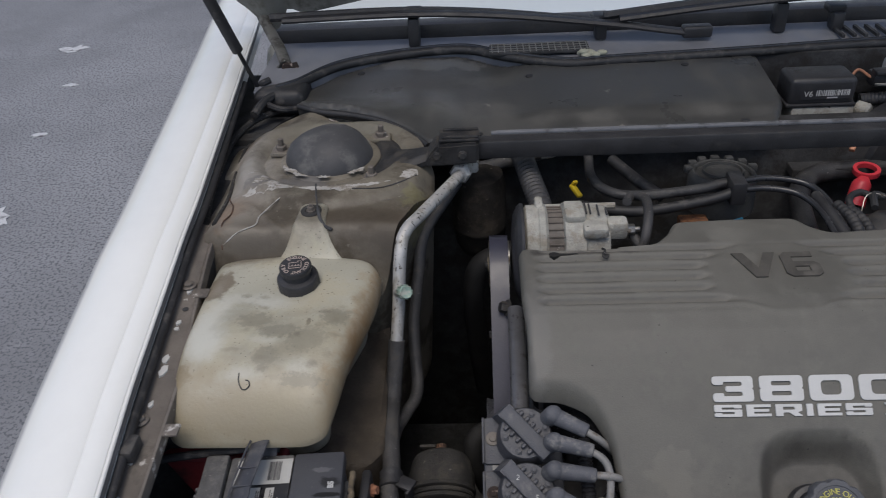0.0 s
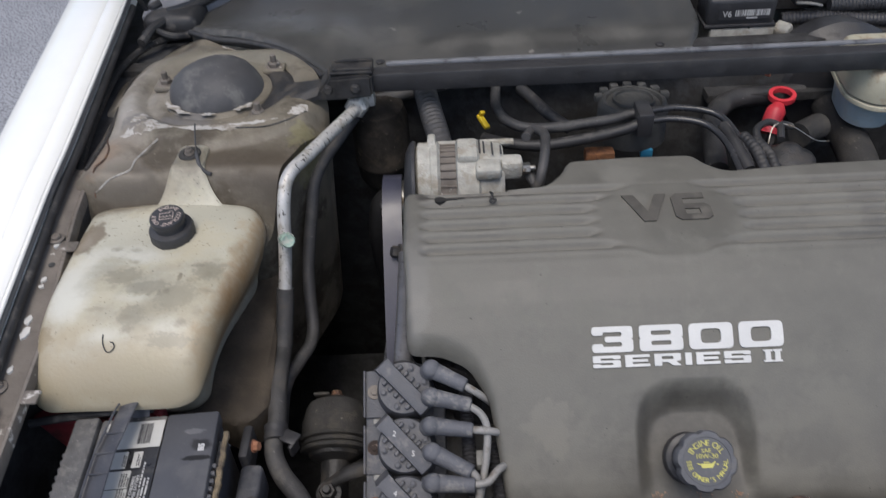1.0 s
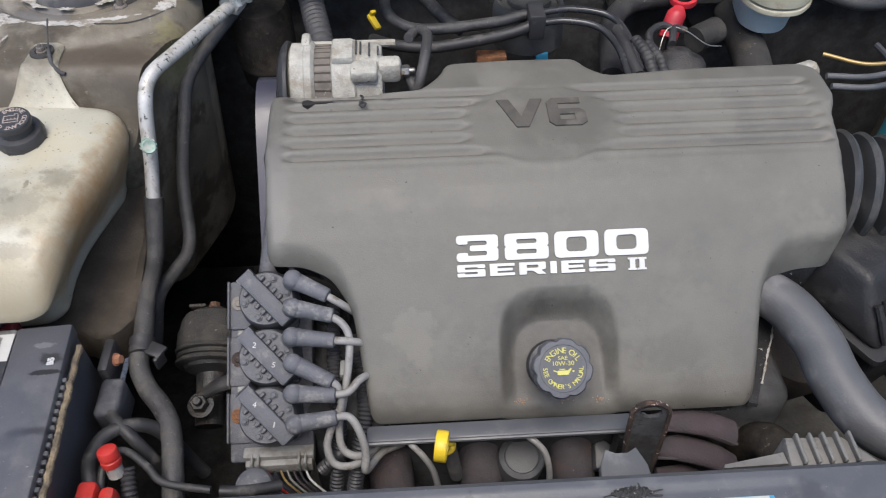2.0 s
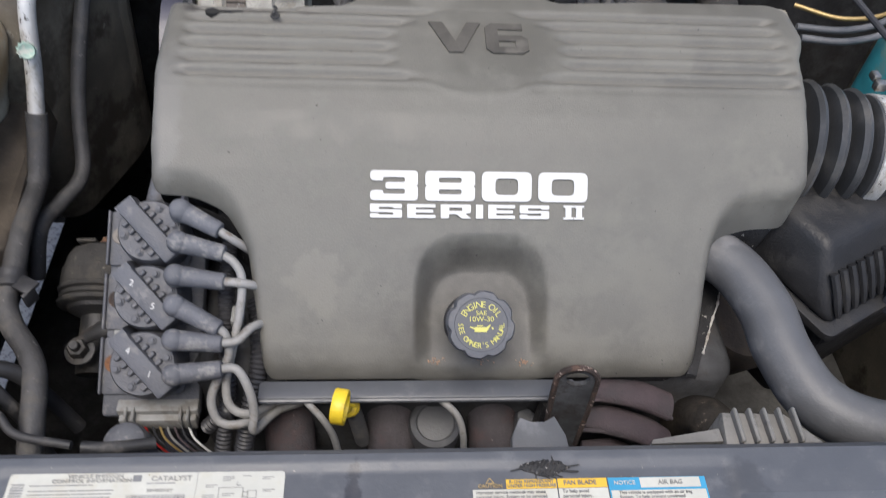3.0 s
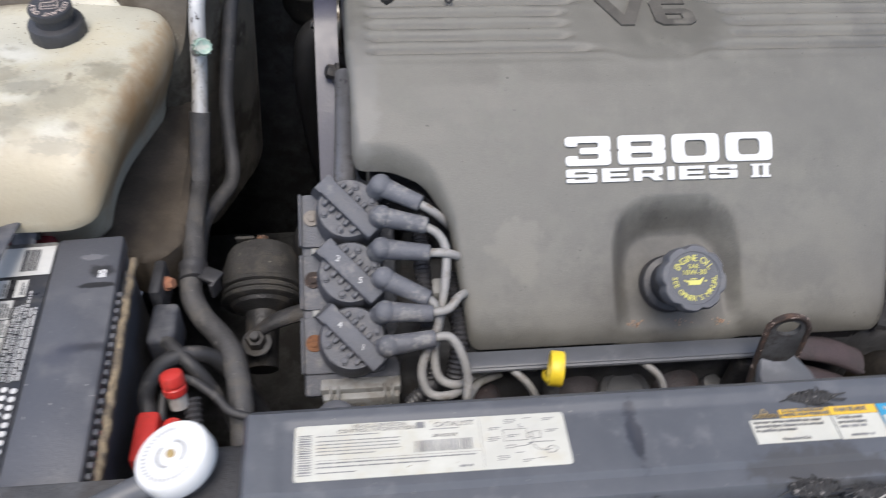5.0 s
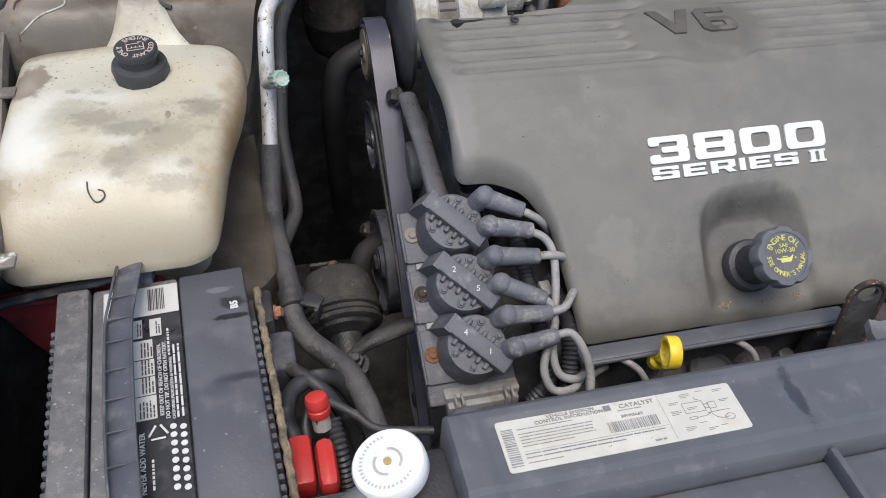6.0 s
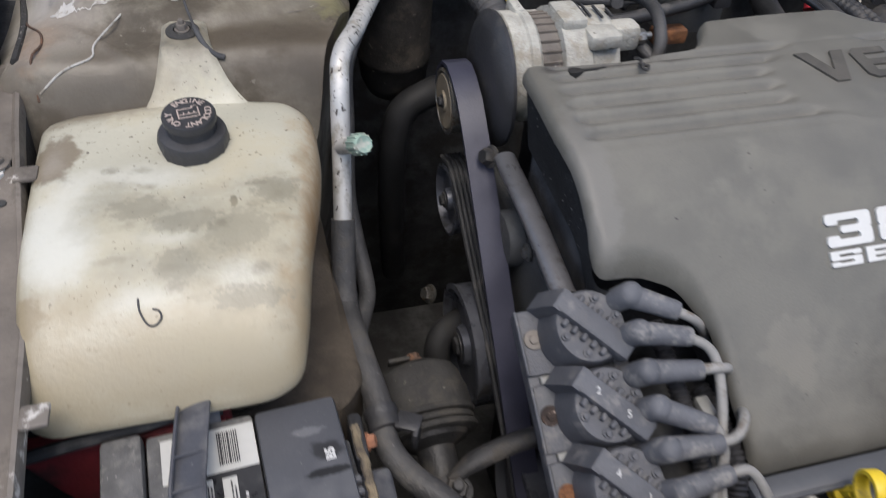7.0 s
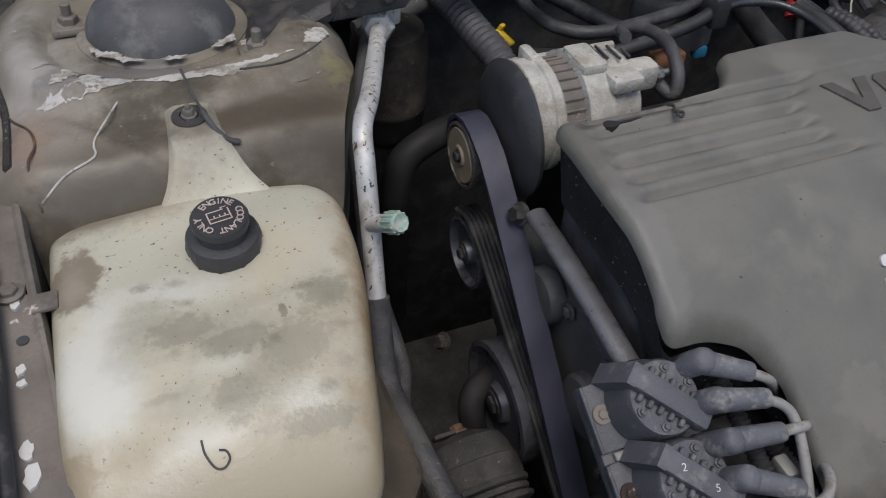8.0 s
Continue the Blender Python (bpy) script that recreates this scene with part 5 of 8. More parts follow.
for txt, size, x, y in (("KEEP OUT OF REACH OF CHILDREN.", 0.0046, -0.0440, 0.4835), ("DO NOT TIP. DO NOT OPEN BATTERY.", 0.0046, -0.0396, 0.4825), ("CALIFORNIA PROPOSITION 65 WARNING:", 0.0034, -0.0351, 0.4725), ("NEVER ADD WATER", 0.0060, -0.0600, 0.405)):
    part("label_text", letters(txt, size, on_lid(x, y, 0.0012)), "white_ink", batt, "white print")
for x, y0, y1, sd in ((-0.0351, 0.507, 0.551, 3), (-0.0312, 0.441, 0.551, 4), (-0.0274, 0.441, 0.551, 5), (-0.0520, 0.380, 0.418, 6)):
    bm = bmk()
    bars(bm, y0 - 0.48, y1 - 0.48, 0, 0.0017, on_lid(x, 0.48, 0.0012), 1, 0.0034, 13, seed=sd)
    part("label_text", bm, "white_ink", batt, "unreadable white small print")
bm = bmk()
for a in (90, 210, 330):
    q0, q1 = (Vector((-0.0480 + 0.0075 * math.cos(radians(a + d)), 0.4300 + 0.0075 * math.sin(radians(a + d)), BZ - 0.0026)) for d in (14, 106))
    tube(bm, [tuple(q0), tuple(q0.lerp(q1, 0.5) + Vector((0, 0, 0.0001))), tuple(q1)], 0.0009, 6, 2, flat=0.4)
part("recycling_mark", bm, "white_ink", batt, "white printed triangle of arrows")
for i in range(8):
    for j in range(2):
        bm = bmk()
        lathe(bm, [(0.0026, 0), (0.0026, 0.0006), (0, 0.0006)], Matrix.Translation((-0.0365 + j * 0.0075, 0.4335 - i * 0.0078 - 0.002 * j, BZ - 0.003)), 12)
        part("label_dot", bm, "white_ink", batt, "white printed dot")
part("cell_mark", letters("B5", 0.0090, Matrix.Translation((0.0235, 0.549, BZ + 0.0008)) @ Matrix.Rotation(radians(90), 4, "Z"), bold=0.0004), "white_ink", batt, "white stamped mark")
spath = [(-0.058, 0.600, BZ - 0.010), (-0.057, 0.613, BZ + 0.004), (-0.060, 0.610, BZ + 0.017), (-0.063, 0.590, BZ + 0.021), (-0.068, 0.555, BZ + 0.021), (-0.071, 0.53, BZ + 0.021), (-0.0715, 0.47, BZ + 0.021), (-0.0705, 0.40, BZ + 0.020), (-0.068, 0.345, BZ + 0.014), (-0.066, 0.325, BZ - 0.02)]
strap = part("carry_strap", tube(bmk(), spath, 0.0113, 12, 8, flat=0.16), "strap_plastic", batt, "thin plastic carrying strap with cross ribs")
for side in (-0.0106, 0.0106):
    part("strap_edge", tube(bmk(), [(x + side, y, z + 0.0026) for x, y, z in spath[2:-1]], 0.0013, 6, 6), "strap_plastic", strap)
for y in (0.363, 0.391, 0.420, 0.450, 0.479, 0.509, 0.534, 0.5595):
    bm = bmk()
    x = float(np.interp(y, [0.345, 0.40, 0.47, 0.53, 0.555, 0.59], [-0.068, -0.0705, -0.0715, -0.071, -0.068, -0.063]))
    box(bm, (x, y, BZ + float(np.interp(y, [0.345, 0.40, 0.47], [0.0172, 0.0232, 0.0243]))), (0.0205, 0.0014, 0.0026), bevel=0.0005, seg=1)
    part("strap_rib", bm, "strap_plastic", strap)
# the battery stands slightly askew in its tray
batt.matrix_world = Matrix.Translation((-0.06, 0.60, 0)) @ Matrix.Rotation(radians(3.4), 4, "Z") @ Matrix.Translation((0.06, -0.60, 0))


# ---------------------------------------------------------------- engine and bay fillings
eng = thing("engine_block", "dark greasy engine block under the cover", "engine")
for nm, c, s, mt in (("block", (0.56, 0.68, 0.44), (0.56, 0.34, 0.50), "grime"), ("intake", (0.57, 0.74, 0.72), (0.54, 0.22, 0.10), "grime"), ("front_head", (0.56, 0.58, 0.50), (0.50, 0.10, 0.16), "dark_metal"), ("rear_head", (0.60, 0.95, 0.68), (0.52, 0.16, 0.14), "dark_metal")):
    bm = bmk()
    box(bm, c, s, bevel=0.02, seg=3)
    part(nm, bm, mt, eng)
bm = bmk()
box(bm, (0.268, 0.755, 0.585), (0.030, 0.30, 0.30), bevel=0.012, seg=3)
part("front_cover", bm, "dark_cast", eng, "oily cast front cover")
for y, z, r in ((0.80, 0.715, 0.030), (0.70, 0.66, 0.034), (0.86, 0.62, 0.040), (0.74, 0.55, 0.045)):
    bm = bmk()
    lathe(bm, [(r, 0.0), (r, 0.012), (r * 0.9, 0.016), (r * 0.5, 0.018), (0, 0.018)], pose(0.255, y, z, 0, -90, 0), 22)
    part("boss", bm, "dark_cast", eng)
for y, z in ((0.645, 0.70), (0.69, 0.725), (0.76, 0.73), (0.83, 0.70), (0.88, 0.66), (0.66, 0.60)):
    bolt((0.252, y, z), (-1, 0, 0), 0.006, 0.006, "steel", 1.5, parent=eng)
man = thing("exhaust_manifold", "heat-stained reddish cast exhaust manifold", "manifold")
for x, top in ((0.372, 0.0), (0.480, 0.0), (0.590, 0.0)):
    bm = bmk()
    tube(bm, [(x, 0.565, 0.612), (x, 0.525, 0.608), (x + 0.003, 0.492, 0.580), (x + 0.005, 0.470, 0.52)], 0.0265, 16, 6)
    part("runner", bm, "manifold", man)
bm = bmk()
tube(bm, [(0.33, 0.44, 0.57), (0.5, 0.435, 0.565), (0.66, 0.44, 0.57), (0.76, 0.46, 0.57)], 0.030, 14, 6)
part("collector", bm, "manifold", man)
shield = thing("heat_shield", "dull maroon pressed heat shield with rounded lobes", "heat shield")
for pts, r in ((((0.668, 0.505, 0.668), (0.700, 0.503, 0.672), (0.735, 0.497, 0.668), (0.768, 0.490, 0.656)), 0.0165), (((0.672, 0.482, 0.650), (0.705, 0.478, 0.650), (0.742, 0.470, 0.642), (0.765, 0.462, 0.630)), 0.0165), (((0.678, 0.460, 0.622), (0.712, 0.455, 0.618), (0.745, 0.448, 0.605)), 0.018)):
    bm = bmk()
    tube(bm, pts, r, 18, 8, flat=0.55, rfun=lambda l: 0.55 + 0.45 * min(1.0, l / 0.03))
    part("lobe", bm, "maroon", shield)
    bm = bmk()
    tube(bm, [(x, y - r * 0.86, z + 0.001) for x, y, z in pts], 0.0022, 8, 6)
    part("lip", bm, "maroon", shield, "turned edge of the lobe")
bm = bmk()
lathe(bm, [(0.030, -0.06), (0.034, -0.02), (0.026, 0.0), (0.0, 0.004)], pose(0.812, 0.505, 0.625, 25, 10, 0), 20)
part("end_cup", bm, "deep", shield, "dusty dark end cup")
bm = bmk()
tube(bm, [(0.800, 0.50, 0.60), (0.806, 0.485, 0.640), (0.812, 0.46, 0.655), (0.82, 0.43, 0.60)], 0.024, 14, 6)
tagged(part("elbow", bm, "can_dark"), "dark exhaust elbow", "pipe")
bm = bmk()
lathe(bm, [(0.027, -0.05), (0.028, 0.004), (0.0265, 0.010), (0.021, 0.013), (0.019, 0.010), (0.0, 0.010)], pose(0.528, 0.495, 0.612, 12), 24)
tagged(part("plug_shield", bm, "hose"), "dull grey cylindrical spark plug shield", "shield", "plug shields")
bm = bmk()
plate(bm, rounded([(-0.029, -0.016), (0.029, -0.016), (0.027, 0.014), (0.014, 0.017), (0.008, 0.010), (-0.008, 0.010), (-0.014, 0.017), (-0.027, 0.014)], 0.004), -0.04, 0.004, pose(0.642, 0.492, 0.617, 22), bevel=0.003)
tagged(part("plug_shield", bm, "hose"), "dull grey notched spark plug shield", "shield", "plug shields")

for pts in (((0.39, 0.500, 0.690), (0.400, 0.482, 0.696), (0.413, 0.470, 0.690), (0.424, 0.462, 0.668), (0.430, 0.455, 0.63)), ((0.515, 0.500, 0.690), (0.530, 0.484, 0.694), (0.545, 0.472, 0.686), (0.552, 0.462, 0.665), (0.555, 0.455, 0.63))):
    bm = bmk()
    tube(bm, [(x, y, z - 0.010) for x, y, z in pts], 0.0036, 10, 6)
    tagged(part("plug_wire", bm, "wire_grey"), "pale grey wire dropping below the engine cover", "wire", "plug wires below the cover")

# lifting hook
hook = thing("lifting_hook", "rust-edged dark steel lifting bracket with a hole", "bracket")
hm = pose(0.651, 0.474, 0.742, 82, 0, -5)
bm = bmk()
outer = [(0.0185 * math.cos(a), 0.0185 * math.sin(a)) for a in np.linspace(0, math.pi, 13)] + [(-0.0180, -0.05), (-0.016, -0.100), (0.016, -0.100), (0.0180, -0.05)]
hole = [(0.0115 * math.cos(a), 0.004 + 0.009 * math.sin(a)) for a in np.linspace(0, 2 * math.pi, 16, endpoint=False)]
for zz in (0.0, 0.005):
    vo, vh = [bm.verts.new((x, y, zz)) for x, y in outer], [bm.verts.new((x, y, zz)) for x, y in hole]
    eo = [bm.edges.new((vo[i], vo[(i + 1) % len(vo)])) for i in range(len(vo))]
    eh = [bm.edges.new((vh[i], vh[(i + 1) % len(vh)])) for i in range(len(vh))]
    bmesh.ops.triangle_fill(bm, edges=eo + eh, use_beauty=True)
bm.verts.ensure_lookup_table()
n0 = len(outer) + len(hole)
for off, k in ((0, len(outer)), (len(outer), len(hole))):
    for i in range(k):
        a, b = off + i, off + (i + 1) % k
        bm.faces.new((bm.verts[a], bm.verts[b], bm.verts[n0 + b], bm.verts[n0 + a]))
bmesh.ops.transform(bm, matrix=hm, verts=bm.verts)
part("plate", bm, "deep", hook)
bm = bmk()
tube(bm, [tuple(hm @ Vector((x, y, 0.004))) for x, y in [(0.016, -0.098), (0.0185, -0.04)] + [(0.0190 * math.cos(a), 0.0190 * math.sin(a)) for a in np.linspace(0, math.pi, 9)] + [(-0.0185, -0.04), (-0.016, -0.098)]], 0.0030, 8, 3)
part("rolled_edge", bm, "rust_fleck", hook, "rusty rolled edge")
bm = bmk()
box(bm, (0.651, 0.490, 0.645), (0.040, 0.020, 0.06), bevel=0.006)
part("foot", bm, "dark_metal", hook)

# oil dipstick
dip = thing("oil_dipstick", "bright yellow ring handle of the oil dipstick", "dipstick")
bm = bmk()
dm = axis((0.433, 0.461, 0.716), (1.0, -0.2, 0.0))
lathe(bm, [(0.0128, -0.0062), (0.0160, -0.0062), (0.0166, -0.0052), (0.0166, 0.0052), (0.0160, 0.0062), (0.0128, 0.0062), (0.0122, 0.0), (0.0128, -0.0062)], dm, 36)
part("ring", bm, "yellow", dip)
bm = bmk()
lathe(bm, [(0.0060, -0.004), (0.0098, 0.0), (0.0102, 0.004), (0.0085, 0.006), (0.0085, 0.010), (0.0102, 0.012), (0.0098, 0.015), (0.0062, 0.018), (0.0060, 0.030)], axis((0.4405, 0.486, 0.670), (-0.18, -0.50, 0.85)), 24)
for s_ in (-1, 1):
    tube(bm, [(0.4405 + 0.008 * s_, 0.482, 0.680), (0.437 + 0.006 * s_, 0.474, 0.694), (0.435 + 0.004 * s_, 0.469, 0.703)], 0.0018, 6, 4)
part("plug", bm, "yellow", dip)
bm = bmk()
corrugated(bm, [(0.4415, 0.488, 0.668), (0.446, 0.490, 0.635), (0.452, 0.490, 0.59)], 0.0085, 0.005)
part("tube", bm, "hose_dirty", dip)

# ---------------------------------------------------------------- ignition coil pack
CP = Matrix.Translation((0.2475, 0.5535, 0.752)) @ Matrix.Rotation(radians(31), 4, "X")
CUP = CP.to_3x3() @ Vector((0, 0, 1))
base = thing("coil_bracket", "dark grey ignition module under the coils", "ignition module")
bm = bmk()
box(bm, (-0.002, -0.006, -0.056), (0.094, 0.204, 0.016), CP, 0.004)
part("module", bm, "coil_plastic", base)
bm = bmk()
box(bm, (0.0, 0.0, -0.075), (0.06, 0.18, 0.026), CP, 0.004)
part("stand", bm, "dark_metal", base)
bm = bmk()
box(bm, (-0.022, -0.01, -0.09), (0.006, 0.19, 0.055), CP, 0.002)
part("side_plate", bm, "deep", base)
for v in (0.036, -0.027):
    bm = bmk()
    box(bm, (-0.034, v, -0.046), (0.011, 0.007, 0.008), CP, 0.001, 1)
    part("pale_tab", bm, "pale_plastic", base, "small pale tab between two coils")


def coil(v, left, right, mt):
    c = thing("ignition_coil", "dark grey round ignition coil with a slanted bridge", "ignition coil", "coils on the ignition module")
    f = CP @ Matrix.Translation((0.0, v, 0))
    bm = bmk()
    plate(bm, rounded([(-0.050, -0.029), (0.030, -0.029), (0.034, 0.0), (0.030, 0.0265), (-0.050, 0.0265)], 0.006), -0.048, -0.0435, f, bevel=0.0015)
    box(bm, (-0.0495, -0.001, -0.0425), (0.003, 0.055, 0.006), f, 0.001, 1)
    part("foot", bm, "coil_plastic", c, "flat mounting foot")
    bolt(f @ Vector((-0.038, 0.001, -0.0435)), CUP, 0.0045, 0.004, mt, 1.9, parent=c)
    bm = bmk()
    lathe(bm, [(0.034, -0.044), (0.0335, -0.030), (0.0315, -0.024), (0.0305, -0.009), (0.0288, -0.006), (0.0, -0.006)], f, 36)
    part("body", bm, "coil_plastic", c)
    turn = f @ Matrix.Rotation(radians(-47), 4, "Z")
    bm = bmk()
    box(bm, (0.001, 0, -0.005), (0.073, 0.0185, 0.018), turn, 0.003)
    part("bridge", bm, "coil_plastic", c, "smooth slanted bridge")
    bm = bmk()
    leg = [(-0.0355, 0.003), (-0.028, 0.003), (-0.024, -0.012), (-0.026, -0.043), (-0.046, -0.043), (-0.040, -0.014)]
    a, b = [bm.verts.new(turn @ Vector((x, -0.0095, z))) for x, z in leg], [bm.verts.new(turn @ Vector((x, 0.0093, z))) for x, z in leg]
    bm.faces.new(a)
    bm.faces.new(b[::-1])
    for k in range(6):
        bm.faces.new((a[k], b[k], b[(k + 1) % 6], a[(k + 1) % 6]))
    part("bridge_leg", bm, "coil_plastic", c, "bent leg of the bridge")
    for k in range(5):
        for s in (1, -1):
            bm = bmk()
            box(bm, (-0.019 + k * 0.0095, s * 0.0122, -0.0055), (0.0045, 0.0068, 0.009), turn, 0.001, 1)
            part("fin", bm, "coil_plastic", c)
    for x, y in ((-0.010, 0.0205), (0.012, 0.0205), (-0.012, -0.0205), (0.010, -0.0205)):
        bm = bmk()
        lathe(bm, [(0.0040, -0.004), (0.0040, -0.0015), (0.0032, -0.001), (0.0026, -0.001), (0.0022, 0.0010), (0, 0.0012)], turn @ Matrix.Translation((x, y, -0.003)), 10)
        part("rivet", bm, "coil_plastic", c)
    for txt, x in ((left, -0.016), (right, 0.014)):
        if txt:
            part("number", letters(txt, 0.0085, turn @ Matrix.Translation((x, 0, 0.0042)) @ Matrix.Rotation(radians(35), 4, "Z"), extrude=0.0003), "white_ink", c, "white printed number")
    return c


coil(0.0695, "", "", "rail")
coil(0.0057, "2", "5", "rust_fleck")
coil(-0.0574, "4", "1", "rust")

BOOTS = ((0.277, 0.087, 0.315, 0.067), (0.276, 0.056, 0.320, 0.045), (0.275, 0.0245, 0.321, 0.0180), (0.276, -0.004, 0.318, -0.026), (0.276, -0.036, 0.321, -0.040), (0.278, -0.068, 0.322, -0.063))
WIRES = (((0.331, 0.0567, -0.008), (0.36, 0.040, -0.02), (0.39, 0.02, -0.04)),
         ((0.330, 0.036, -0.002), (0.337, 0.020, -0.002), (0.335, -0.01, -0.004), (0.328, -0.045, -0.008), (0.322, -0.075, -0.012), (0.326, -0.098, -0.018), (0.345, -0.105, -0.022), (0.37, -0.092, -0.03)),
         ((0.341, 0.0161, -0.003), (0.37, 0.013, -0.012), (0.40, 0.01, -0.03)),
         ((0.323, -0.031, -0.006), (0.326, -0.05, -0.010), (0.316, -0.070, -0.012), (0.309, -0.092, -0.015), (0.316, -0.112, -0.018), (0.338, -0.114, -0.02), (0.362, -0.100, -0.024), (0.39, -0.088, -0.03), (0.43, -0.090, -0.05)),
         ((0.335, -0.037, -0.002), (0.348, -0.024, -0.003), (0.37, -0.012, -0.015), (0.40, 0.0, -0.03)),
         ((0.335, -0.063, 0.0), (0.346, -0.080, -0.001), (0.351, -0.102, -0.006), (0.350, -0.120, -0.012), (0.366, -0.104, -0.02), (0.39, -0.095, -0.03)))
for (x0, v0, x1, v1), run in zip(BOOTS, WIRES):
    lead = thing("spark_plug_lead", "pale grey spark plug lead with a dark rubber boot", "spark plug lead", "spark plug leads on the coils")
    a, b = Vector((x0 - 0.2455, v0, 0.0075)), Vector((x1 - 0.2455, v1, 0.0100))
    d = (b - a).normalized()
    pts = [a - d * 0.0095, a - d * 0.0075, a - d * 0.002, a + d * 0.006, a.lerp(b, 0.55), b - d * 0.003, b, b + d * 0.001]
    rad = [0.15, 0.62, 0.98, 1.03, 0.92, 0.86, 0.80, 0.55]
    bm = bmk()
    rings = []
    m = axis((0, 0, 0), d, (0, 0, 1)).to_3x3()
    for p, r in zip(pts, rad):
        rings.append([bm.verts.new(CP @ (p + m @ Vector((0.0096 * r * math.cos(t), 0.0096 * r * math.sin(t), 0)))) for t in (2 * math.pi * k / 18 for k in range(18))])
    for r0, r1 in zip(rings, rings[1:]):
        for k in range(18):
            bm.faces.new((r0[k], r0[(k + 1) % 18], r1[(k + 1) % 18], r1[k]))
    bm.faces.new(rings[0][::-1])
    bm.faces.new(rings[-1])
    # upright end of the elbow over the coil's post, leaning towards the coil
    lathe(bm, [(0.0085, -0.040), (0.0100, -0.034), (0.0104, -0.010), (0.0104, 0.004), (0.0094, 0.0085), (0.0062, 0.0115), (0, 0.0125)], CP @ axis(a, (0.22, 0, 1), (0, 1, 0)), 20)
    part("boot", bm, "boot_rubber", lead, "dark rounded rubber boot")
    bm = bmk()
    tube(bm, [tuple(CP @ (b - d * 0.006))] + [tuple(CP @ Vector((x - 0.2455, v, w + 0.013 * max(0.0, 1 - k / 4) - (0.022 if x > 0.357 else 0.0)))) for k, (x, v, w) in enumerate(run)], 0.0043, 10, 6)
    part("cable", bm, "wire_grey", lead, "pale grey cable")

conn = thing("module_connector", "pale grey wide plug with coloured wires", "connector")
bm = bmk()
box(bm, (0.253, 0.494, 0.656), (0.078, 0.014, 0.016), bevel=0.002)
box(bm, (0.253, 0.487, 0.648), (0.074, 0.014, 0.018), bevel=0.002)
for x in (0.224, 0.231, 0.276, 0.283):
    box(bm, (x, 0.4845, 0.655), (0.003, 0.014, 0.020), bevel=0.001, seg=1)
part("plug", bm, "pale_plastic", conn)
for k in range(8):
    bm = bmk()
    x = 0.232 + 0.007 * k
    tube(bm, [(x, 0.482, 0.646), (x + 0.004, 0.474, 0.634), (x + 0.014, 0.468, 0.622), (x + 0.026, 0.466, 0.60)], 0.0013, 6, 4)
    part("wire", bm, ("wire_grey", "red", "ink", "brass", "wire_grey", "maroon", "ink", "white_plastic")[k], conn)
bm = bmk()
lathe(bm, [(0.020, -0.05), (0.021, 0.0), (0.019, 0.007), (0.012, 0.012), (0, 0.013)], pose(0.229, 0.456, 0.657, 15), 24)
tagged(part("purge_valve", bm, "boot_rubber"), "dull grey rounded canister behind the radiator support", "valve")
loom = thing("wiring_loom", "black corrugated wiring loom beside the coils", "wiring loom")
for pts, r in ((((0.345, 0.58, 0.72), (0.350, 0.55, 0.712), (0.352, 0.52, 0.70), (0.345, 0.49, 0.675), (0.335, 0.46, 0.63)), 0.0095), (((0.318, 0.63, 0.755), (0.318, 0.58, 0.735), (0.320, 0.54, 0.715), (0.322, 0.50, 0.68), (0.315, 0.46, 0.63)), 0.0085), (((0.30, 0.475, 0.65), (0.315, 0.48, 0.665), (0.325, 0.49, 0.66), (0.33, 0.50, 0.62)), 0.008)):
    bm = bmk()
    corrugated(bm, pts, r, 0.0045)
    part("conduit", bm, "black_plastic", loom)
bm = bmk()
box(bm, (0.332, 0.552, 0.730), (0.012, 0.020, 0.012), pose(0, 0, 0), 0.002)
tagged(part("clip", bm, "pale_plastic"), "pale cream plastic clip on the wiring loom", "clip")

# ---------------------------------------------------------------- belt drive
drive = thing("belt_drive", "dark ribbed drive belt running over pulleys", "belt drive")


def pulley(y, z, r, x, w, mt="dark_metal", dish=0.3, name="pulley", hub="dark_metal"):
    bm = bmk()
    m = pose(x, y, z, 0, -90, 0)
    lathe(bm, [(r * 0.9, -w), (r, -w), (r, -w * 0.2), (r * 1.03, 0), (r * 0.94, 0.001), (r * 0.86, -w * dish), (r * 0.35, -w * dish), (r * 0.3, 0.0), (0, 0.0)], m, 36)
    p = part(name, bm, mt, drive)
    bolt((x - 0.001, y, z), (-1, 0, 0), r * 0.16, 0.006, hub, 1.4, parent=p, name="hub_bolt")
    return p


pulley(0.945, 0.793, 0.035, 0.212, 0.03, "steel", 0.15, "idler")
bm = bmk()
lathe(bm, [(0.0300, 0), (0.0290, 0.0015), (0.012, 0.0008), (0.010, 0.003), (0, 0.003)], pose(0.2125, 0.945, 0.793, 0, -90, 0), 32)
part("idler_face", bm, "idler_tan", drive, "dusty tan idler face")
pulley(0.795, 0.560, 0.071, 0.203, 0.030, "pulley_dark", 0.25)
pulley(0.928, 0.668, 0.042, 0.216, 0.028, "pulley_dark", 0.3)
pulley(0.62, 0.48, 0.07, 0.222, 0.03, "pulley_dark", 0.3)
bm = bmk()
path = [(0.925, 0.832), (0.945, 0.8365), (0.966, 0.831), (0.982, 0.815), (0.987, 0.79)]
run = [(0.540, 0.465), (0.655, 0.578), (0.72, 0.645), (0.80, 0.725), (0.87, 0.794), (0.900, 0.820)] + path
n = len(run)
vs = []
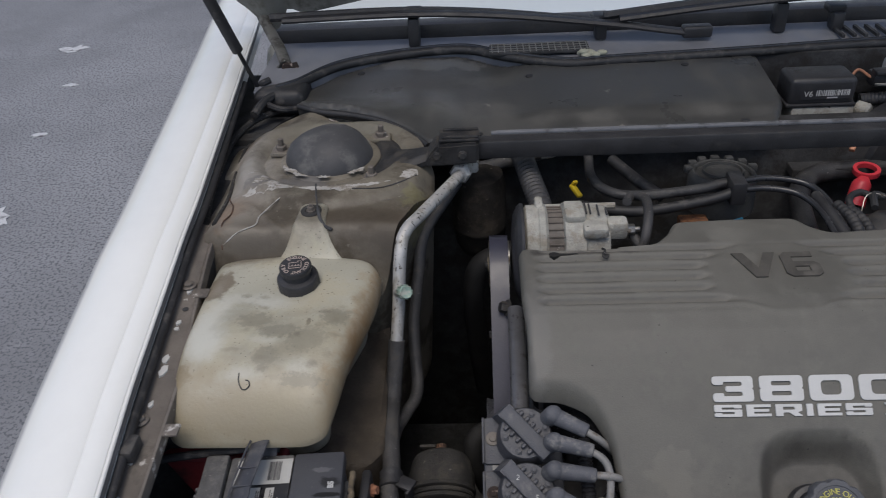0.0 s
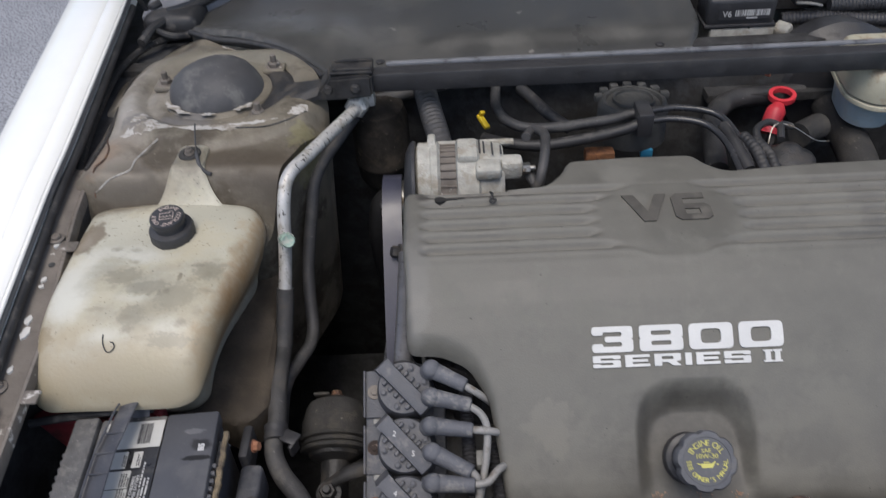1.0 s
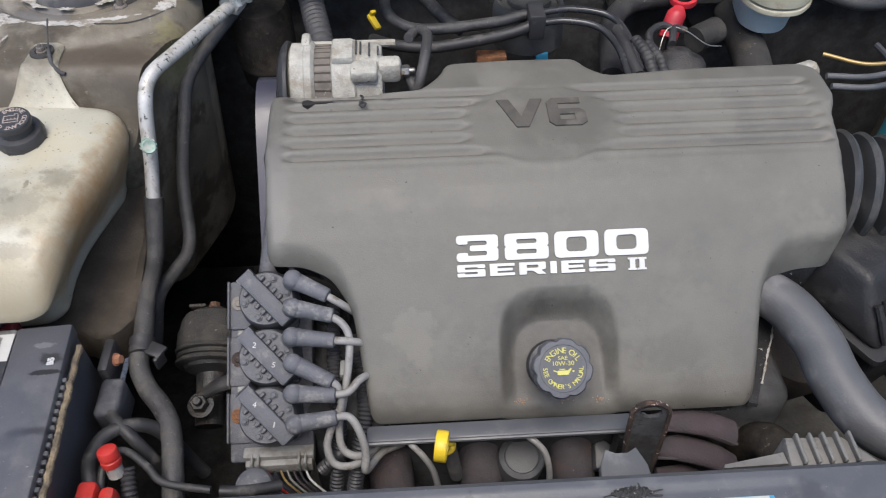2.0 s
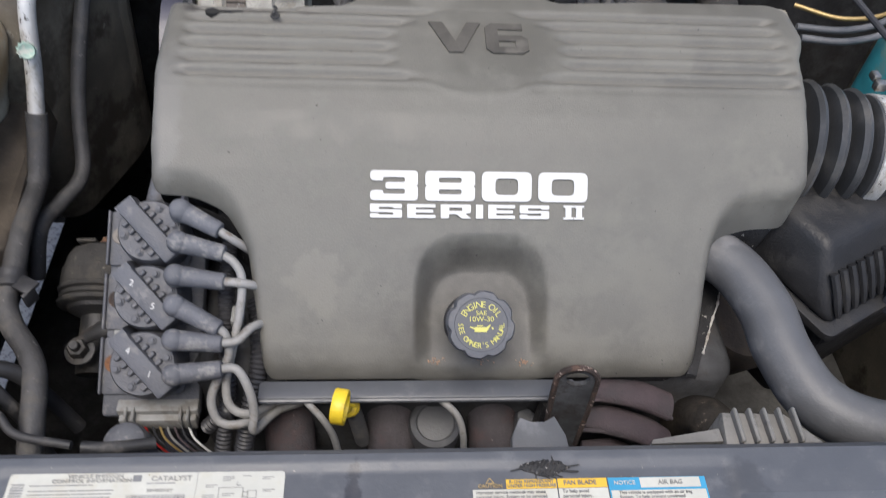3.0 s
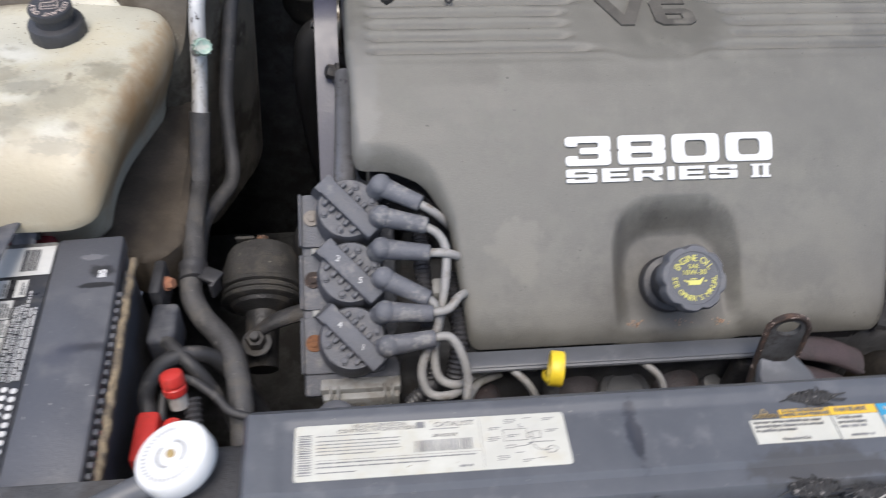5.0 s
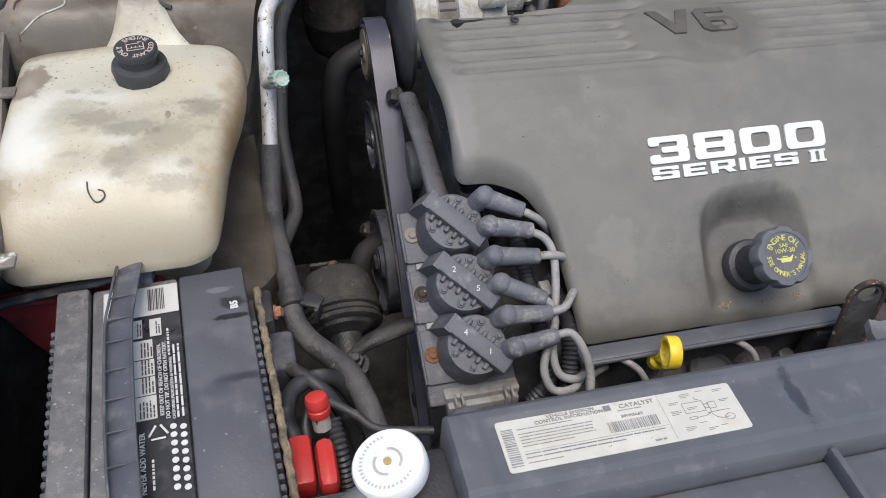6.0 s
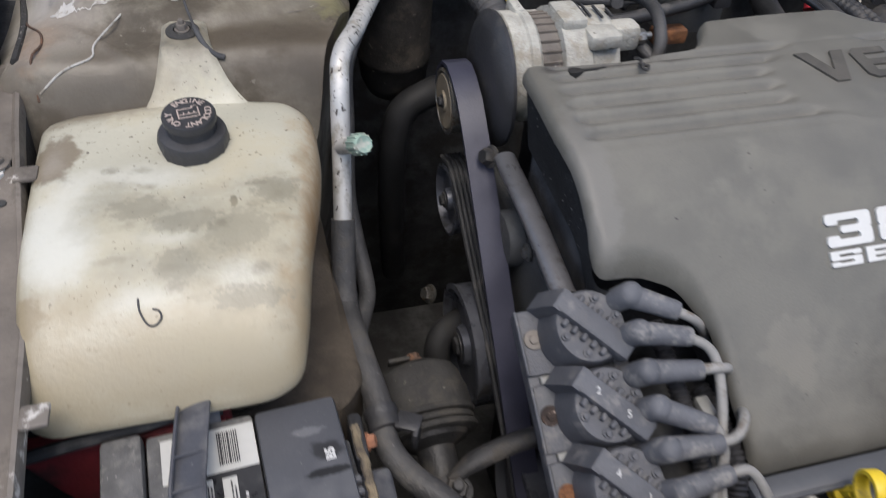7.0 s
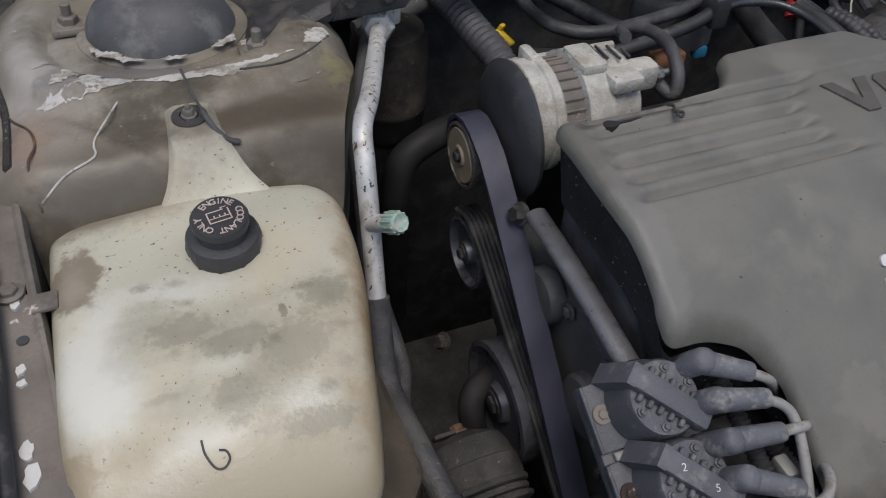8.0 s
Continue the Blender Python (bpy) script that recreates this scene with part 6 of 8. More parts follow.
for k, (y, z) in enumerate(run):
    a, b = run[max(0, k - 1)], run[min(n - 1, k + 1)]
    t = Vector((b[0] - a[0], b[1] - a[1])).normalized()
    ny, nz = -t.y, t.x
    vs.append([bm.verts.new((x, y + s * ny, z + s * nz)) for x, s in ((0.2125, 0), (0.2395, 0), (0.2395, -0.004), (0.2125, -0.004))])
for a, b in zip(vs, vs[1:]):
    for i in range(4):
        bm.faces.new((a[i], a[(i + 1) % 4], b[(i + 1) % 4], b[i]))
part("belt", bm, "belt", drive, "smooth dark rubber belt")
for k in range(5):
    bm = bmk()
    tube(bm, [(0.2165 + 0.0052 * k, y, z) for y, z in ((0.955, 0.712), (0.925, 0.7205), (0.895, 0.708), (0.834, 0.668), (0.748, 0.612), (0.66, 0.545), (0.58, 0.48))], 0.0026, 6, 4)
    part("belt_rib", bm, "rubber", drive, "ribbed inner side of the belt")
bm = bmk()
tube(bm, [(0.246, 0.838, 0.790), (0.246, 0.76, 0.784), (0.244, 0.660, 0.772)], 0.0112, 16, 4, flat=0.7)
tagged(part("brace_tube", bm, "tube_steel"), "dark steel brace tube beside the drive belt", "brace")
bolt((0.236, 0.848, 0.785), (-1, -0.2, 0.4), 0.0085, 0.012, "dark_metal", 1.4, name="brace_bolt", label="dull bolt at the end of the brace tube")
bpy.data.objects["brace_bolt"]["category"] = "bolt"

# alternator
alt = thing("alternator", "corroded pale aluminium alternator with black front disc", "alternator")
am = pose(0.262, 0.935, 0.835, 0, 90, 0)
bm = bmk()
lathe(bm, [(0.0, -0.017), (0.036, -0.0165), (0.056, -0.014), (0.067, -0.009), (0.072, -0.004), (0.071, 0.0), (0, 0.0)], pose(0.262, 0.932, 0.823, 0, 90, 0), 48)
part("front_disc", bm, "black_plastic", alt, "black rounded front disc")
bm = bmk()
lathe(bm, [(0.050, 0.0), (0.057, 0.004), (0.057, 0.020), (0.059, 0.022), (0.059, 0.030), (0.054, 0.034)], am, 40)
part("front_housing", bm, "alu_cast", alt)
bm = bmk()
lathe(bm, [(0.052, 0.033), (0.052, 0.056)], am, 40)
part("stator", bm, "rail", alt, "dull brown laminated stator ring")
for k in range(30):
    a = 2 * math.pi * k / 30
    bm = bmk()
    box(bm, (0.0525 * math.cos(a), 0.0525 * math.sin(a), 0.0445), (0.0025, 0.0025, 0.022), am, 0)
    part("stator_rib", bm, "rail", alt)
bm = bmk()
lathe(bm, [(0.053, 0.055), (0.059, 0.057), (0.059, 0.085), (0.055, 0.088), (0.053, 0.115), (0.049, 0.120), (0, 0.120)], am, 40)
part("rear_housing", bm, "alu_cast", alt)
for c, sz in (((0.333, 0.930, 0.890), (0.028, 0.046, 0.014)), ((0.285, 0.955, 0.888), (0.012, 0.030, 0.016)), ((0.360, 0.900, 0.880), (0.034, 0.030, 0.016))):
    bm = bmk()
    box(bm, c, sz, bevel=0.004)
    part("boss", bm, "alu_cast", alt)
for k, w in ((0, 0.030), (1, 0.026), (3, 0.028), (5, 0.018)):
    bm = bmk()
    box(bm, (0.350 + 0.0056 * k, 0.938 - 0.002 * k, 0.8915), (0.0024, w, 0.003), bevel=0.0006, seg=1)
    part("vent_slot", bm, "grime", alt)
for y, z in ((0.982, 0.868),):
    bm = bmk()
    tube(bm, [(0.276, y, z), (0.40, y, z)], 0.005, 8, 2)
    part("through_bolt", bm, "alu_cast", alt)
bm = bmk()
box(bm, (0.392, 0.915, 0.872), (0.030, 0.026, 0.028), bevel=0.006)
part("terminal_block", bm, "alu_cast", alt)
bolt((0.406, 0.915, 0.868), (1, -0.1, 0.1), 0.008, 0.012, "steel", 1.3, 0.006, parent=alt, name="terminal_nut")
bm = bmk()
tube(bm, [(0.412, 0.93, 0.862), (0.425, 0.90, 0.85), (0.432, 0.905, 0.868), (0.440, 0.94, 0.883), (0.443, 0.985, 0.878), (0.43, 1.01, 0.868), (0.418, 0.985, 0.872)], 0.007, 10, 6)
part("cable", bm, "hose_dirty", alt, "thick dark cable loop")

# ---------------------------------------------------------------- hoses and lines at the side of the engine
acp = thing("air_conditioning_line", "speckled bare aluminium pipe running into black hose", "pipe")
bm = bmk()
tube(bm, [(0.174, 1.098, 0.878), (0.168, 1.075, 0.876), (0.118, 0.945, 0.888), (0.095, 0.896, 0.886), (0.088, 0.868, 0.862), (0.083, 0.840, 0.80), (0.078, 0.815, 0.752)], 0.0090, 16, 8)
part("metal_pipe", bm, "alu", acp)
bm = bmk()
tube(bm, [(0.0785, 0.817, 0.756), (0.074, 0.793, 0.715), (0.071, 0.765, 0.690), (0.074, 0.70, 0.690), (0.079, 0.650, 0.684), (0.079, 0.612, 0.676), (0.092, 0.583, 0.670), (0.113, 0.557, 0.668), (0.127, 0.533, 0.668), (0.135, 0.505, 0.667), (0.140, 0.475, 0.664), (0.144, 0.44, 0.650), (0.146, 0.41, 0.61)], 0.0118, 14, 8)
part("hose", bm, "hose_dirty", acp, "dusty black hose")
bm = bmk()
lathe(bm, [(0.018, -0.014), (0.018, 0.010), (0.0145, 0.014)], axis((0.172, 1.088, 0.877), (-0.3, -1, 0.05)), 6)
box(bm, (0.184, 1.098, 0.884), (0.030, 0.020, 0.026), bevel=0.005)
part("fitting_nut", bm, "alu", acp)
bm = bmk()
tube(bm, [(0.084, 0.843, 0.822), (0.091, 0.828, 0.832), (0.097, 0.814, 0.842)], 0.008, 12, 3)
part("valve_stub", bm, "alu", acp)
bm = bmk()
lathe(bm, [(0.0086, -0.010), (0.0092, 0.0), (0.0090, 0.006), (0.0078, 0.0080), (0.0066, 0.0072), (0, 0.0070)], axis((0.0965, 0.815, 0.842), (0.42, -0.85, 0.55)), 20)
vcap = part("valve_cap", bm, "green", acp, "greenish corroded service valve cap")
for k in range(12):
    a = 2 * math.pi * k / 12
    bm = bmk()
    box(bm, (0.0092 * math.cos(a), 0.0092 * math.sin(a), -0.002), (0.0016, 0.0016, 0.015), axis((0.0965, 0.815, 0.842), (0.42, -0.85, 0.55)), 0)
    part("rib", bm, "green", vcap)
bm = bmk()
CM = axis((0.0800, 0.633, 0.682), (0.10, -1.0, -0.20))
lathe(bm, [(0.0125, -0.011), (0.0148, -0.010), (0.0152, -0.004), (0.0140, 0.0), (0.0152, 0.004), (0.0148, 0.010), (0.0125, 0.011)], CM, 24)
part("clamp", bm, "black_plastic", acp, "black plastic clamp")
bm = bmk()
box(bm, (0.100, 0.622, 0.688), (0.022, 0.018, 0.005), Matrix.Translation((0.1, 0.622, 0.688)) @ Matrix.Rotation(radians(-28), 4, "Z") @ Matrix.Translation((-0.1, -0.622, -0.688)), 0.0018)
box(bm, (0.1085, 0.616, 0.680), (0.005, 0.016, 0.020), Matrix.Translation((0.1, 0.622, 0.688)) @ Matrix.Rotation(radians(-28), 4, "Z") @ Matrix.Translation((-0.1, -0.622, -0.688)), 0.0018)
part("clamp_tongue", bm, "black_plastic", acp, "bent tongue of the clamp")
bm = bmk()
lathe(bm, [(0.0118, -0.012), (0.0128, -0.008), (0.0122, -0.004), (0.0132, 0.0), (0.0122, 0.004), (0.0128, 0.008), (0.0118, 0.012)], axis((0.0708, 0.775, 0.693), (0.0, -1.0, -0.25)), 20)
part("hose_fold", bm, "hose_dirty", acp, "creased fold in the hose")
l2 = thing("heater_line", "dull dark pipe behind the bare aluminium one", "pipe")
bm = bmk()
tube(bm, [(0.185, 1.16, 0.85), (0.150, 1.07, 0.845), (0.113, 0.99, 0.822), (0.1035, 0.940, 0.780), (0.0955, 0.897, 0.723), (0.0968, 0.864, 0.692), (0.1005, 0.832, 0.663), (0.0985, 0.805, 0.655), (0.087, 0.774, 0.655), (0.072, 0.735, 0.650), (0.062, 0.70, 0.60)], 0.0092, 14, 8)
part("pipe", bm, "hose_dirty", l2)
acc = thing("accumulator", "dusty grey round accumulator can in the shade", "canister")
bm = bmk()
lathe(bm, [(0.0, -0.172), (0.018, -0.170), (0.034, -0.160), (0.043, -0.140), (0.046, -0.112), (0.0475, -0.110), (0.0475, -0.104), (0.046, -0.102), (0.046, -0.03), (0.040, -0.008), (0.02, 0.0), (0, 0.0)], pose(0.198, 1.128, 0.858, 4), 28)
part("can", bm, "can_dark", acc)
bm = bmk()
tube(bm, [(0.16, 1.14, 0.845), (0.21, 1.15, 0.85), (0.26, 1.17, 0.852), (0.31, 1.185, 0.855), (0.325, 1.18, 0.86)], 0.011, 12, 5)
part("pipe", bm, "hose_dirty", acc)
bm = bmk()
tube(bm, [(0.305, 1.165, 0.862), (0.325, 1.165, 0.865), (0.333, 1.178, 0.868), (0.328, 1.19, 0.872)], 0.0075, 10, 5)
part("pipe_end", bm, "alu", acc, "bright bent pipe end")
hs = thing("corrugated_hose", "dark corrugated hose rising behind the alternator", "hose")
bm = bmk()
corrugated(bm, [(0.262, 1.22, 0.865), (0.272, 1.15, 0.868), (0.283, 1.09, 0.855), (0.296, 1.03, 0.835), (0.302, 0.99, 0.79)], 0.0185, 0.008, 16, 0.12)
part("conduit", bm, "hose_dirty", hs)
em = thing("engine_mount", "grimy dark rubber engine mount with a domed cap", "engine mount")
EM = axis((0.136, 0.742, 0.610), (-0.02, 0.92, 0.32)) @ Matrix.Scale(1.14, 4)
bm = bmk()
lathe(bm, [(0.0, 0.0), (0.012, 0.0), (0.018, -0.002), (0.026, -0.0055), (0.0285, -0.008), (0.0330, -0.0095), (0.0365, -0.016), (0.0385, -0.026), (0.0390, -0.030), (0.0405, -0.031), (0.0410, -0.046), (0.0400, -0.050)], EM, 40)
part("cap", bm, "mount", em, "dusty domed cap")
for z0, r in ((-0.049, 0.0425), (-0.056, 0.0405), (-0.063, 0.0420)):
    bm = bmk()
    lathe(bm, [(r - 0.004, z0), (r - 0.001, z0 - 0.001), (r, z0 - 0.003), (r - 0.001, z0 - 0.0055), (r - 0.005, z0 - 0.007)], EM, 36)
    part("rubber_ring", bm, "mount", em, "layered rubber ring")
bm = bmk()
lathe(bm, [(0.034, -0.066), (0.030, -0.074), (0.017, -0.080), (0.016, -0.14)], EM, 20)
part("stem", bm, "dark_metal", em)
bm = bmk()
lathe(bm, [(0.010, -0.002), (0.0095, 0.003), (0.006, 0.004), (0.006, 0.009), (0, 0.0105)], EM, 6)
part("top_nut", bm, "rust_dark", em, "rusty top nut")
bm = bmk()
box(bm, (0.016, 0.012, 0.001), (0.020, 0.012, 0.004), EM, 0.0015)
part("tab", bm, "mount", em, "small bent tab beside the nut")
bm = bmk()
tube(bm, [(0.136, 0.603, 0.610), (0.160, 0.610, 0.622), (0.195, 0.614, 0.632), (0.235, 0.615, 0.638)], 0.0105, 12, 4, flat=0.7, rfun=lambda l: 0.55 + 0.45 * min(1.0, l / 0.03))
part("arm", bm, "dark_metal", em, "short forged arm")
bolt((0.139, 0.594, 0.606), (0, -0.3, 1), 0.011, 0.014, "dark_metal", 1.5, 0.008, parent=em, name="stud_nut")
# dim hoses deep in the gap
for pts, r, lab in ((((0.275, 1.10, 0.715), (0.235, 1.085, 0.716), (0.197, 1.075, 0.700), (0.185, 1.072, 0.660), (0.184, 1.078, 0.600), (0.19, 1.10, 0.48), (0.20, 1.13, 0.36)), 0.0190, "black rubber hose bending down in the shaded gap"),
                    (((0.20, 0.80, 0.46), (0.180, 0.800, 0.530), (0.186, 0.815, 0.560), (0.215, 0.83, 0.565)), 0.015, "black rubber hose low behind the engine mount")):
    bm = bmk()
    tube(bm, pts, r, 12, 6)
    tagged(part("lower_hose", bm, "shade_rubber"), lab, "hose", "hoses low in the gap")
bolt((0.219, 0.977, 0.456), (-1, -0.2, 0.5), 0.010, 0.012, "steel", 1.4, name="tensioner_bolt", label="dull bolt deep behind the drive belt")
bpy.data.objects["tensioner_bolt"]["category"] = "bolt"
# ---------------------------------------------------------------- battery terminal corner
trm = thing("battery_cable", "red capped positive battery terminal with cables", "battery cable")
bm = bmk()
lathe(bm, [(0.0100, -0.011), (0.0106, -0.009), (0.0106, -0.004), (0.0098, -0.003), (0.0098, -0.001), (0.0106, 0.0), (0.0106, 0.006), (0.0096, 0.009), (0.0060, 0.0105), (0, 0.011)], axis((0.088, 0.471, 0.714), (-0.1, 0.35, 1)), 24)
part("cap", bm, "red", trm, "bright red rubber cap")
bm = bmk()
lathe(bm, [(0.0085, -0.026), (0.0085, -0.008)], axis((0.088, 0.471, 0.714), (-0.1, 0.35, 1)), 16)
part("stud", bm, "alu", trm)
bm = bmk()
box(bm, (0.068, 0.425, 0.690), (0.020, 0.05, 0.03), pose(0, 0, 0), 0.005)
box(bm, (0.089, 0.420, 0.690), (0.018, 0.05, 0.028), pose(0, 0, 0), 0.008)
part("cover", bm, "red", trm, "red plastic terminal cover")
for pts, r, mt in (
                   (((0.066, 0.538, 0.690), (0.080, 0.522, 0.692), (0.096, 0.507, 0.686), (0.110, 0.498, 0.662), (0.122, 0.490, 0.630), (0.130, 0.48, 0.58)), 0.0070, "rubber"),
                   (((0.150, 0.515, 0.58), (0.132, 0.522, 0.630), (0.112, 0.526, 0.672), (0.090, 0.521, 0.688), (0.068, 0.507, 0.692), (0.059, 0.480, 0.692), (0.064, 0.455, 0.688), (0.066, 0.43, 0.66)), 0.0082, "rubber"),
                   (((0.075, 0.450, 0.685), (0.076, 0.470, 0.694), (0.086, 0.484, 0.698), (0.100, 0.484, 0.696), (0.122, 0.468, 0.692), (0.141, 0.451, 0.688), (0.19, 0.442, 0.684)), 0.0042, "rubber"),
                   (((0.20, 0.44, 0.684), (0.225, 0.44, 0.682), (0.26, 0.45, 0.67)), 0.006, "rubber")):
    bm = bmk()
    tube(bm, pts, r, 10, 6)
    part("cable", bm, mt, trm)
bm = bmk()
corrugated(bm, [(0.100, 0.47, 0.690), (0.104, 0.44, 0.67), (0.108, 0.41, 0.62)], 0.0085, 0.005)
part("conduit", bm, "black_plastic", trm)
blk = thing("fuse_bracket", "dark plastic bracket beside the battery", "bracket")
bm = bmk()
box(bm, (0.062, 0.556, 0.672), (0.026, 0.050, 0.050), pose(0, 0, 0), 0.006, 3)
part("body", bm, "grey_plastic", blk)
bm = bmk()
box(bm, (0.053, 0.603, 0.690), (0.012, 0.046, 0.044), pose(0, 0, 0), 0.004)
part("lug", bm, "black_plastic", blk)
bolt((0.060, 0.604, 0.698), (1, -0.2, 0.3), 0.006, 0.008, "copper", 1.3, parent=blk)
redp = thing("red_panel", "dull red plastic panel behind the battery", "panel")
bm = bmk()
plate(bm, rounded([(-0.198, 0.748), (-0.040, 0.748), (-0.045, 0.650), (-0.160, 0.655), (-0.176, 0.690)], 0.008), -0.006, 0.006, Matrix.Translation((0, 0.624, 0)) @ Matrix.Rotation(radians(90), 4, "X"), bevel=0.003)
part("shell", bm, "maroon_red", redp)
bm = bmk()
tube(bm, [(-0.190, 0.617, 0.744), (-0.12, 0.617, 0.744), (-0.045, 0.617, 0.744)], 0.0035, 8, 3)
part("rim", bm, "maroon_red", redp, "rounded upper rim")
bm = bmk()
tube(bm, [(-0.188, 0.604, 0.758), (-0.15, 0.607, 0.762), (-0.10, 0.609, 0.767), (-0.077, 0.6115, 0.768), (-0.045, 0.614, 0.764)], 0.005, 8, 4)
tagged(part("vent_hose", bm, "rubber"), "thin black hose along the battery edge", "hose")
rad = thing("radiator", "black radiator end tank with a round white filler cap", "radiator")
rm = axis((0.1275, 0.3385, 0.815), (-0.28, 0.02, 1)) @ Matrix.Rotation(radians(35), 4, "Z") @ Matrix.Scale(0.95, 4)
bm = bmk()
lathe(bm, [(0.027, -0.012), (0.0285, -0.010), (0.0285, 0.002), (0.027, 0.0045), (0.024, 0.0048), (0.0, 0.0040)], rm, 44)
rc = part("filler_cap", bm, "white_plastic", rad, "round white plastic cap with moulded ring")
bm = bmk()
lathe(bm, [(0.003, 0.004), (0.003, 0.0062), (0, 0.0064)], rm, 14)
part("pin", bm, "brass", rc, "small brass pin")
for a0, a1 in ((20, 140), (200, 320)):
    bm = bmk()
    tube(bm, [tuple(rm @ Vector((0.0105 * math.cos(radians(a)), 0.0105 * math.sin(radians(a)), 0.0045))) for a in np.linspace(a0, a1, 7)], 0.001, 6, 3)
    part("moulded_arc", bm, "grey_ink", rc)
bm = bmk()
rnd = random.Random(3)
for k in range(26):
    a = radians(150 + k * 9)
    quad(bm, 0.0195, -0.0007, 0.0195 + rnd.uniform(0.0018, 0.003), 0.0007, rm @ Matrix.Rotation(a, 4, "Z"), 0.0052)
part("print", bm, "grey_ink", rc, "faint unreadable print")
bm = bmk()
lathe(bm, [(0.02, -0.10), (0.02, -0.010)], rm, 24)
part("neck", bm, "black_plastic", rad)
bm = bmk()
tube(bm, [(0.02, 0.275, 0.80), (0.06, 0.300, 0.802), (0.10, 0.322, 0.802), (0.13, 0.335, 0.80)], 0.009, 12, 5)
tagged(part("overflow_hose", bm, "hose"), "dark grey hose at the filler cap", "hose")
bm = bmk()
box(bm, (0.155, 0.31, 0.775), (0.05, 0.10, 0.04), bevel=0.01, seg=3)
part("end_tank", bm, "black_plastic", rad)

# ---------------------------------------------------------------- radiator support
sup = thing("radiator_support", "long dark blue-grey radiator support panel", "radiator support")
SUP = rounded([(0.172, 0.372), (0.174, 0.286), (1.30, 0.286), (1.30, 0.372)], 0.008)


def sup_h(x, y, d):
    z = 0.818 + 0.0 * x - soft_edge(d, 0.006)
    rec = sstep(0.196, 0.203, x) * sstep(0.738, 0.731, x) * sstep(0.3590, 0.3535, y)
    z = z - 0.0022 * rec
    z = z - 0.004 * sstep(0.3065, 0.3015, y) - 0.006 * sstep(0.735, 0.742, x) * sstep(0.330, 0.324, y)
    z = z + 0.0022 * np.exp(-(((x - 0.592) / 0.018) ** 2 + ((y - 0.352) / 0.006) ** 2))
    return z - 0.002 * np.exp(-(((x - 0.451) / 0.006) ** 2 + ((y - 0.328) / 0.02) ** 2))


part("top_panel", field(SUP, sup_h, 0.004, wall=0.05), "support", sup)
bm = bmk()
plate(bm, rounded([(0.20, 0.285), (0.20, 0.20), (1.28, 0.20), (1.28, 0.285)], 0.01), 0.775, 0.797, bevel=0.004)
part("front_shelf", bm, "support", sup)
bm = bmk()
box(bm, (0.455, 0.250, 0.803), (0.006, 0.075, 0.016), bevel=0.002)
part("rib", bm, "support", sup)
bm = bmk()
box(bm, (0.715, 0.250, 0.803), (0.006, 0.075, 0.016), bevel=0.002)
part("rib", bm, "support", sup)
bm = bmk()
plate(bm, [(0.573, 0.372), (0.575, 0.392), (0.583, 0.408), (0.592, 0.404), (0.603, 0.404), (0.612, 0.409), (0.619, 0.392), (0.621, 0.372)], 0.783, 0.793, bevel=0.002)
part("tab", bm, "hose", sup, "small grey notched tab")
# grimy broken patches
for c, s, seed in (((0.592, 0.3525), 0.018, 2), ((0.565, 0.2845), 0.020, 5), ((0.604, 0.279), 0.014, 6)):
    rnd = random.Random(seed)
    ring = rounded([(c[0] + s * rnd.uniform(0.8, 1.12) * math.cos(a), c[1] + 0.36 * s * rnd.uniform(0.8, 1.12) * math.sin(a)) for a in (2 * math.pi * k / 16 for k in range(16))], 0.001)
    z0 = float(sup_h(np.array(c[0]), np.array(c[1]), np.array(0.02)))
    part("tar_patch", field(ring, lambda x, y, d: z0 + 0.0006 + 0.5 * np.clip(d, 0, 0.005) + 0.0009 * np.sin(x * 1900 + seed) * np.sin(y * 2300) + 0.0006 * np.sin(x * 4100 + y * 900), 0.0011, wall=0.002), "tar", sup, "crusty black patch of old tar")
    for k in range(9):
        a = rnd.uniform(0, 2 * math.pi)
        p0, p1 = (c[0] + 0.9 * s * math.cos(a), c[1] + 0.32 * s * math.sin(a)), (c[0] + 1.5 * s * math.cos(a + 0.2), c[1] + 0.5 * s * math.sin(a + 0.2))
        bm = bmk()
        tube(bm, [(*p0, z0 + 0.0012), (*p1, z0 + 0.0002)], 0.0006, 5, 2)
        part("tar_thread", bm, "tar", sup)
bm = bmk()
box(bm, (0.625, 0.268, 0.798), (0.07, 0.035, 0.012), bevel=0.004)
part("latch_slot", bm, "grime", sup, "dark latch opening")
bm = bmk()
tube(bm, [(0.608, 0.276, 0.806), (0.625, 0.281, 0.809), (0.640, 0.277, 0.806)], 0.0035, 8, 5)
part("latch_wire", bm, "steel", sup)


def on_sup(x, y, z=0.0):
    return Matrix.Translation((x, y, 0.8158 + 0.0006 + z))


# emission label
lb = thing("emission_label", "yellowed white emission label with black print", "label")
bm = bmk()
plate(bm, rounded([(0.209, 0.355), (0.209, 0.3125), (0.401, 0.3125), (0.401, 0.354)], 0.003), 0.8148, 0.8164, bevel=0)
part("sheet", bm, "paper", lb)
pm = Matrix.Translation((0, 0, 0.8166))
for txt, size, x, y, w in (("VEHICLE EMISSION", 0.0040, 0.268, 0.3522, 1.15), ("CONTROL INFORMATION", 0.0040, 0.266, 0.3488, 1.15), ("CATALYST", 0.0052, 0.3210, 0.3497, 1.15), ("38V8GKEY", 0.0032, 0.314, 0.3410, 1.25)):
    part("heading", letters(txt, size, pm @ Matrix.Translation((x, y, 0)), wide=w), "faded_ink", lb, "black printed heading")
bm = bmk()
quad(bm, 0.2940, 0.3478, 0.3000, 0.3528, pm)
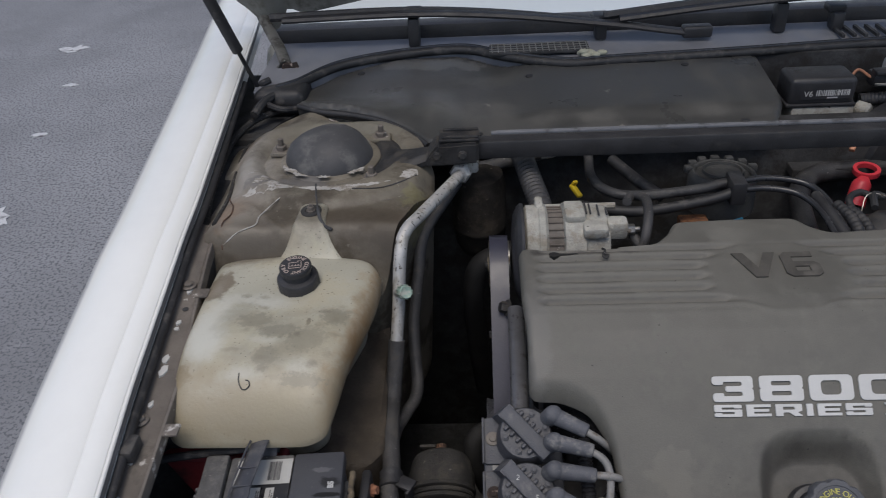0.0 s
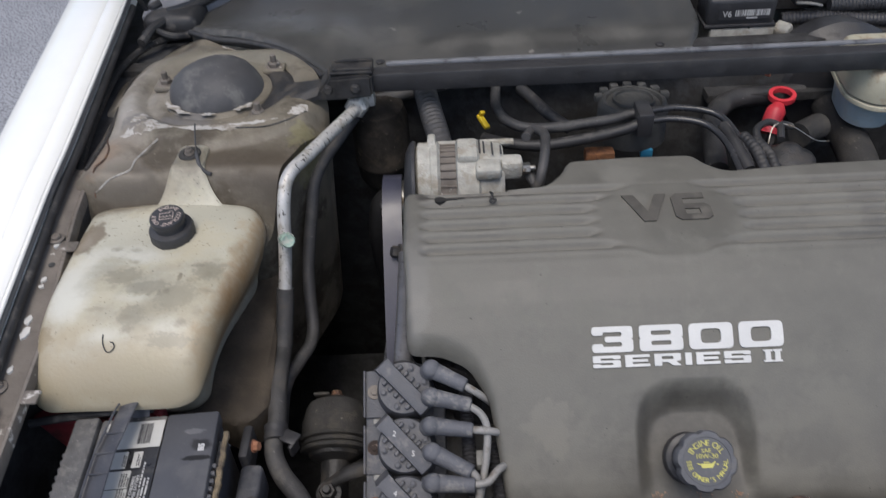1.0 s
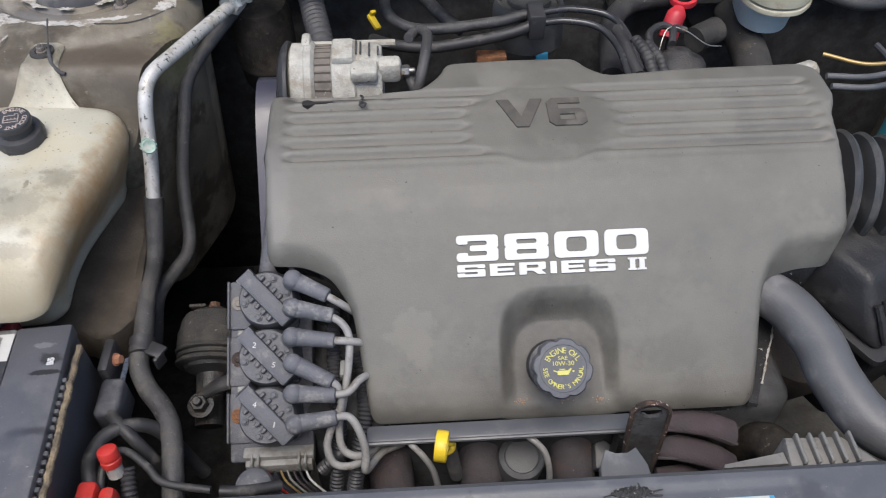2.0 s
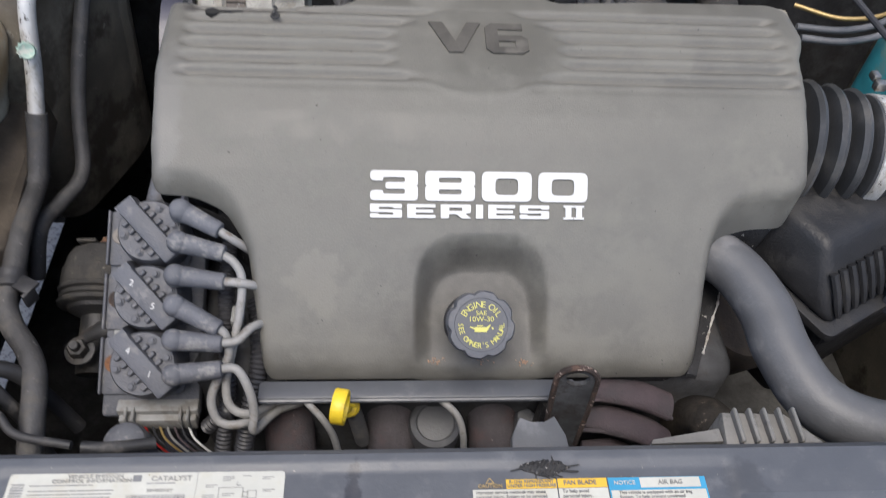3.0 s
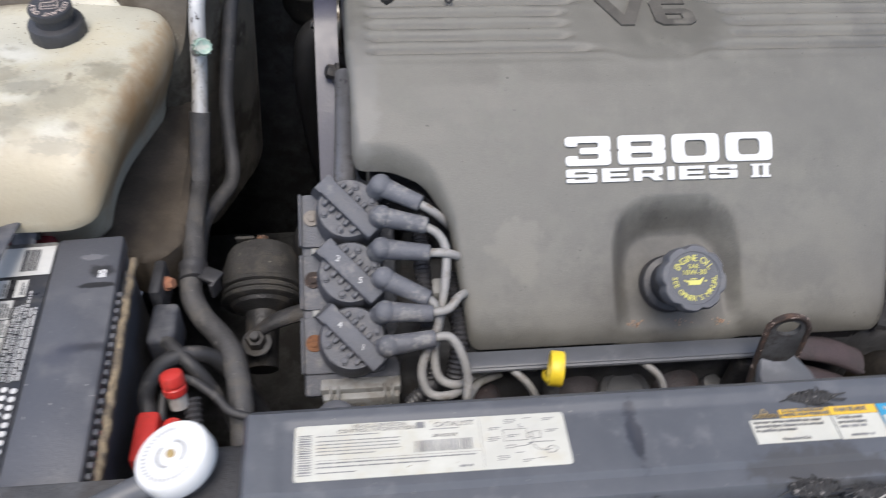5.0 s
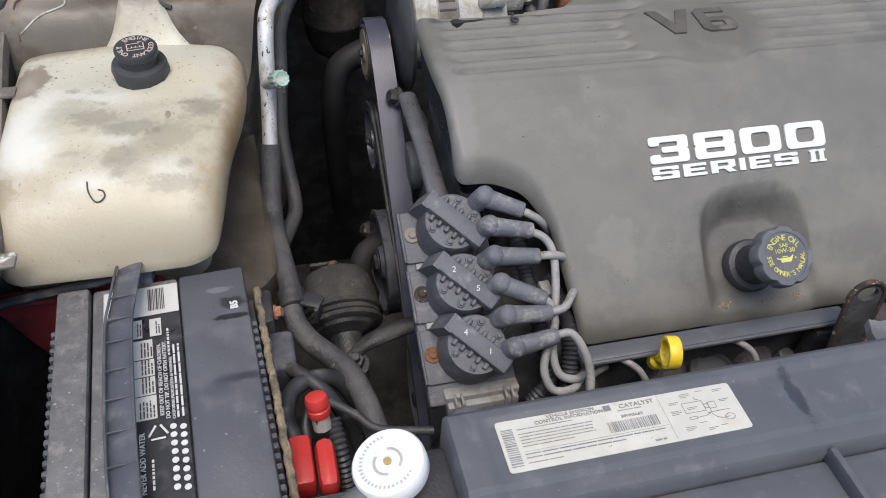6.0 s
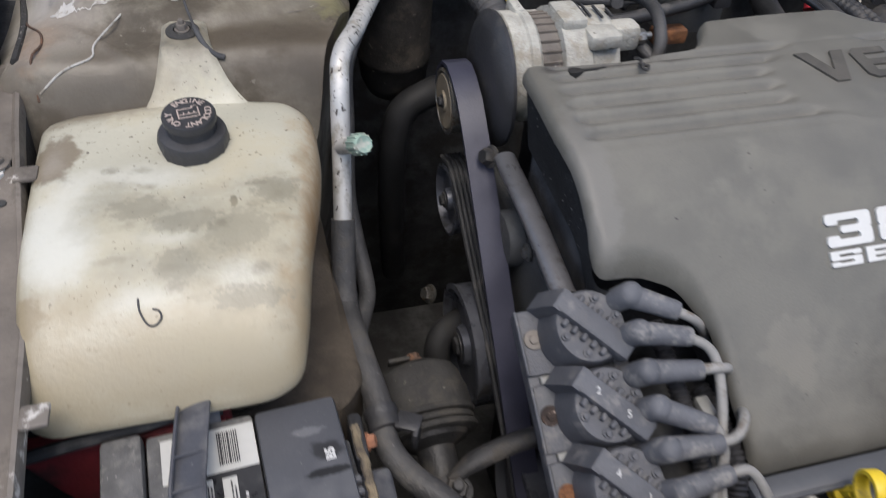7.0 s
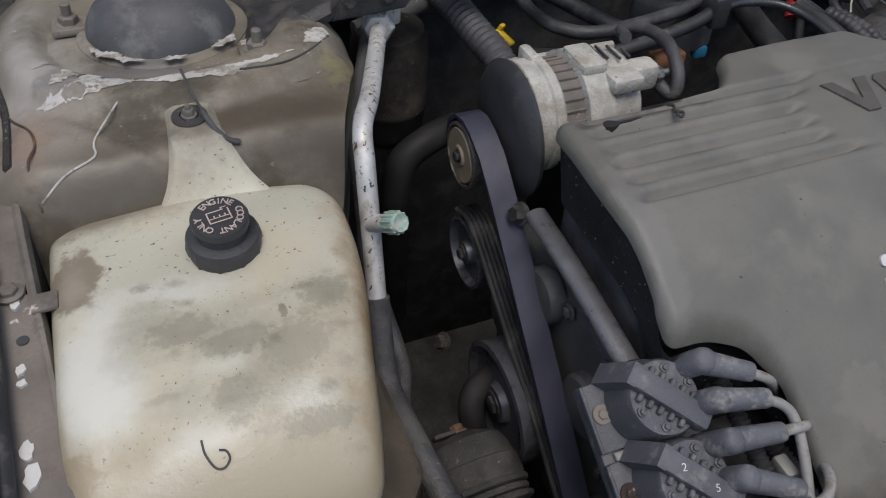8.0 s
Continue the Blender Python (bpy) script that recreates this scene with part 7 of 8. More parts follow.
part("mark", bm, "faded_ink", lb, "plain dark square mark")
bm = bmk()
rnd = random.Random(2)
x = 0.292
while x < 0.3325:
    w = rnd.choice((0.0004, 0.0007, 0.0011))
    quad(bm, x, 0.3290, x + w, 0.3380, pm)
    x += w + rnd.choice((0.0004, 0.0007))
part("bar_code", bm, "faded_ink", lb, "printed black bars")
bm = bmk()
quad(bm, 0.224, 0.3270, 0.338, 0.3273, pm)
quad(bm, 0.3390, 0.314, 0.3393, 0.3540, pm)
y = 0.3165
while y < 0.3475:
    w = rnd.choice((0.0005, 0.0009, 0.0014))
    quad(bm, 0.2115, y, 0.2205, y + w, pm)
    y += w + rnd.choice((0.0006, 0.0009))
bars(bm, 0.224, 0.286, 0.3455, 0.0008, pm, 1, 0.0026, 5, seed=1)
bars(bm, 0.224, 0.282, 0.3415, 0.0008, pm, 5, 0.0026, 6, seed=2)
bars(bm, 0.304, 0.334, 0.3460, 0.0008, pm, 1, 0.002, 4, seed=3)
bars(bm, 0.224, 0.334, 0.3245, 0.0010, pm, 2, 0.0030, 10, seed=5)
bars(bm, 0.224, 0.262, 0.3175, 0.0008, pm, 1, 0.0028, 3, seed=6)
bars(bm, 0.322, 0.335, 0.3158, 0.0016, pm, 1, 0.0028, 2, seed=7)
for x, y, n in ((0.357, 0.3500, 3), (0.371, 0.3505, 1), (0.385, 0.3495, 2), (0.3455, 0.3440, 2), (0.3440, 0.3365, 3), (0.358, 0.3375, 2), (0.386, 0.3400, 2), (0.349, 0.3215, 3), (0.362, 0.3235, 1), (0.366, 0.3178, 2), (0.377, 0.3185, 1)):
    bars(bm, x, x + 0.0085, y, 0.0006, pm, n, 0.0014, 1, seed=int(x * 1000))
for k, (x0, y0, x1, y1) in enumerate(((0.355, 0.3330, 0.372, 0.3420), (0.3755, 0.3340, 0.3815, 0.3395), (0.356, 0.3275, 0.362, 0.3295), (0.3720, 0.3350, 0.3755, 0.3385))):
    for a in ((x0, y0, x1, y0 + 0.0005), (x0, y1, x1, y1 + 0.0005), (x0, y0, x0 + 0.0005, y1), (x1, y0, x1 + 0.0005, y1 + 0.0005)):
        quad(bm, *a, pm)
for pts in (((0.362, 0.3285), (0.370, 0.3290), (0.375, 0.3310), (0.376, 0.3345)), ((0.375, 0.3300), (0.378, 0.3262), (0.383, 0.3245), (0.388, 0.3250)), ((0.368, 0.3465), (0.3675, 0.3440), (0.3705, 0.3438)), ((0.372, 0.3308), (0.382, 0.3312), (0.391, 0.3310)), ((0.384, 0.3255), (0.388, 0.3275), (0.392, 0.3255), (0.390, 0.3225), (0.385, 0.3225), (0.384, 0.3255))):
    c = curve_points([(x, y, 0) for x, y in pts], 5)
    for a, b in zip(c, c[1:]):
        d = (b - a).normalized()
        s = Vector((-d.y, d.x, 0)) * 0.0003
        bm.faces.new([bm.verts.new(pm @ q) for q in (a - s, b - s, b + s, a + s)])
part("small_print", bm, "faded_ink", lb, "black unreadable print and diagram")

# caution label
cl = thing("caution_label", "three-panel caution label in yellow, white and blue", "label")
for nm, q, mt in (("white_panel", (0.537, 0.3175, 0.5995, 0.3370), "paper"), ("white_panel", (0.6005, 0.3170, 0.6375, 0.3370), "paper"), ("blue_panel", (0.6385, 0.3148, 0.7130, 0.3445), "blue_ink"), ("yellow_panel", (0.5620, 0.3373, 0.5995, 0.3445), "orange_ink"), ("yellow_panel", (0.6005, 0.3373, 0.6375, 0.3445), "orange_ink")):
    bm = bmk()
    quad(bm, *q, Matrix.Translation((0, 0, 0.8163)))
    part(nm, bm, mt, cl)
bm = bmk()
quad(bm, 0.6395, 0.3160, 0.7115, 0.3345, Matrix.Translation((0, 0, 0.8167)))
quad(bm, 0.6625, 0.3362, 0.7085, 0.3440, Matrix.Translation((0, 0, 0.8167)))
part("white_field", bm, "paper", cl)
pm = Matrix.Translation((0, 0, 0.8170))
bm = bmk()
letters("R-134a REFRIGERANT", 0.0034, pm @ Matrix.Translation((0.5808, 0.3424, 0)), wide=1.05, into=bm)
letters("UNDER HIGH PRESSURE", 0.0034, pm @ Matrix.Translation((0.5808, 0.3392, 0)), wide=1.0, into=bm)
letters("FAN BLADE", 0.0048, pm @ Matrix.Translation((0.617, 0.3409, 0)), into=bm)
letters("AIR BAG", 0.0050, pm @ Matrix.Translation((0.6855, 0.3400, 0)), into=bm)
for k, t in enumerate(("Improper service methods may cause", "personal injury. System to be serviced", "by qualified personnel.")):
    letters(t, 0.0034, pm @ Matrix.Translation((0.539, 0.3345 - 0.0034 * k, 0)), align="LEFT", into=bm)
letters("Printed in U.S.A.", 0.0032, pm @ Matrix.Translation((0.567, 0.3200, 0)), into=bm)
letters("To help avoid", 0.0036, pm @ Matrix.Translation((0.603, 0.3345, 0)), align="LEFT", into=bm)
letters("personal injury.", 0.0036, pm @ Matrix.Translation((0.603, 0.3308, 0)), align="LEFT", into=bm)
bars(bm, 0.603, 0.632, 0.3262, 0.0020, pm, 1, 0.003, 3, seed=4)
bars(bm, 0.608, 0.634, 0.3190, 0.0018, pm, 1, 0.003, 2, seed=5)
for k, t in enumerate(("This vehicle is equipped with an air bag", "System. To help prevent unwanted", "inflation, see Service Manual for", "diagnostic and service procedures", "before performing any service.")):
    letters(t, 0.0035, pm @ Matrix.Translation((0.645, 0.3325 - 0.0033 * k, 0)), align="LEFT", into=bm)
part("print", bm, "faded_ink", cl, "faded dark print")
bm = bmk()
letters("NOTICE", 0.0044, pm @ Matrix.Translation((0.6505, 0.3400, 0)), into=bm)
part("white_print", bm, "white_ink", cl, "white print")
bm = bmk()
letters("CAUTION", 0.0040, pm @ Matrix.Translation((0.550, 0.3393, 0)), into=bm)
for a, b in (((0.547, 0.3415), (0.553, 0.3415)), ((0.547, 0.3415), (0.550, 0.3455)), ((0.553, 0.3415), (0.550, 0.3455))):
    d = (Vector(b) - Vector(a)).normalized() * 0.0003
    bm.faces.new([bm.verts.new(pm @ Vector((q[0], q[1], 0))) for q in ((a[0] + d.y, a[1] - d.x), (b[0] + d.y, b[1] - d.x), (b[0] - d.y, b[1] + d.x), (a[0] - d.y, a[1] + d.x))])
part("gold_print", bm, "brass", cl, "gold print")

# ---------------------------------------------------------------- far side: hose, duct, air box
rh = thing("radiator_hose", "thick smooth grey radiator hose in a bend", "hose")
bm = bmk()
tube(bm, [(0.76, 0.66, 0.735), (0.80, 0.64, 0.742), (0.838, 0.605, 0.745), (0.858, 0.555, 0.742), (0.864, 0.505, 0.735), (0.884, 0.455, 0.728), (0.93, 0.428, 0.725), (1.02, 0.42, 0.72), (1.10, 0.42, 0.70)], 0.0275, 22, 8)
part("rubber", bm, "hose", rh)
bl = thing("intake_bellows", "black ribbed rubber intake bellows with clamp", "bellows")
bm = bmk()
prof_b = [(0.052, -0.01)]
for k in range(4):
    x, s_ = 0.001 + k * 0.0242, 1.0 - 0.030 * k
    prof_b += [(0.040 * s_, x), (0.056 * s_, x + 0.0045), (0.0685 * s_, x + 0.0070), (0.0720 * s_, x + 0.0115), (0.0690 * s_, x + 0.0160), (0.056 * s_, x + 0.0185), (0.040 * s_, x + 0.0230)]
prof_b += [(0.054, 0.099), (0.060, 0.102), (0.060, 0.123), (0.054, 0.126), (0.053, 0.18)]
bmx = axis((0.888, 0.735, 0.808), (1, -0.14, 0.0))
lathe(bm, prof_b, bmx, 44)
part("folds", bm, "bellows", bl)
bm = bmk()
lathe(bm, [(0.0605, 0.105), (0.0618, 0.106), (0.0618, 0.119), (0.0605, 0.120)], bmx, 44)
part("clamp", bm, "alu", bl, "dull steel band clamp")
bm = bmk()
box(bm, (1.004, 0.757, 0.868), (0.013, 0.010, 0.011), pose(0, 0, 0, 0, 0, 0), bevel=0.002)
box(bm, (1.001, 0.768, 0.872), (0.009, 0.012, 0.008), pose(0, 0, 0, 0, 0, 0), bevel=0.002)
part("clamp_screw", bm, "steel", bl)
ab = thing("air_box", "black plastic air filter box with moulded ribs and latch", "air filter box")
AB = Matrix.Translation((0.930, 0.540, 0.716)) @ Matrix.Rotation(radians(28), 4, "Z")
bm = bmk()
plate(bm, rounded([(-0.006, -0.008), (0.29, -0.008), (0.29, 0.24), (-0.006, 0.24)], 0.012), -0.005, 0.004, AB, bevel=0.002)
part("flange", bm, "box_black", ab, "seam flange between lid and tray")
for nm, low, high, z0, z1 in (("lid", (0.0, 0.28, 0.0, 0.235), (0.018, 0.262, 0.055, 0.215), 0.003, 0.075), ("tray", (0.012, 0.27, 0.014, 0.225), (0.0, 0.28, 0.0, 0.235), -0.16, -0.004)):
    bm = bmk()
    a = [bm.verts.new(AB @ Vector((x, y, z0))) for x, y in ((low[0], low[2]), (low[1], low[2]), (low[1], low[3]), (low[0], low[3]))]
    b = [bm.verts.new(AB @ Vector((x, y, z1))) for x, y in ((high[0], high[2]), (high[1], high[2]), (high[1], high[3]), (high[0], high[3]))]
    bm.faces.new(a[::-1])
    bm.faces.new(b)
    for k in range(4):
        bm.faces.new((a[k], a[(k + 1) % 4], b[(k + 1) % 4], b[k]))
    bmesh.ops.bevel(bm, geom=bm.edges[:], offset=0.012, segments=3, profile=0.5, affect="EDGES")
    part(nm, bm, "box_black", ab)
for k in range(16):
    bm = bmk()
    u = 0.014 + 0.0135 * k
    tube(bm, [tuple(AB @ Vector((u, 0.004, 0.014))), tuple(AB @ Vector((u + 0.002, 0.018, 0.034))), tuple(AB @ Vector((u + 0.003, 0.033, 0.052)))], 0.0046, 8, 3, rfun=lambda l: 0.6 + 0.4 * min(1.0, l / 0.012))
    part("rib", bm, "box_black", ab)
for k in range(12):
    bm = bmk()
    u = 0.010 + 0.022 * k
    v = [bm.verts.new(AB @ Vector(q)) for q in ((u - 0.003, 0.002, -0.006), (u + 0.003, 0.002, -0.006), (u, -0.007, -0.006), (u, 0.003, -0.036))]
    for f in ((0, 1, 2), (0, 1, 3), (1, 2, 3), (2, 0, 3)):
        bm.faces.new([v[i] for i in f])
    part("gusset", bm, "black_plastic", ab)
bm = bmk()
box(bm, (0.098, -0.008, 0.006), (0.026, 0.016, 0.030), AB, 0.004)
box(bm, (0.098, -0.002, 0.022), (0.022, 0.020, 0.008), AB, 0.003)
part("latch", bm, "grey_plastic", ab, "dull grey latch clip")
sh = thing("fan_shroud", "pale grey ribbed plastic end of the fan shroud", "fan shroud")
bm = bmk()
v = [bm.verts.new(p) for p in ((0.690, 0.385, 0.788), (0.748, 0.384, 0.7925), (0.748, 0.396, 0.791), (0.692, 0.389, 0.787), (0.690, 0.385, 0.76), (0.748, 0.384, 0.76), (0.748, 0.396, 0.76), (0.692, 0.389, 0.76))]
for f in ((0, 1, 2, 3), (0, 1, 5, 4), (2, 3, 7, 6), (1, 2, 6, 5), (0, 3, 7, 4)):
    bm.faces.new([v[i] for i in f])
part("flange", bm, "shroud", sh)
bm = bmk()
plate(bm, [(0.748, 0.378), (0.752, 0.409), (0.806, 0.407), (0.832, 0.380)], 0.74, 0.796, bevel=0.003)
part("end", bm, "shroud", sh)
for k in range(5):
    bm = bmk()
    x = 0.757 + 0.0125 * k
    box(bm, (x + 0.004, 0.394, 0.799), (0.0035, 0.030, 0.008), pose(0, 0, 0), 0.001, 1)
    part("rib", bm, "shroud", sh)
bm = bmk()
lathe(bm, [(0.05, -0.10), (0.055, -0.02), (0.045, 0.0), (0, 0.004)], pose(0.885, 0.60, 0.66, 20), 24)
tagged(part("thermostat_housing", bm, "housing_brown"), "dull brown housing below the intake", "housing")
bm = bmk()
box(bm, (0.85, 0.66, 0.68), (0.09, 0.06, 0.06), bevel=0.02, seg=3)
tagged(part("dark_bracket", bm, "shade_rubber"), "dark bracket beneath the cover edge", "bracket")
for tri in (((0.928, 0.722), (0.942, 0.722), (0.9375, 0.690), (0.9345, 0.686)), ((0.9515, 0.712), (0.9535, 0.711), (0.9575, 0.688), (0.9465, 0.690))):
    bm = bmk()
    plate(bm, tri, 0.700, 0.7015, bevel=0)
    tagged(part("paper_scrap", bm, "label_paper"), "torn white scrap under the cover edge", "scrap", "torn scraps")

# ---------------------------------------------------------------- strut brace bar
bar = thing("strut_brace", "long black steel brace bar across the bay", "brace bar")
bm = bmk()
box(bm, (0.76, 1.090, 0.917), (1.17, 0.026, 0.030), bevel=0.003)
part("beam", bm, "black_plastic", bar)
bm = bmk()
box(bm, (0.78, 1.106, 0.934), (1.12, 0.009, 0.005), bevel=0.0015)
part("upper_lip", bm, "bar_lip", bar, "paler upper lip")
bm = bmk()
prof_ = [(0.114, 0.898), (0.120, 0.915), (0.136, 0.934), (0.200, 0.937), (0.200, 0.902), (0.150, 0.899)]
front = [bm.verts.new((x, 1.064, z)) for x, z in prof_]
back = [bm.verts.new((x, 1.112, z)) for x, z in prof_]
bm.faces.new(front)
bm.faces.new(back[::-1])
for k in range(6):
    bm.faces.new((front[k], back[k], back[(k + 1) % 6], front[(k + 1) % 6]))
bmesh.ops.recalc_face_normals(bm, faces=bm.faces)
bmesh.ops.bevel(bm, geom=bm.edges[:], offset=0.0035, segments=2, affect="EDGES")
part("clamp", bm, "dark_metal", bar)
bm = bmk()
box(bm, (0.170, 1.090, 0.9390), (0.062, 0.040, 0.004), bevel=0.0015)
for y in (1.076, 1.104):
    box(bm, (0.172, y, 0.9425), (0.056, 0.005, 0.005), bevel=0.0015)
part("top_plate", bm, "dark_metal", bar, "folded top plate with raised edges")
for x in (0.135, 0.175):
    bolt((x, 1.063, 0.918), (0, -1, 0.1), 0.006, 0.005, "dark_metal", 1.2, parent=bar)
bm = bmk()
poly = rounded([(0.13, 1.112), (0.078, 1.128), (0.060, 1.172), (0.048, 1.196), (0.020, 1.198), (0.020, 1.170), (0.036, 1.115), (0.022, 1.062), (0.018, 1.024), (0.052, 1.020), (0.068, 1.058), (0.13, 1.072)], 0.012)
part("end_plate", field(poly, lambda x, y, d: 0.889 + 0.26 * np.clip(x - 0.05, 0, 1) + 0.008 * sstep(0.0, 0.012, d), 0.004, wall=0.008), "dark_metal", bar, "flared dark end plate")

# ---------------------------------------------------------------- plenum, cowl, windshield
pl = thing("plenum_cover", "smooth dusty dark grey plenum panel below the windshield", "plenum panel")
PL = rounded([(-0.145, 1.345), (-0.089, 1.312), (-0.033, 1.292), (0.020, 1.262), (0.058, 1.234), (0.092, 1.193), (0.118, 1.158), (0.16, 1.165), (0.20, 1.196), (0.715, 1.225), (0.745, 1.300), (0.748, 1.475), (0.48, 1.462), (0.37, 1.457), (0.26, 1.495), (0.17, 1.545), (0.03, 1.532), (-0.085, 1.490), (-0.15, 1.42)], 0.02)


def pl_h(x, y, d):
    z = 0.872 + 0.10 * (y - 1.22) + 0.012 * sstep(0.24, 0.34, x) * sstep(1.25, 1.29, y)
    z = z + 0.006 * np.sin(x * 16 + 0.5) * np.sin(y * 14) * sstep(0.3, 0.2, x)
    z = z + 0.030 * sstep(0.19, 0.11, x) * sstep(1.40, 1.27, y)
    return z - soft_edge(d, 0.010)


part("panel", field(PL, pl_h, 0.007, wall=0.018), "plenum", pl)
for x, y in ((-0.035, 1.478), (0.30, 1.425), (0.60, 1.44), (0.665, 1.245), (0.20, 1.225)):
    bm = bmk()
    z = float(pl_h(np.array(x), np.array(y), np.array(0.03)))
    lathe(bm, [(0.0075, -0.002), (0.0075, 0.0015), (0.005, 0.003), (0, 0.003)], pose(x, y, z), 14)
    part("push_pin", bm, "black_plastic", pl, "small black push pin")
bm = bmk()
tube(bm, [(0.14, 1.206, 0.870), (0.40, 1.220, 0.872), (0.69, 1.231, 0.873)], 0.004, 8, 4)
part("front_bead", bm, "plenum", pl)
# black sheets added to darken the area round the control module
bm = bmk()
box(bm, (1.045, 1.485, 0.862), (0.60, 0.012, 0.090), bevel=0.003)
tagged(part("cowl_dark_sheet", bm, "pad"), "added black sheet below the cowl beside the control module", "panel", kind="structure")
bm = bmk()
plate(bm, [(0.752, 1.215), (1.34, 1.215), (1.34, 1.482), (0.752, 1.482)], 0.775, 0.790, bevel=0.002)
tagged(part("cowl_shelf", bm, "pad"), "added dark shelf under the control module", "panel", kind="structure")
ws = thing("cowl_seal", "black rubber weatherstrip along the cowl", "weatherstrip")
bm = bmk()
tube(bm, [(-0.19, 1.39, 0.902), (-0.155, 1.410, 0.905), (-0.085, 1.492, 0.908), (0.03, 1.533, 0.912), (0.168, 1.548, 0.914), (0.261, 1.500, 0.912), (0.37, 1.458, 0.910), (0.482, 1.463, 0.910), (0.704, 1.477, 0.910), (1.005, 1.501, 0.910), (1.30, 1.50, 0.905)], 0.009, 10, 8)
part("bulb", bm, "rubber", ws)
bm = bmk()
tube(bm, [(-0.19, 1.392, 0.911), (-0.155, 1.413, 0.914), (-0.085, 1.496, 0.917), (0.03, 1.538, 0.921), (0.168, 1.553, 0.923), (0.261, 1.505, 0.921), (0.37, 1.463, 0.919), (0.482, 1.468, 0.919), (0.704, 1.482, 0.919), (1.005, 1.506, 0.919), (1.30, 1.505, 0.914)], 0.0032, 8, 8)
part("lip", bm, "rubber_shiny", ws, "shiny raised lip of the strip")
# black tube drawn in for the shadow gap along the plenum's edge
bm = bmk()
tube(bm, [(-0.138, 1.334, 0.893), (-0.089, 1.304, 0.893), (-0.033, 1.284, 0.894), (0.016, 1.258, 0.895), (0.053, 1.230, 0.895), (0.088, 1.188, 0.895), (0.116, 1.150, 0.893)], 0.0055, 10, 6)
tagged(part("plenum_gap_line", bm, "rubber"), "black line drawn for the shadow at the plenum panel's edge", "weatherstrip")
cow = thing("cowl", "grey plastic cowl with intake slots below the windshield", "cowl")
bm = bmk()
rows = []
for k in range(33):
    x = -0.23 + 1.60 * k / 32
    yf = float(np.interp(x, [-0.23, -0.155, -0.085, 0.03, 0.168, 0.261, 0.37, 0.482, 0.704, 1.005, 1.4], [1.37, 1.41, 1.492, 1.533, 1.548, 1.50, 1.458, 1.463, 1.477, 1.50, 1.5]))
    rows.append([bm.verts.new(p) for p in ((x, yf + 0.002, 0.86), (x, yf + 0.004, 0.908), (x, yf + 0.02, 0.912), (x, 1.590, 0.918), (x, 1.62, 0.918), (x, 1.63, 0.905), (x, 1.72, 0.905), (x, 1.74, 0.935))])
for a, b in zip(rows, rows[1:]):
    for i in range(7):
        bm.faces.new((a[i], a[i + 1], b[i + 1], b[i]))
part("panel", bm, "cowl", cow)
bm = bmk()
box(bm, (0.325, 1.520, 0.921), (0.20, 0.055, 0.006), pose(0, 0, 0, 0, 0, 0), bevel=0.002)
part("intake_grille", bm, "grime", cow, "dark intake opening")
for k in range(16):
    bm = bmk()
    box(bm, (0.23 + 0.0127 * k, 1.520, 0.9245), (0.0018, 0.052, 0.0012), bevel=0)
    part("slat", bm, "pale_plastic", cow)
for k in range(4):
    bm = bmk()
    box(bm, (0.325, 1.50 + 0.013 * k, 0.9248), (0.20, 0.0012, 0.0012), bevel=0)
    part("cross_slat", bm, "pale_plastic", cow)
for k in range(7):
    bm = bmk()
    box(bm, (0.925 + 0.022 * k, 1.545, 0.922), (0.006, 0.06, 0.006), pose(0, 0, 0), bevel=0)
    part("dark_slot", bm, "grime", cow)
bm = bmk()
box(bm, (0.55, 1.655, 0.920), (1.6, 0.05, 0.05), bevel=0.01)
part("gutter", bm, "black_plastic", cow, "black shaded gutter")
gl = thing("windshield", "pale reflecting windshield glass of the car", "windshield")
bm = bmk()
rows = []
for k in range(21):
    x = -0.28 + 1.66 * k / 20
    bow = 0.05 * (1 - ((x - 0.55) / 0.83) ** 2)
    rows.append([bm.verts.new((x, 1.725 - bow + dy, 0.915 + dz)) for dy, dz in ((0, 0), (0.45, 0.28), (0.9, 0.53))])
for a, b in zip(rows, rows[1:]):
    for i in range(2):
        bm.faces.new((a[i], a[i + 1], b[i + 1], b[i]))
part("pane", bm, "glass", gl)
roof = thing("car_body", "white painted body of the car behind the bay", "car body")
bm = bmk()
box(bm, (0.55, 3.2, 0.55), (1.72, 3.0, 0.70), bevel=0.08, seg=4)
part("sides", bm, "white_paint", roof)
bm = bmk()
box(bm, (0.55, 3.3, 1.40), (1.3, 1.5, 0.06), bevel=0.03, seg=3)
part("roof", bm, "white_paint", roof)
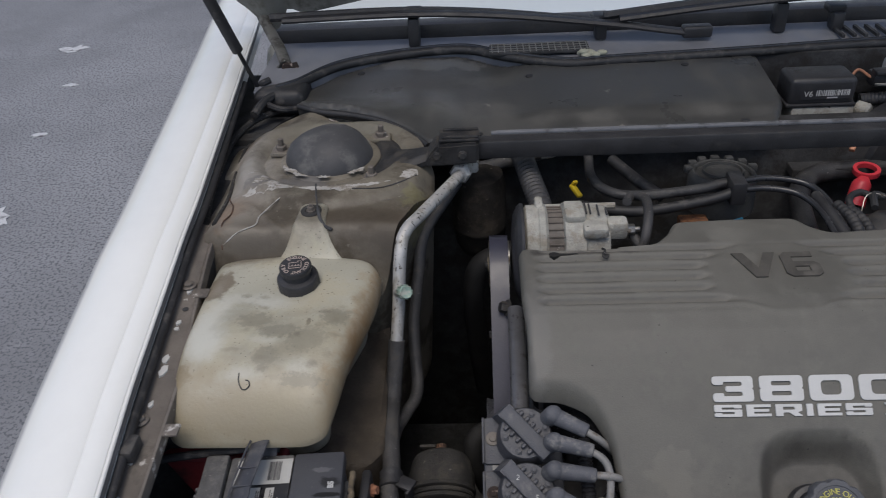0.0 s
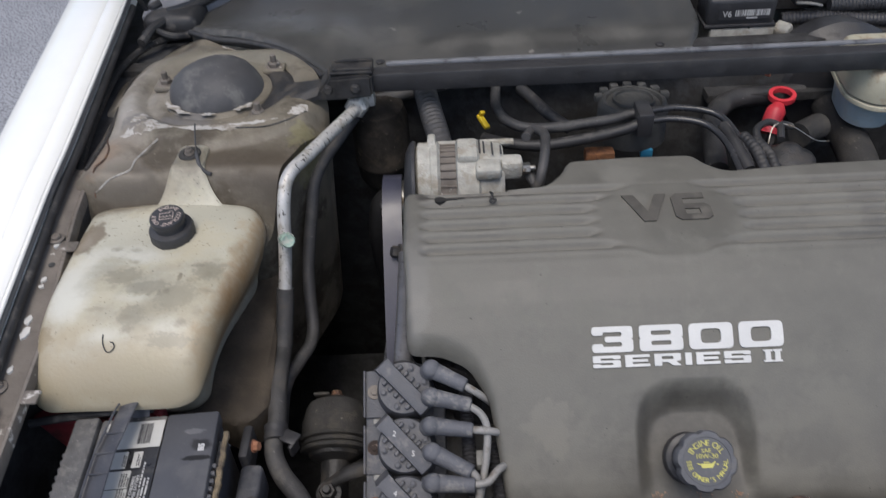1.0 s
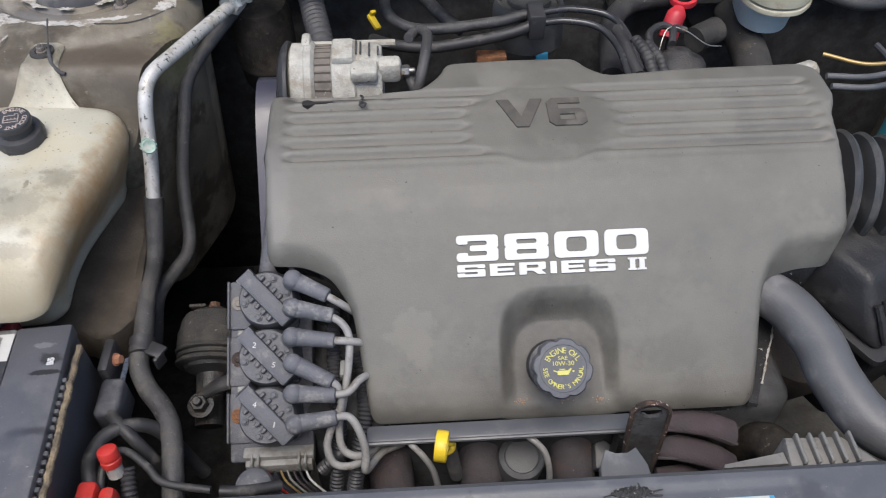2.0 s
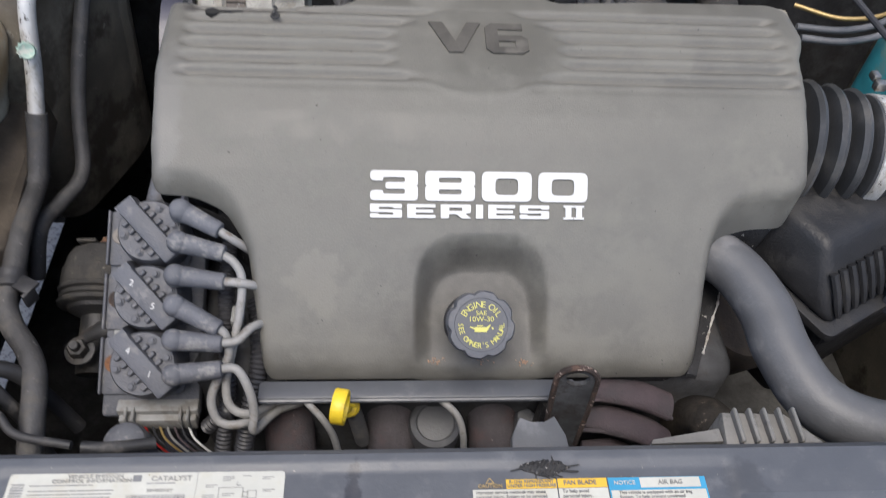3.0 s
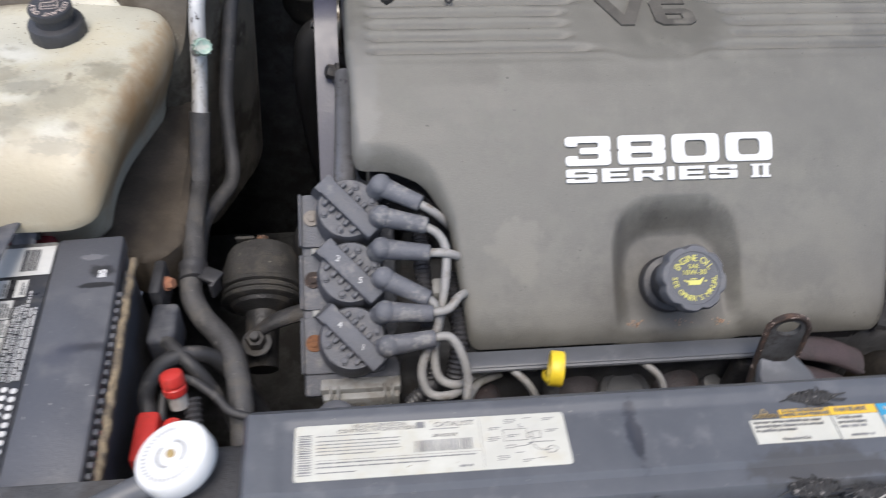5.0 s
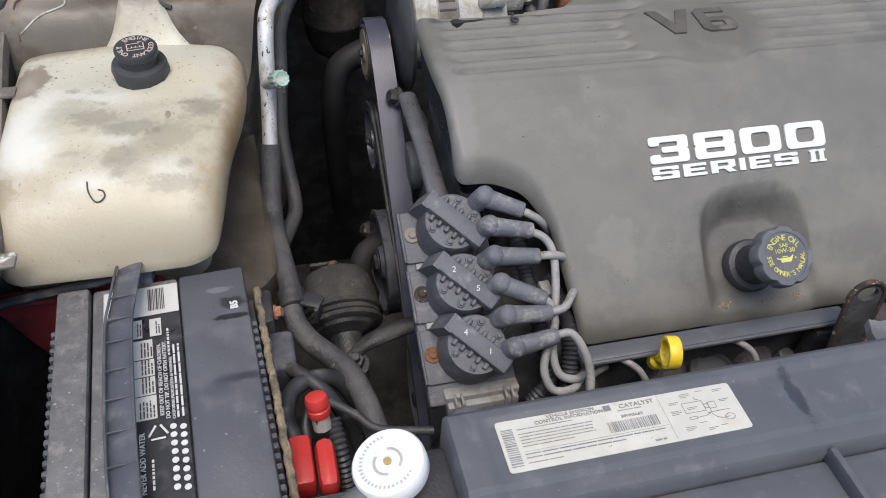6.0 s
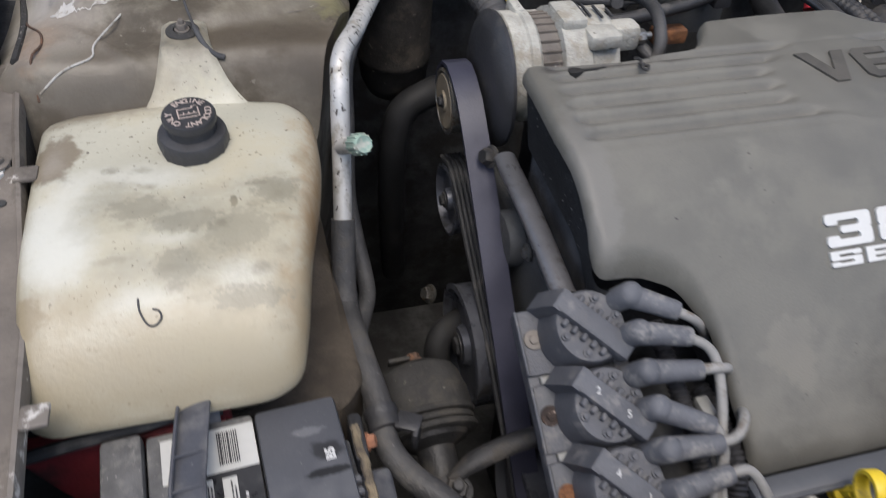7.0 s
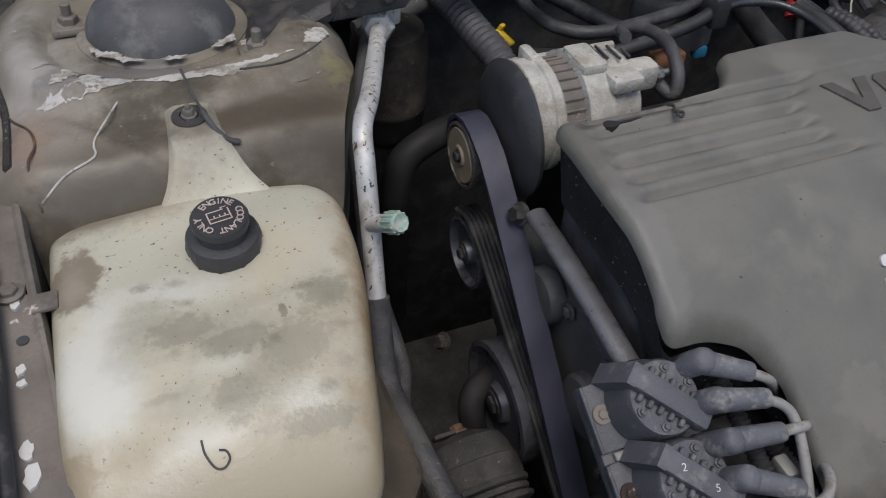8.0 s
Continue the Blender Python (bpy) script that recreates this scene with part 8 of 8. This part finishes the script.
for m_, pts, tip in ((("windshield_wiper", "black windshield wiper arm resting on the glass"), ((0.645, 1.55, 0.930), (0.585, 1.55, 0.938), (0.48, 1.555, 0.953), (0.262, 1.56, 0.978), (0.07, 1.565, 0.988), (-0.20, 1.57, 0.984)), 0),
                     (("windshield_wiper", "black windshield wiper arm further along the cowl"), ((1.35, 1.55, 0.955), (1.2, 1.55, 0.985), (1.0, 1.555, 0.997), (0.712, 1.555, 0.984), (0.49, 1.56, 0.962)), 1)):
    w = thing(m_[0], m_[1], "wiper", "windshield wipers")
    bm = bmk()
    tube(bm, pts, 0.014, 8, 6, flat=0.5)
    part("arm", bm, "black_plastic", w)
    bm = bmk()
    tube(bm, [(p[0] - 0.03, p[1] + 0.015, p[2] + 0.002) for p in pts[2:]], 0.009, 6, 6)
    part("blade", bm, "rubber", w)
    bm = bmk()
    q = pts[0]
    box(bm, (q[0], q[1], q[2] + 0.004), (0.06, 0.028, 0.024), bevel=0.006, seg=3)
    part("pivot_cap", bm, "black_plastic", w)
for x in (0.070, 0.815, 0.455, 0.93):
    s = 0.6 if x in (0.455, 0.93) else 1.0
    bm = bmk()
    box(bm, (x, 1.575, 0.918 + 0.030 * s), (0.024, 0.030, 0.060 * s), bevel=0.005)
    box(bm, (x, 1.592, 0.918 + 0.066 * s), (0.034, 0.036, 0.016), bevel=0.004)
    tagged(part("washer_nozzle", bm, "black_plastic"), "small dark nozzle post on the cowl", "nozzle", "nozzle posts on the cowl")
bm = bmk()
rnd = random.Random(8)
for k in range(9):
    bmesh.ops.create_icosphere(bm, subdivisions=2, radius=0.011, matrix=pose(0.425 + rnd.uniform(-0.02, 0.02), 1.475 + rnd.uniform(-0.008, 0.01), 0.922 + rnd.uniform(-0.002, 0.006)) @ Matrix.Diagonal((1, 0.7, 0.5, 1)))
tagged(part("leaf_litter", bm, "cloth"), "small pale clump of debris on the cowl", "debris", kind="stuff")

# hood, hinge and gas strut
hd = thing("hood", "open white hood with dull beige underside", "hood")
bm = bmk()
rows = []
for k in range(141):
    x = 0.55 - 0.89 + 1.78 * k / 140
    low = float(np.interp(0.55 - abs(x - 0.55), [-0.34, -0.312, -0.285, -0.262, -0.243, -0.228, -0.214, -0.203, -0.192, -0.172, -0.14, -0.018, 0.10, 0.55], [1.07, 1.020, 0.998, 0.972, 0.951, 0.947, 0.965, 0.992, 0.994, 0.985, 0.986, 1.008, 1.035, 1.085]))
    rows.append([bm.verts.new((x, 1.62 - 0.46 * s, low + 1.07 * s + 0.03 * math.sin(math.pi * min(1, s)))) for s in (0, 0.03, 0.1, 0.3, 0.6, 0.9, 1.1)])
for a, b in zip(rows, rows[1:]):
    for i in range(6):
        bm.faces.new((a[i], a[i + 1], b[i + 1], b[i]))
g = bmesh.ops.solidify(bm, geom=bm.faces[:], thickness=0.03)
part("panel", bm, "hood_under", hd)
bm = bmk()
tube(bm, [(-0.250, 1.60, 0.985), (-0.228, 1.57, 0.955), (-0.208, 1.535, 0.938), (-0.194, 1.505, 0.918), (-0.190, 1.485, 0.902)], 0.0125, 12, 5, flat=0.45)
hg = part("hinge_arm", bm, "hood_flake", hd, "flaking beige hinge arm")
bm = bmk()
box(bm, (-0.182, 1.415, 0.886), (0.10, 0.11, 0.050), pose(0, 0, 0), bevel=0.016, seg=3)
part("hinge_foot", bm, "rubber", hd)
for pts, r in ((((-0.225, 1.39, 0.885), (-0.20, 1.345, 0.895), (-0.17, 1.33, 0.890), (-0.145, 1.345, 0.884)), 0.006), (((-0.215, 1.30, 0.893), (-0.205, 1.34, 0.90), (-0.19, 1.37, 0.902)), 0.008), (((-0.235, 1.42, 0.90), (-0.218, 1.40, 0.915), (-0.205, 1.41, 0.918)), 0.007)):
    bm = bmk()
    tube(bm, pts, r, 8, 5)
    part("hinge_link", bm, "rubber", hd)
bm = bmk()
tube(bm, [(-0.222, 1.50, 0.905), (-0.20, 1.49, 0.915), (-0.19, 1.485, 0.93)], 0.010, 8, 4, flat=0.4)
part("hinge_flap", bm, "hood_flake", hd, "bent flap with flaking paint")
for c, s, r in (((-0.186, 1.485, 0.912), (0.022, 0.010, 0.024), (10, 12, 20)), ((-0.170, 1.484, 0.914), (0.016, 0.008, 0.020), (-10, -14, 5)), ((-0.176, 1.480, 0.900), (0.03, 0.008, 0.012), (0, 8, 0))):
    bm = bmk()
    box(bm, (0, 0, 0), s, pose(*c, *r), bevel=0.002)
    part("torn_bracket", bm, "rust_fleck", hd, "rusty torn bracket")
gs = thing("gas_strut", "black gas strut holding the hood open", "gas strut")
b0, b1 = Vector((-0.222, 1.405, 0.885)), Vector((-0.275, 1.29, 1.19))
bm = bmk()
tube(bm, [tuple(b0), tuple(b0.lerp(b1, 0.5))], 0.0042, 10, 2)
part("rod", bm, "dark_metal", gs)
bm = bmk()
tube(bm, [tuple(b0.lerp(b1, 0.36)), tuple(b0.lerp(b1, 1.6))], 0.0105, 14, 2)
part("cylinder", bm, "rubber", gs)
bm = bmk()
lathe(bm, [(0.013, -0.02), (0.014, 0.0), (0.010, 0.012), (0, 0.014)], pose(-0.222, 1.405, 0.885, 20), 16)
part("ball_joint", bm, "dark_metal", gs)

# ---------------------------------------------------------------- behind the engine: module, hoses, reservoir
bx = thing("control_module", "black lidded control module with a white label", "control module")
bm = bmk()
box(bm, (0.822, 1.372, 0.896), (0.118, 0.070, 0.052), bevel=0.009, seg=3)
box(bm, (0.822, 1.372, 0.872), (0.124, 0.076, 0.006), bevel=0.002)
part("lid", bm, "black_plastic", bx)
bm = bmk()
box(bm, (0.828, 1.368, 0.841), (0.112, 0.066, 0.054), bevel=0.004)
part("base", bm, "alu_cast", bx, "pale cast base")
bm = bmk()
lathe(bm, [(0.014, 0), (0.014, 0.02), (0.010, 0.024)], pose(0.895, 1.35, 0.858, 90, 0, 40), 16)
part("port", bm, "alu_cast", bx)
lm = pose(0.830, 1.3365, 0.894, 90) @ Matrix.Scale(0.92, 4)
bm = bmk()
quad(bm, -0.052, -0.011, 0.046, 0.010, lm, 0.0006)
part("label", bm, "ink", bx)
bm = bmk()
letters("V6", 0.016, lm @ Matrix.Translation((-0.037, 0.0, 0.0012)), into=bm)
x = -0.022
rnd = random.Random(12)
while x < 0.040:
    w = rnd.choice((0.001, 0.002, 0.003))
    quad(bm, x, -0.004, x + w, 0.008, lm, 0.0012)
    x += w + rnd.choice((0.0008, 0.0016))
bars(bm, 0.0, 0.03, -0.0095, 0.003, lm, 1, 0.004, 2, z=0.0012, seed=2)
part("label_print", bm, "white_ink", bx, "white print")
bm = bmk()
lathe(bm, [(0.0, 0.0), (0.026, 0.0), (0.031, 0.005), (0.031, 0.030), (0.029, 0.033), (0.029, 0.13), (0.0, 0.13)], pose(0.985, 1.432, 0.885, 0, 90, 0), 26)
wmo = thing("wiper_motor", "pale grey cylindrical wiper motor with black plug", "wiper motor")
part("housing", bm, "white_plastic", wmo)
bm = bmk()
box(bm, (0.965, 1.385, 0.887), (0.070, 0.034, 0.026), pose(0, 0, 0, 0, 0, 0), bevel=0.005)
box(bm, (0.945, 1.375, 0.902), (0.030, 0.024, 0.010), bevel=0.003)
part("plug", bm, "black_plastic", wmo, "black multi-pin plug")
for pts, r in ((((0.905, 1.352, 0.858), (0.96, 1.345, 0.862), (1.06, 1.325, 0.862), (1.30, 1.30, 0.86)), 0.0125), (((0.90, 1.30, 0.838), (0.98, 1.285, 0.845), (1.10, 1.265, 0.848), (1.30, 1.25, 0.85)), 0.010), (((0.985, 1.355, 0.880), (1.04, 1.35, 0.882), (1.12, 1.345, 0.884), (1.30, 1.35, 0.88)), 0.014)):
    bm = bmk()
    corrugated(bm, pts, r, 0.006, 12, 0.10)
    tagged(part("wiring_conduit", bm, "black_plastic"), "black wiring conduit beside the control module", "conduit", "conduits beside the control module")
for pts, mt in ((((0.900, 1.395, 0.888), (0.915, 1.402, 0.897), (0.930, 1.385, 0.889), (0.945, 1.375, 0.884)), "copper"), (((0.935, 1.362, 0.882), (0.925, 1.345, 0.890), (0.942, 1.335, 0.893), (0.965, 1.34, 0.886)), "pale_plastic")):
    bm = bmk()
    tube(bm, pts, 0.0028, 8, 5)
    tagged(part("loose_wire", bm, mt), "thin bare wire beside the control module", "wire", "wires beside the control module")
bm = bmk()
box(bm, (0, 0, 0), (0.010, 0.024, 0.008), pose(0.846, 1.215, 0.835, 30, 0, -35), bevel=0.002)
tagged(part("wire_terminal", bm, "copper"), "small copper wire terminal behind the brace bar", "terminal")
bx.location = (0.0, -0.015, -0.008)
tb = thing("intake_throttle", "dark round throttle housing behind the engine cover", "throttle")
bm = bmk()
lathe(bm, [(0.072, -0.08), (0.072, -0.012), (0.068, 0.0), (0.063, 0.004), (0.058, 0.003), (0.056, -0.004), (0.050, -0.002), (0.030, 0.004), (0, 0.006)], pose(0.622, 1.150, 0.830, -4), 36)
part("housing", bm, "dark_cast", tb)
for k in range(7):
    a = 0.3 + k * 0.42
    bm = bmk()
    box(bm, (0.072 * math.cos(a), 0.072 * math.sin(a), -0.004), (0.018, 0.016, 0.016), pose(0.622, 1.150, 0.834, -4), 0.003)
    part("lug", bm, "dark_cast", tb)
bm = bmk()
lathe(bm, [(0.044, 0.002), (0.043, 0.0075), (0.039, 0.0075), (0.038, 0.002)], pose(0.622, 1.150, 0.830, -4), 32)
part("ring", bm, "dark_cast", tb, "raised inner ring")
tb.matrix_world = Matrix.Translation((0.608, 1.150, 0.826)) @ Matrix.Scale(0.78, 4) @ Matrix.Translation((-0.622, -1.150, -0.830))
for pts, r, mt, nm, lab_ in (
        (((0.39, 1.21, 0.84), (0.386, 1.13, 0.835), (0.41, 1.085, 0.832), (0.455, 1.070, 0.832), (0.55, 1.078, 0.836), (0.585, 1.086, 0.840), (0.606, 1.088, 0.842)), 0.0082, "hose_old", "vacuum_hose", "grey rubber hose looping behind the engine cover"),
        (((0.43, 1.20, 0.83), (0.47, 1.13, 0.82), (0.50, 1.10, 0.81)), 0.010, "rubber", "vacuum_hose", "black rubber hose near the firewall"),
        (((0.365, 1.10, 0.80), (0.40, 1.058, 0.815), (0.46, 1.045, 0.818), (0.56, 1.056, 0.828), (0.606, 1.066, 0.838)), 0.0085, "rubber", "vacuum_hose", "black rubber hose looping behind the engine cover"),
        (((0.735, 0.955, 0.82), (0.728, 1.0, 0.83), (0.722, 1.05, 0.835)), 0.009, "rubber", "vacuum_hose", "short black hose at the cover edge"),
        (((0.725, 1.04, 0.76), (0.738, 1.13, 0.772), (0.760, 1.185, 0.777), (0.80, 1.222, 0.778), (0.86, 1.232, 0.778), (0.92, 1.235, 0.778)), 0.0175, "hose_old", "heater_hose", "thick dark grey heater hose bending behind the engine"),
        (((1.03, 1.02, 0.80), (1.09, 0.99, 0.80), (1.16, 1.0, 0.81), (1.22, 1.06, 0.84)), 0.0032, "brass", "brake_line", "thin tan brake line beside the cylinder"),
        (((1.00, 0.945, 0.815), (1.06, 0.94, 0.815), (1.12, 0.955, 0.82), (1.18, 1.0, 0.835), (1.22, 1.1, 0.85)), 0.0045, "hose", "throttle_cable", "thin grey throttle cable beside the engine"),
        (((1.00, 0.925, 0.812), (1.06, 0.92, 0.812), (1.13, 0.94, 0.82), (1.20, 1.0, 0.835), (1.25, 1.1, 0.85)), 0.0045, "hose", "throttle_cable", "thin grey throttle cable beside the engine"),
        (((1.02, 1.14, 0.86), (1.05, 1.09, 0.855), (1.10, 1.07, 0.85), (1.18, 1.10, 0.85), (1.25, 1.2, 0.86)), 0.010, "rubber", "vacuum_hose", "black hose by the brake reservoir")):
    bm = bmk()
    tube(bm, pts, r, 12, 6)
    tagged(part(nm, bm, mt), lab_, "hose" if "hose" in nm else "line")
for pts, mt in ((((0.606, 1.086, 0.842), (0.66, 1.092, 0.845), (0.715, 1.075, 0.842), (0.735, 1.03, 0.835), (0.742, 0.965, 0.82)), "rubber_shiny"), (((0.606, 1.066, 0.838), (0.65, 1.068, 0.840), (0.695, 1.052, 0.838), (0.716, 1.01, 0.832), (0.722, 0.95, 0.82)), "rubber_shiny")):
    bm = bmk()
    tube(bm, pts, 0.0052, 10, 6)
    tagged(part("fuel_line", bm, mt), "thin shiny black fuel line behind the engine cover", "line", "fuel lines")
for x, y, z, r in ((0.752, 0.975, 0.832, 0.009), (0.768, 0.968, 0.830, 0.008)):
    bm = bmk()
    corrugated(bm, [(x - 0.010, y + 0.045, z + 0.004), (x, y + 0.01, z), (x + 0.004, y - 0.03, z - 0.012)], r, 0.008, 12, 0.14)
    tagged(part("rubber_elbow", bm, "rubber"), "short ribbed black rubber elbow", "hose", "rubber elbows")
bm = bmk()
box(bm, (0.606, 1.075, 0.838), (0.024, 0.046, 0.040), bevel=0.004)
tagged(part("hose_clip", bm, "black_plastic"), "black plastic clip holding two hoses", "clip")
bm = bmk()
box(bm, (0.541, 1.058, 0.786), (0.046, 0.022, 0.020), bevel=0.004)
tagged(part("relay", bm, "rust"), "small rusty brown electrical part behind the cover", "relay")
bm = bmk()
box(bm, (0.625, 1.096, 0.762), (0.020, 0.012, 0.016), bevel=0.003)
tagged(part("blue_connector", bm, "blue_ink"), "small bright blue connector", "connector")
bm = bmk()
box(bm, (0, 0, 0), (0.012, 0.030, 0.007), pose(0.366, 1.165, 0.790, 25, 10, 35), bevel=0.003)
box(bm, (0.002, 0.012, 0.006), (0.010, 0.006, 0.010), pose(0.366, 1.165, 0.790, 25, 10, 35), bevel=0.002)
tagged(part("yellow_tag", bm, "yellow"), "small yellow plastic tag on a hose", "tag")
td = thing("transmission_dipstick", "bright pink-red ring handle of a dipstick", "dipstick")
bm = bmk()
tmx = axis((0.871, 1.200, 0.793), (-0.05, -0.08, 1)) @ Matrix.Scale(0.90, 4)
lathe(bm, [(0.0175, -0.005), (0.0245, -0.005), (0.0250, 0.0), (0.0245, 0.005), (0.0175, 0.005), (0.0170, 0), (0.0175, -0.005)], tmx, 30)
part("ring", bm, "pink_red", td)
bm = bmk()
tube(bm, [(0.862, 1.184, 0.788), (0.858, 1.178, 0.781), (0.850, 1.167, 0.769), (0.842, 1.153, 0.750)], 0.0158, 16, 4, rfun=lambda l: 0.5 + 0.5 * min(1.0, l / 0.012))
part("plug", bm, "pink_red", td)
bm = bmk()
tube(bm, [(0.852, 1.16, 0.757), (0.845, 1.14, 0.73), (0.838, 1.11, 0.67)], 0.008, 10, 4)
part("tube", bm, "dark_metal", td)
vm = thing("egr_valve", "dark round valve with a wire bail behind the cover", "valve")
bm = bmk()
lathe(bm, [(0.036, -0.05), (0.038, 0.0), (0.034, 0.006), (0.02, 0.012), (0.012, 0.020), (0, 0.022)], pose(0.800, 0.985, 0.818, -10), 28)
part("body", bm, "dark_metal", vm)
bm = bmk()
tube(bm, [(0.775, 1.005, 0.82), (0.790, 1.03, 0.845), (0.812, 1.02, 0.848), (0.845, 1.01, 0.83), (0.868, 1.012, 0.825)], 0.0009, 6, 5)
part("bail", bm, "steel", vm)
for pts in (((0.770, 0.99, 0.82), (0.765, 1.03, 0.835), (0.79, 1.055, 0.835), (0.81, 1.05, 0.83)), ((0.82, 1.04, 0.835), (0.80, 1.03, 0.845), (0.79, 1.0, 0.84))):
    bm = bmk()
    tube(bm, pts, 0.0055, 8, 6)
    part("wire", bm, "rubber", vm)
br = thing("brake_reservoir", "yellowed brake fluid reservoir with bluish lower half", "brake reservoir")
BR = rounded([(0.934, 1.165), (0.927, 1.108), (0.950, 1.070), (0.996, 1.066), (1.034, 1.102), (1.034, 1.215), (0.944, 1.215)], 0.022)
part("lid", field(BR, lambda x, y, d: 0.897 + 0.0 * x - soft_edge(d, 0.014), 0.005, wall=0.036), "brake_top", br, "yellowed plastic lid")
bm = bmk()
plate(bm, [(0.981 + (x - 0.981) * 1.03, 1.14 + (y - 1.14) * 1.03) for x, y in BR], 0.836, 0.843, bevel=0.002)
part("seam", bm, "brake_top", br)
bm = field([(0.978 + (x - 0.981) * 0.82, 1.145 + (y - 1.14) * 0.82) for x, y in BR], lambda x, y, d: 0.840 + 0.0 * x, 0.006, floor=0.792, taper=0.12)
part("lower_half", bm, "brake_fluid", br, "bluish translucent lower half")
mc = thing("master_cylinder", "dull grey cast master cylinder", "master cylinder")
bm = bmk()
tube(bm, [(0.965, 1.22, 0.758), (0.955, 1.08, 0.755), (0.935, 0.985, 0.75)], 0.028, 18, 4)
part("barrel", bm, "mount", mc)
bm = bmk()
lathe(bm, [(0.016, -0.02), (0.016, 0.012), (0.012, 0.016)], pose(0.985, 0.975, 0.80, 0, 80, 10), 8)
part("fitting", bm, "alu_cast", mc)
bm = bmk()
tube(bm, [(0.892, 1.095, 0.80), (0.868, 1.08, 0.80), (0.85, 1.068, 0.80)], 0.020, 14, 4)
part("port", bm, "mount", mc)
bo = thing("brake_booster", "black round brake booster at the firewall", "brake booster")
bm = bmk()
lathe(bm, [(0.10, -0.08), (0.11, -0.03), (0.09, 0.0), (0.03, 0.012), (0, 0.012)], pose(0.98, 1.235, 0.78, 90), 36)
part("shell", bm, "black_plastic", bo)
wt = thing("washer_tank", "translucent turquoise washer fluid tank", "washer tank")
bm = bmk()
box(bm, (1.212, 0.860, 0.715), (0.18, 0.22, 0.22), pose(0, 0, 0), bevel=0.03, seg=4)
part("body", bm, "blue_tank", wt)
bm = bmk()
tube(bm, [(1.055, 0.95, 0.86), (1.075, 0.86, 0.85), (1.095, 0.80, 0.84)], 0.004, 8, 4)
tagged(part("wire", bm, "ink"), "thin black wire by the turquoise tank", "wire")
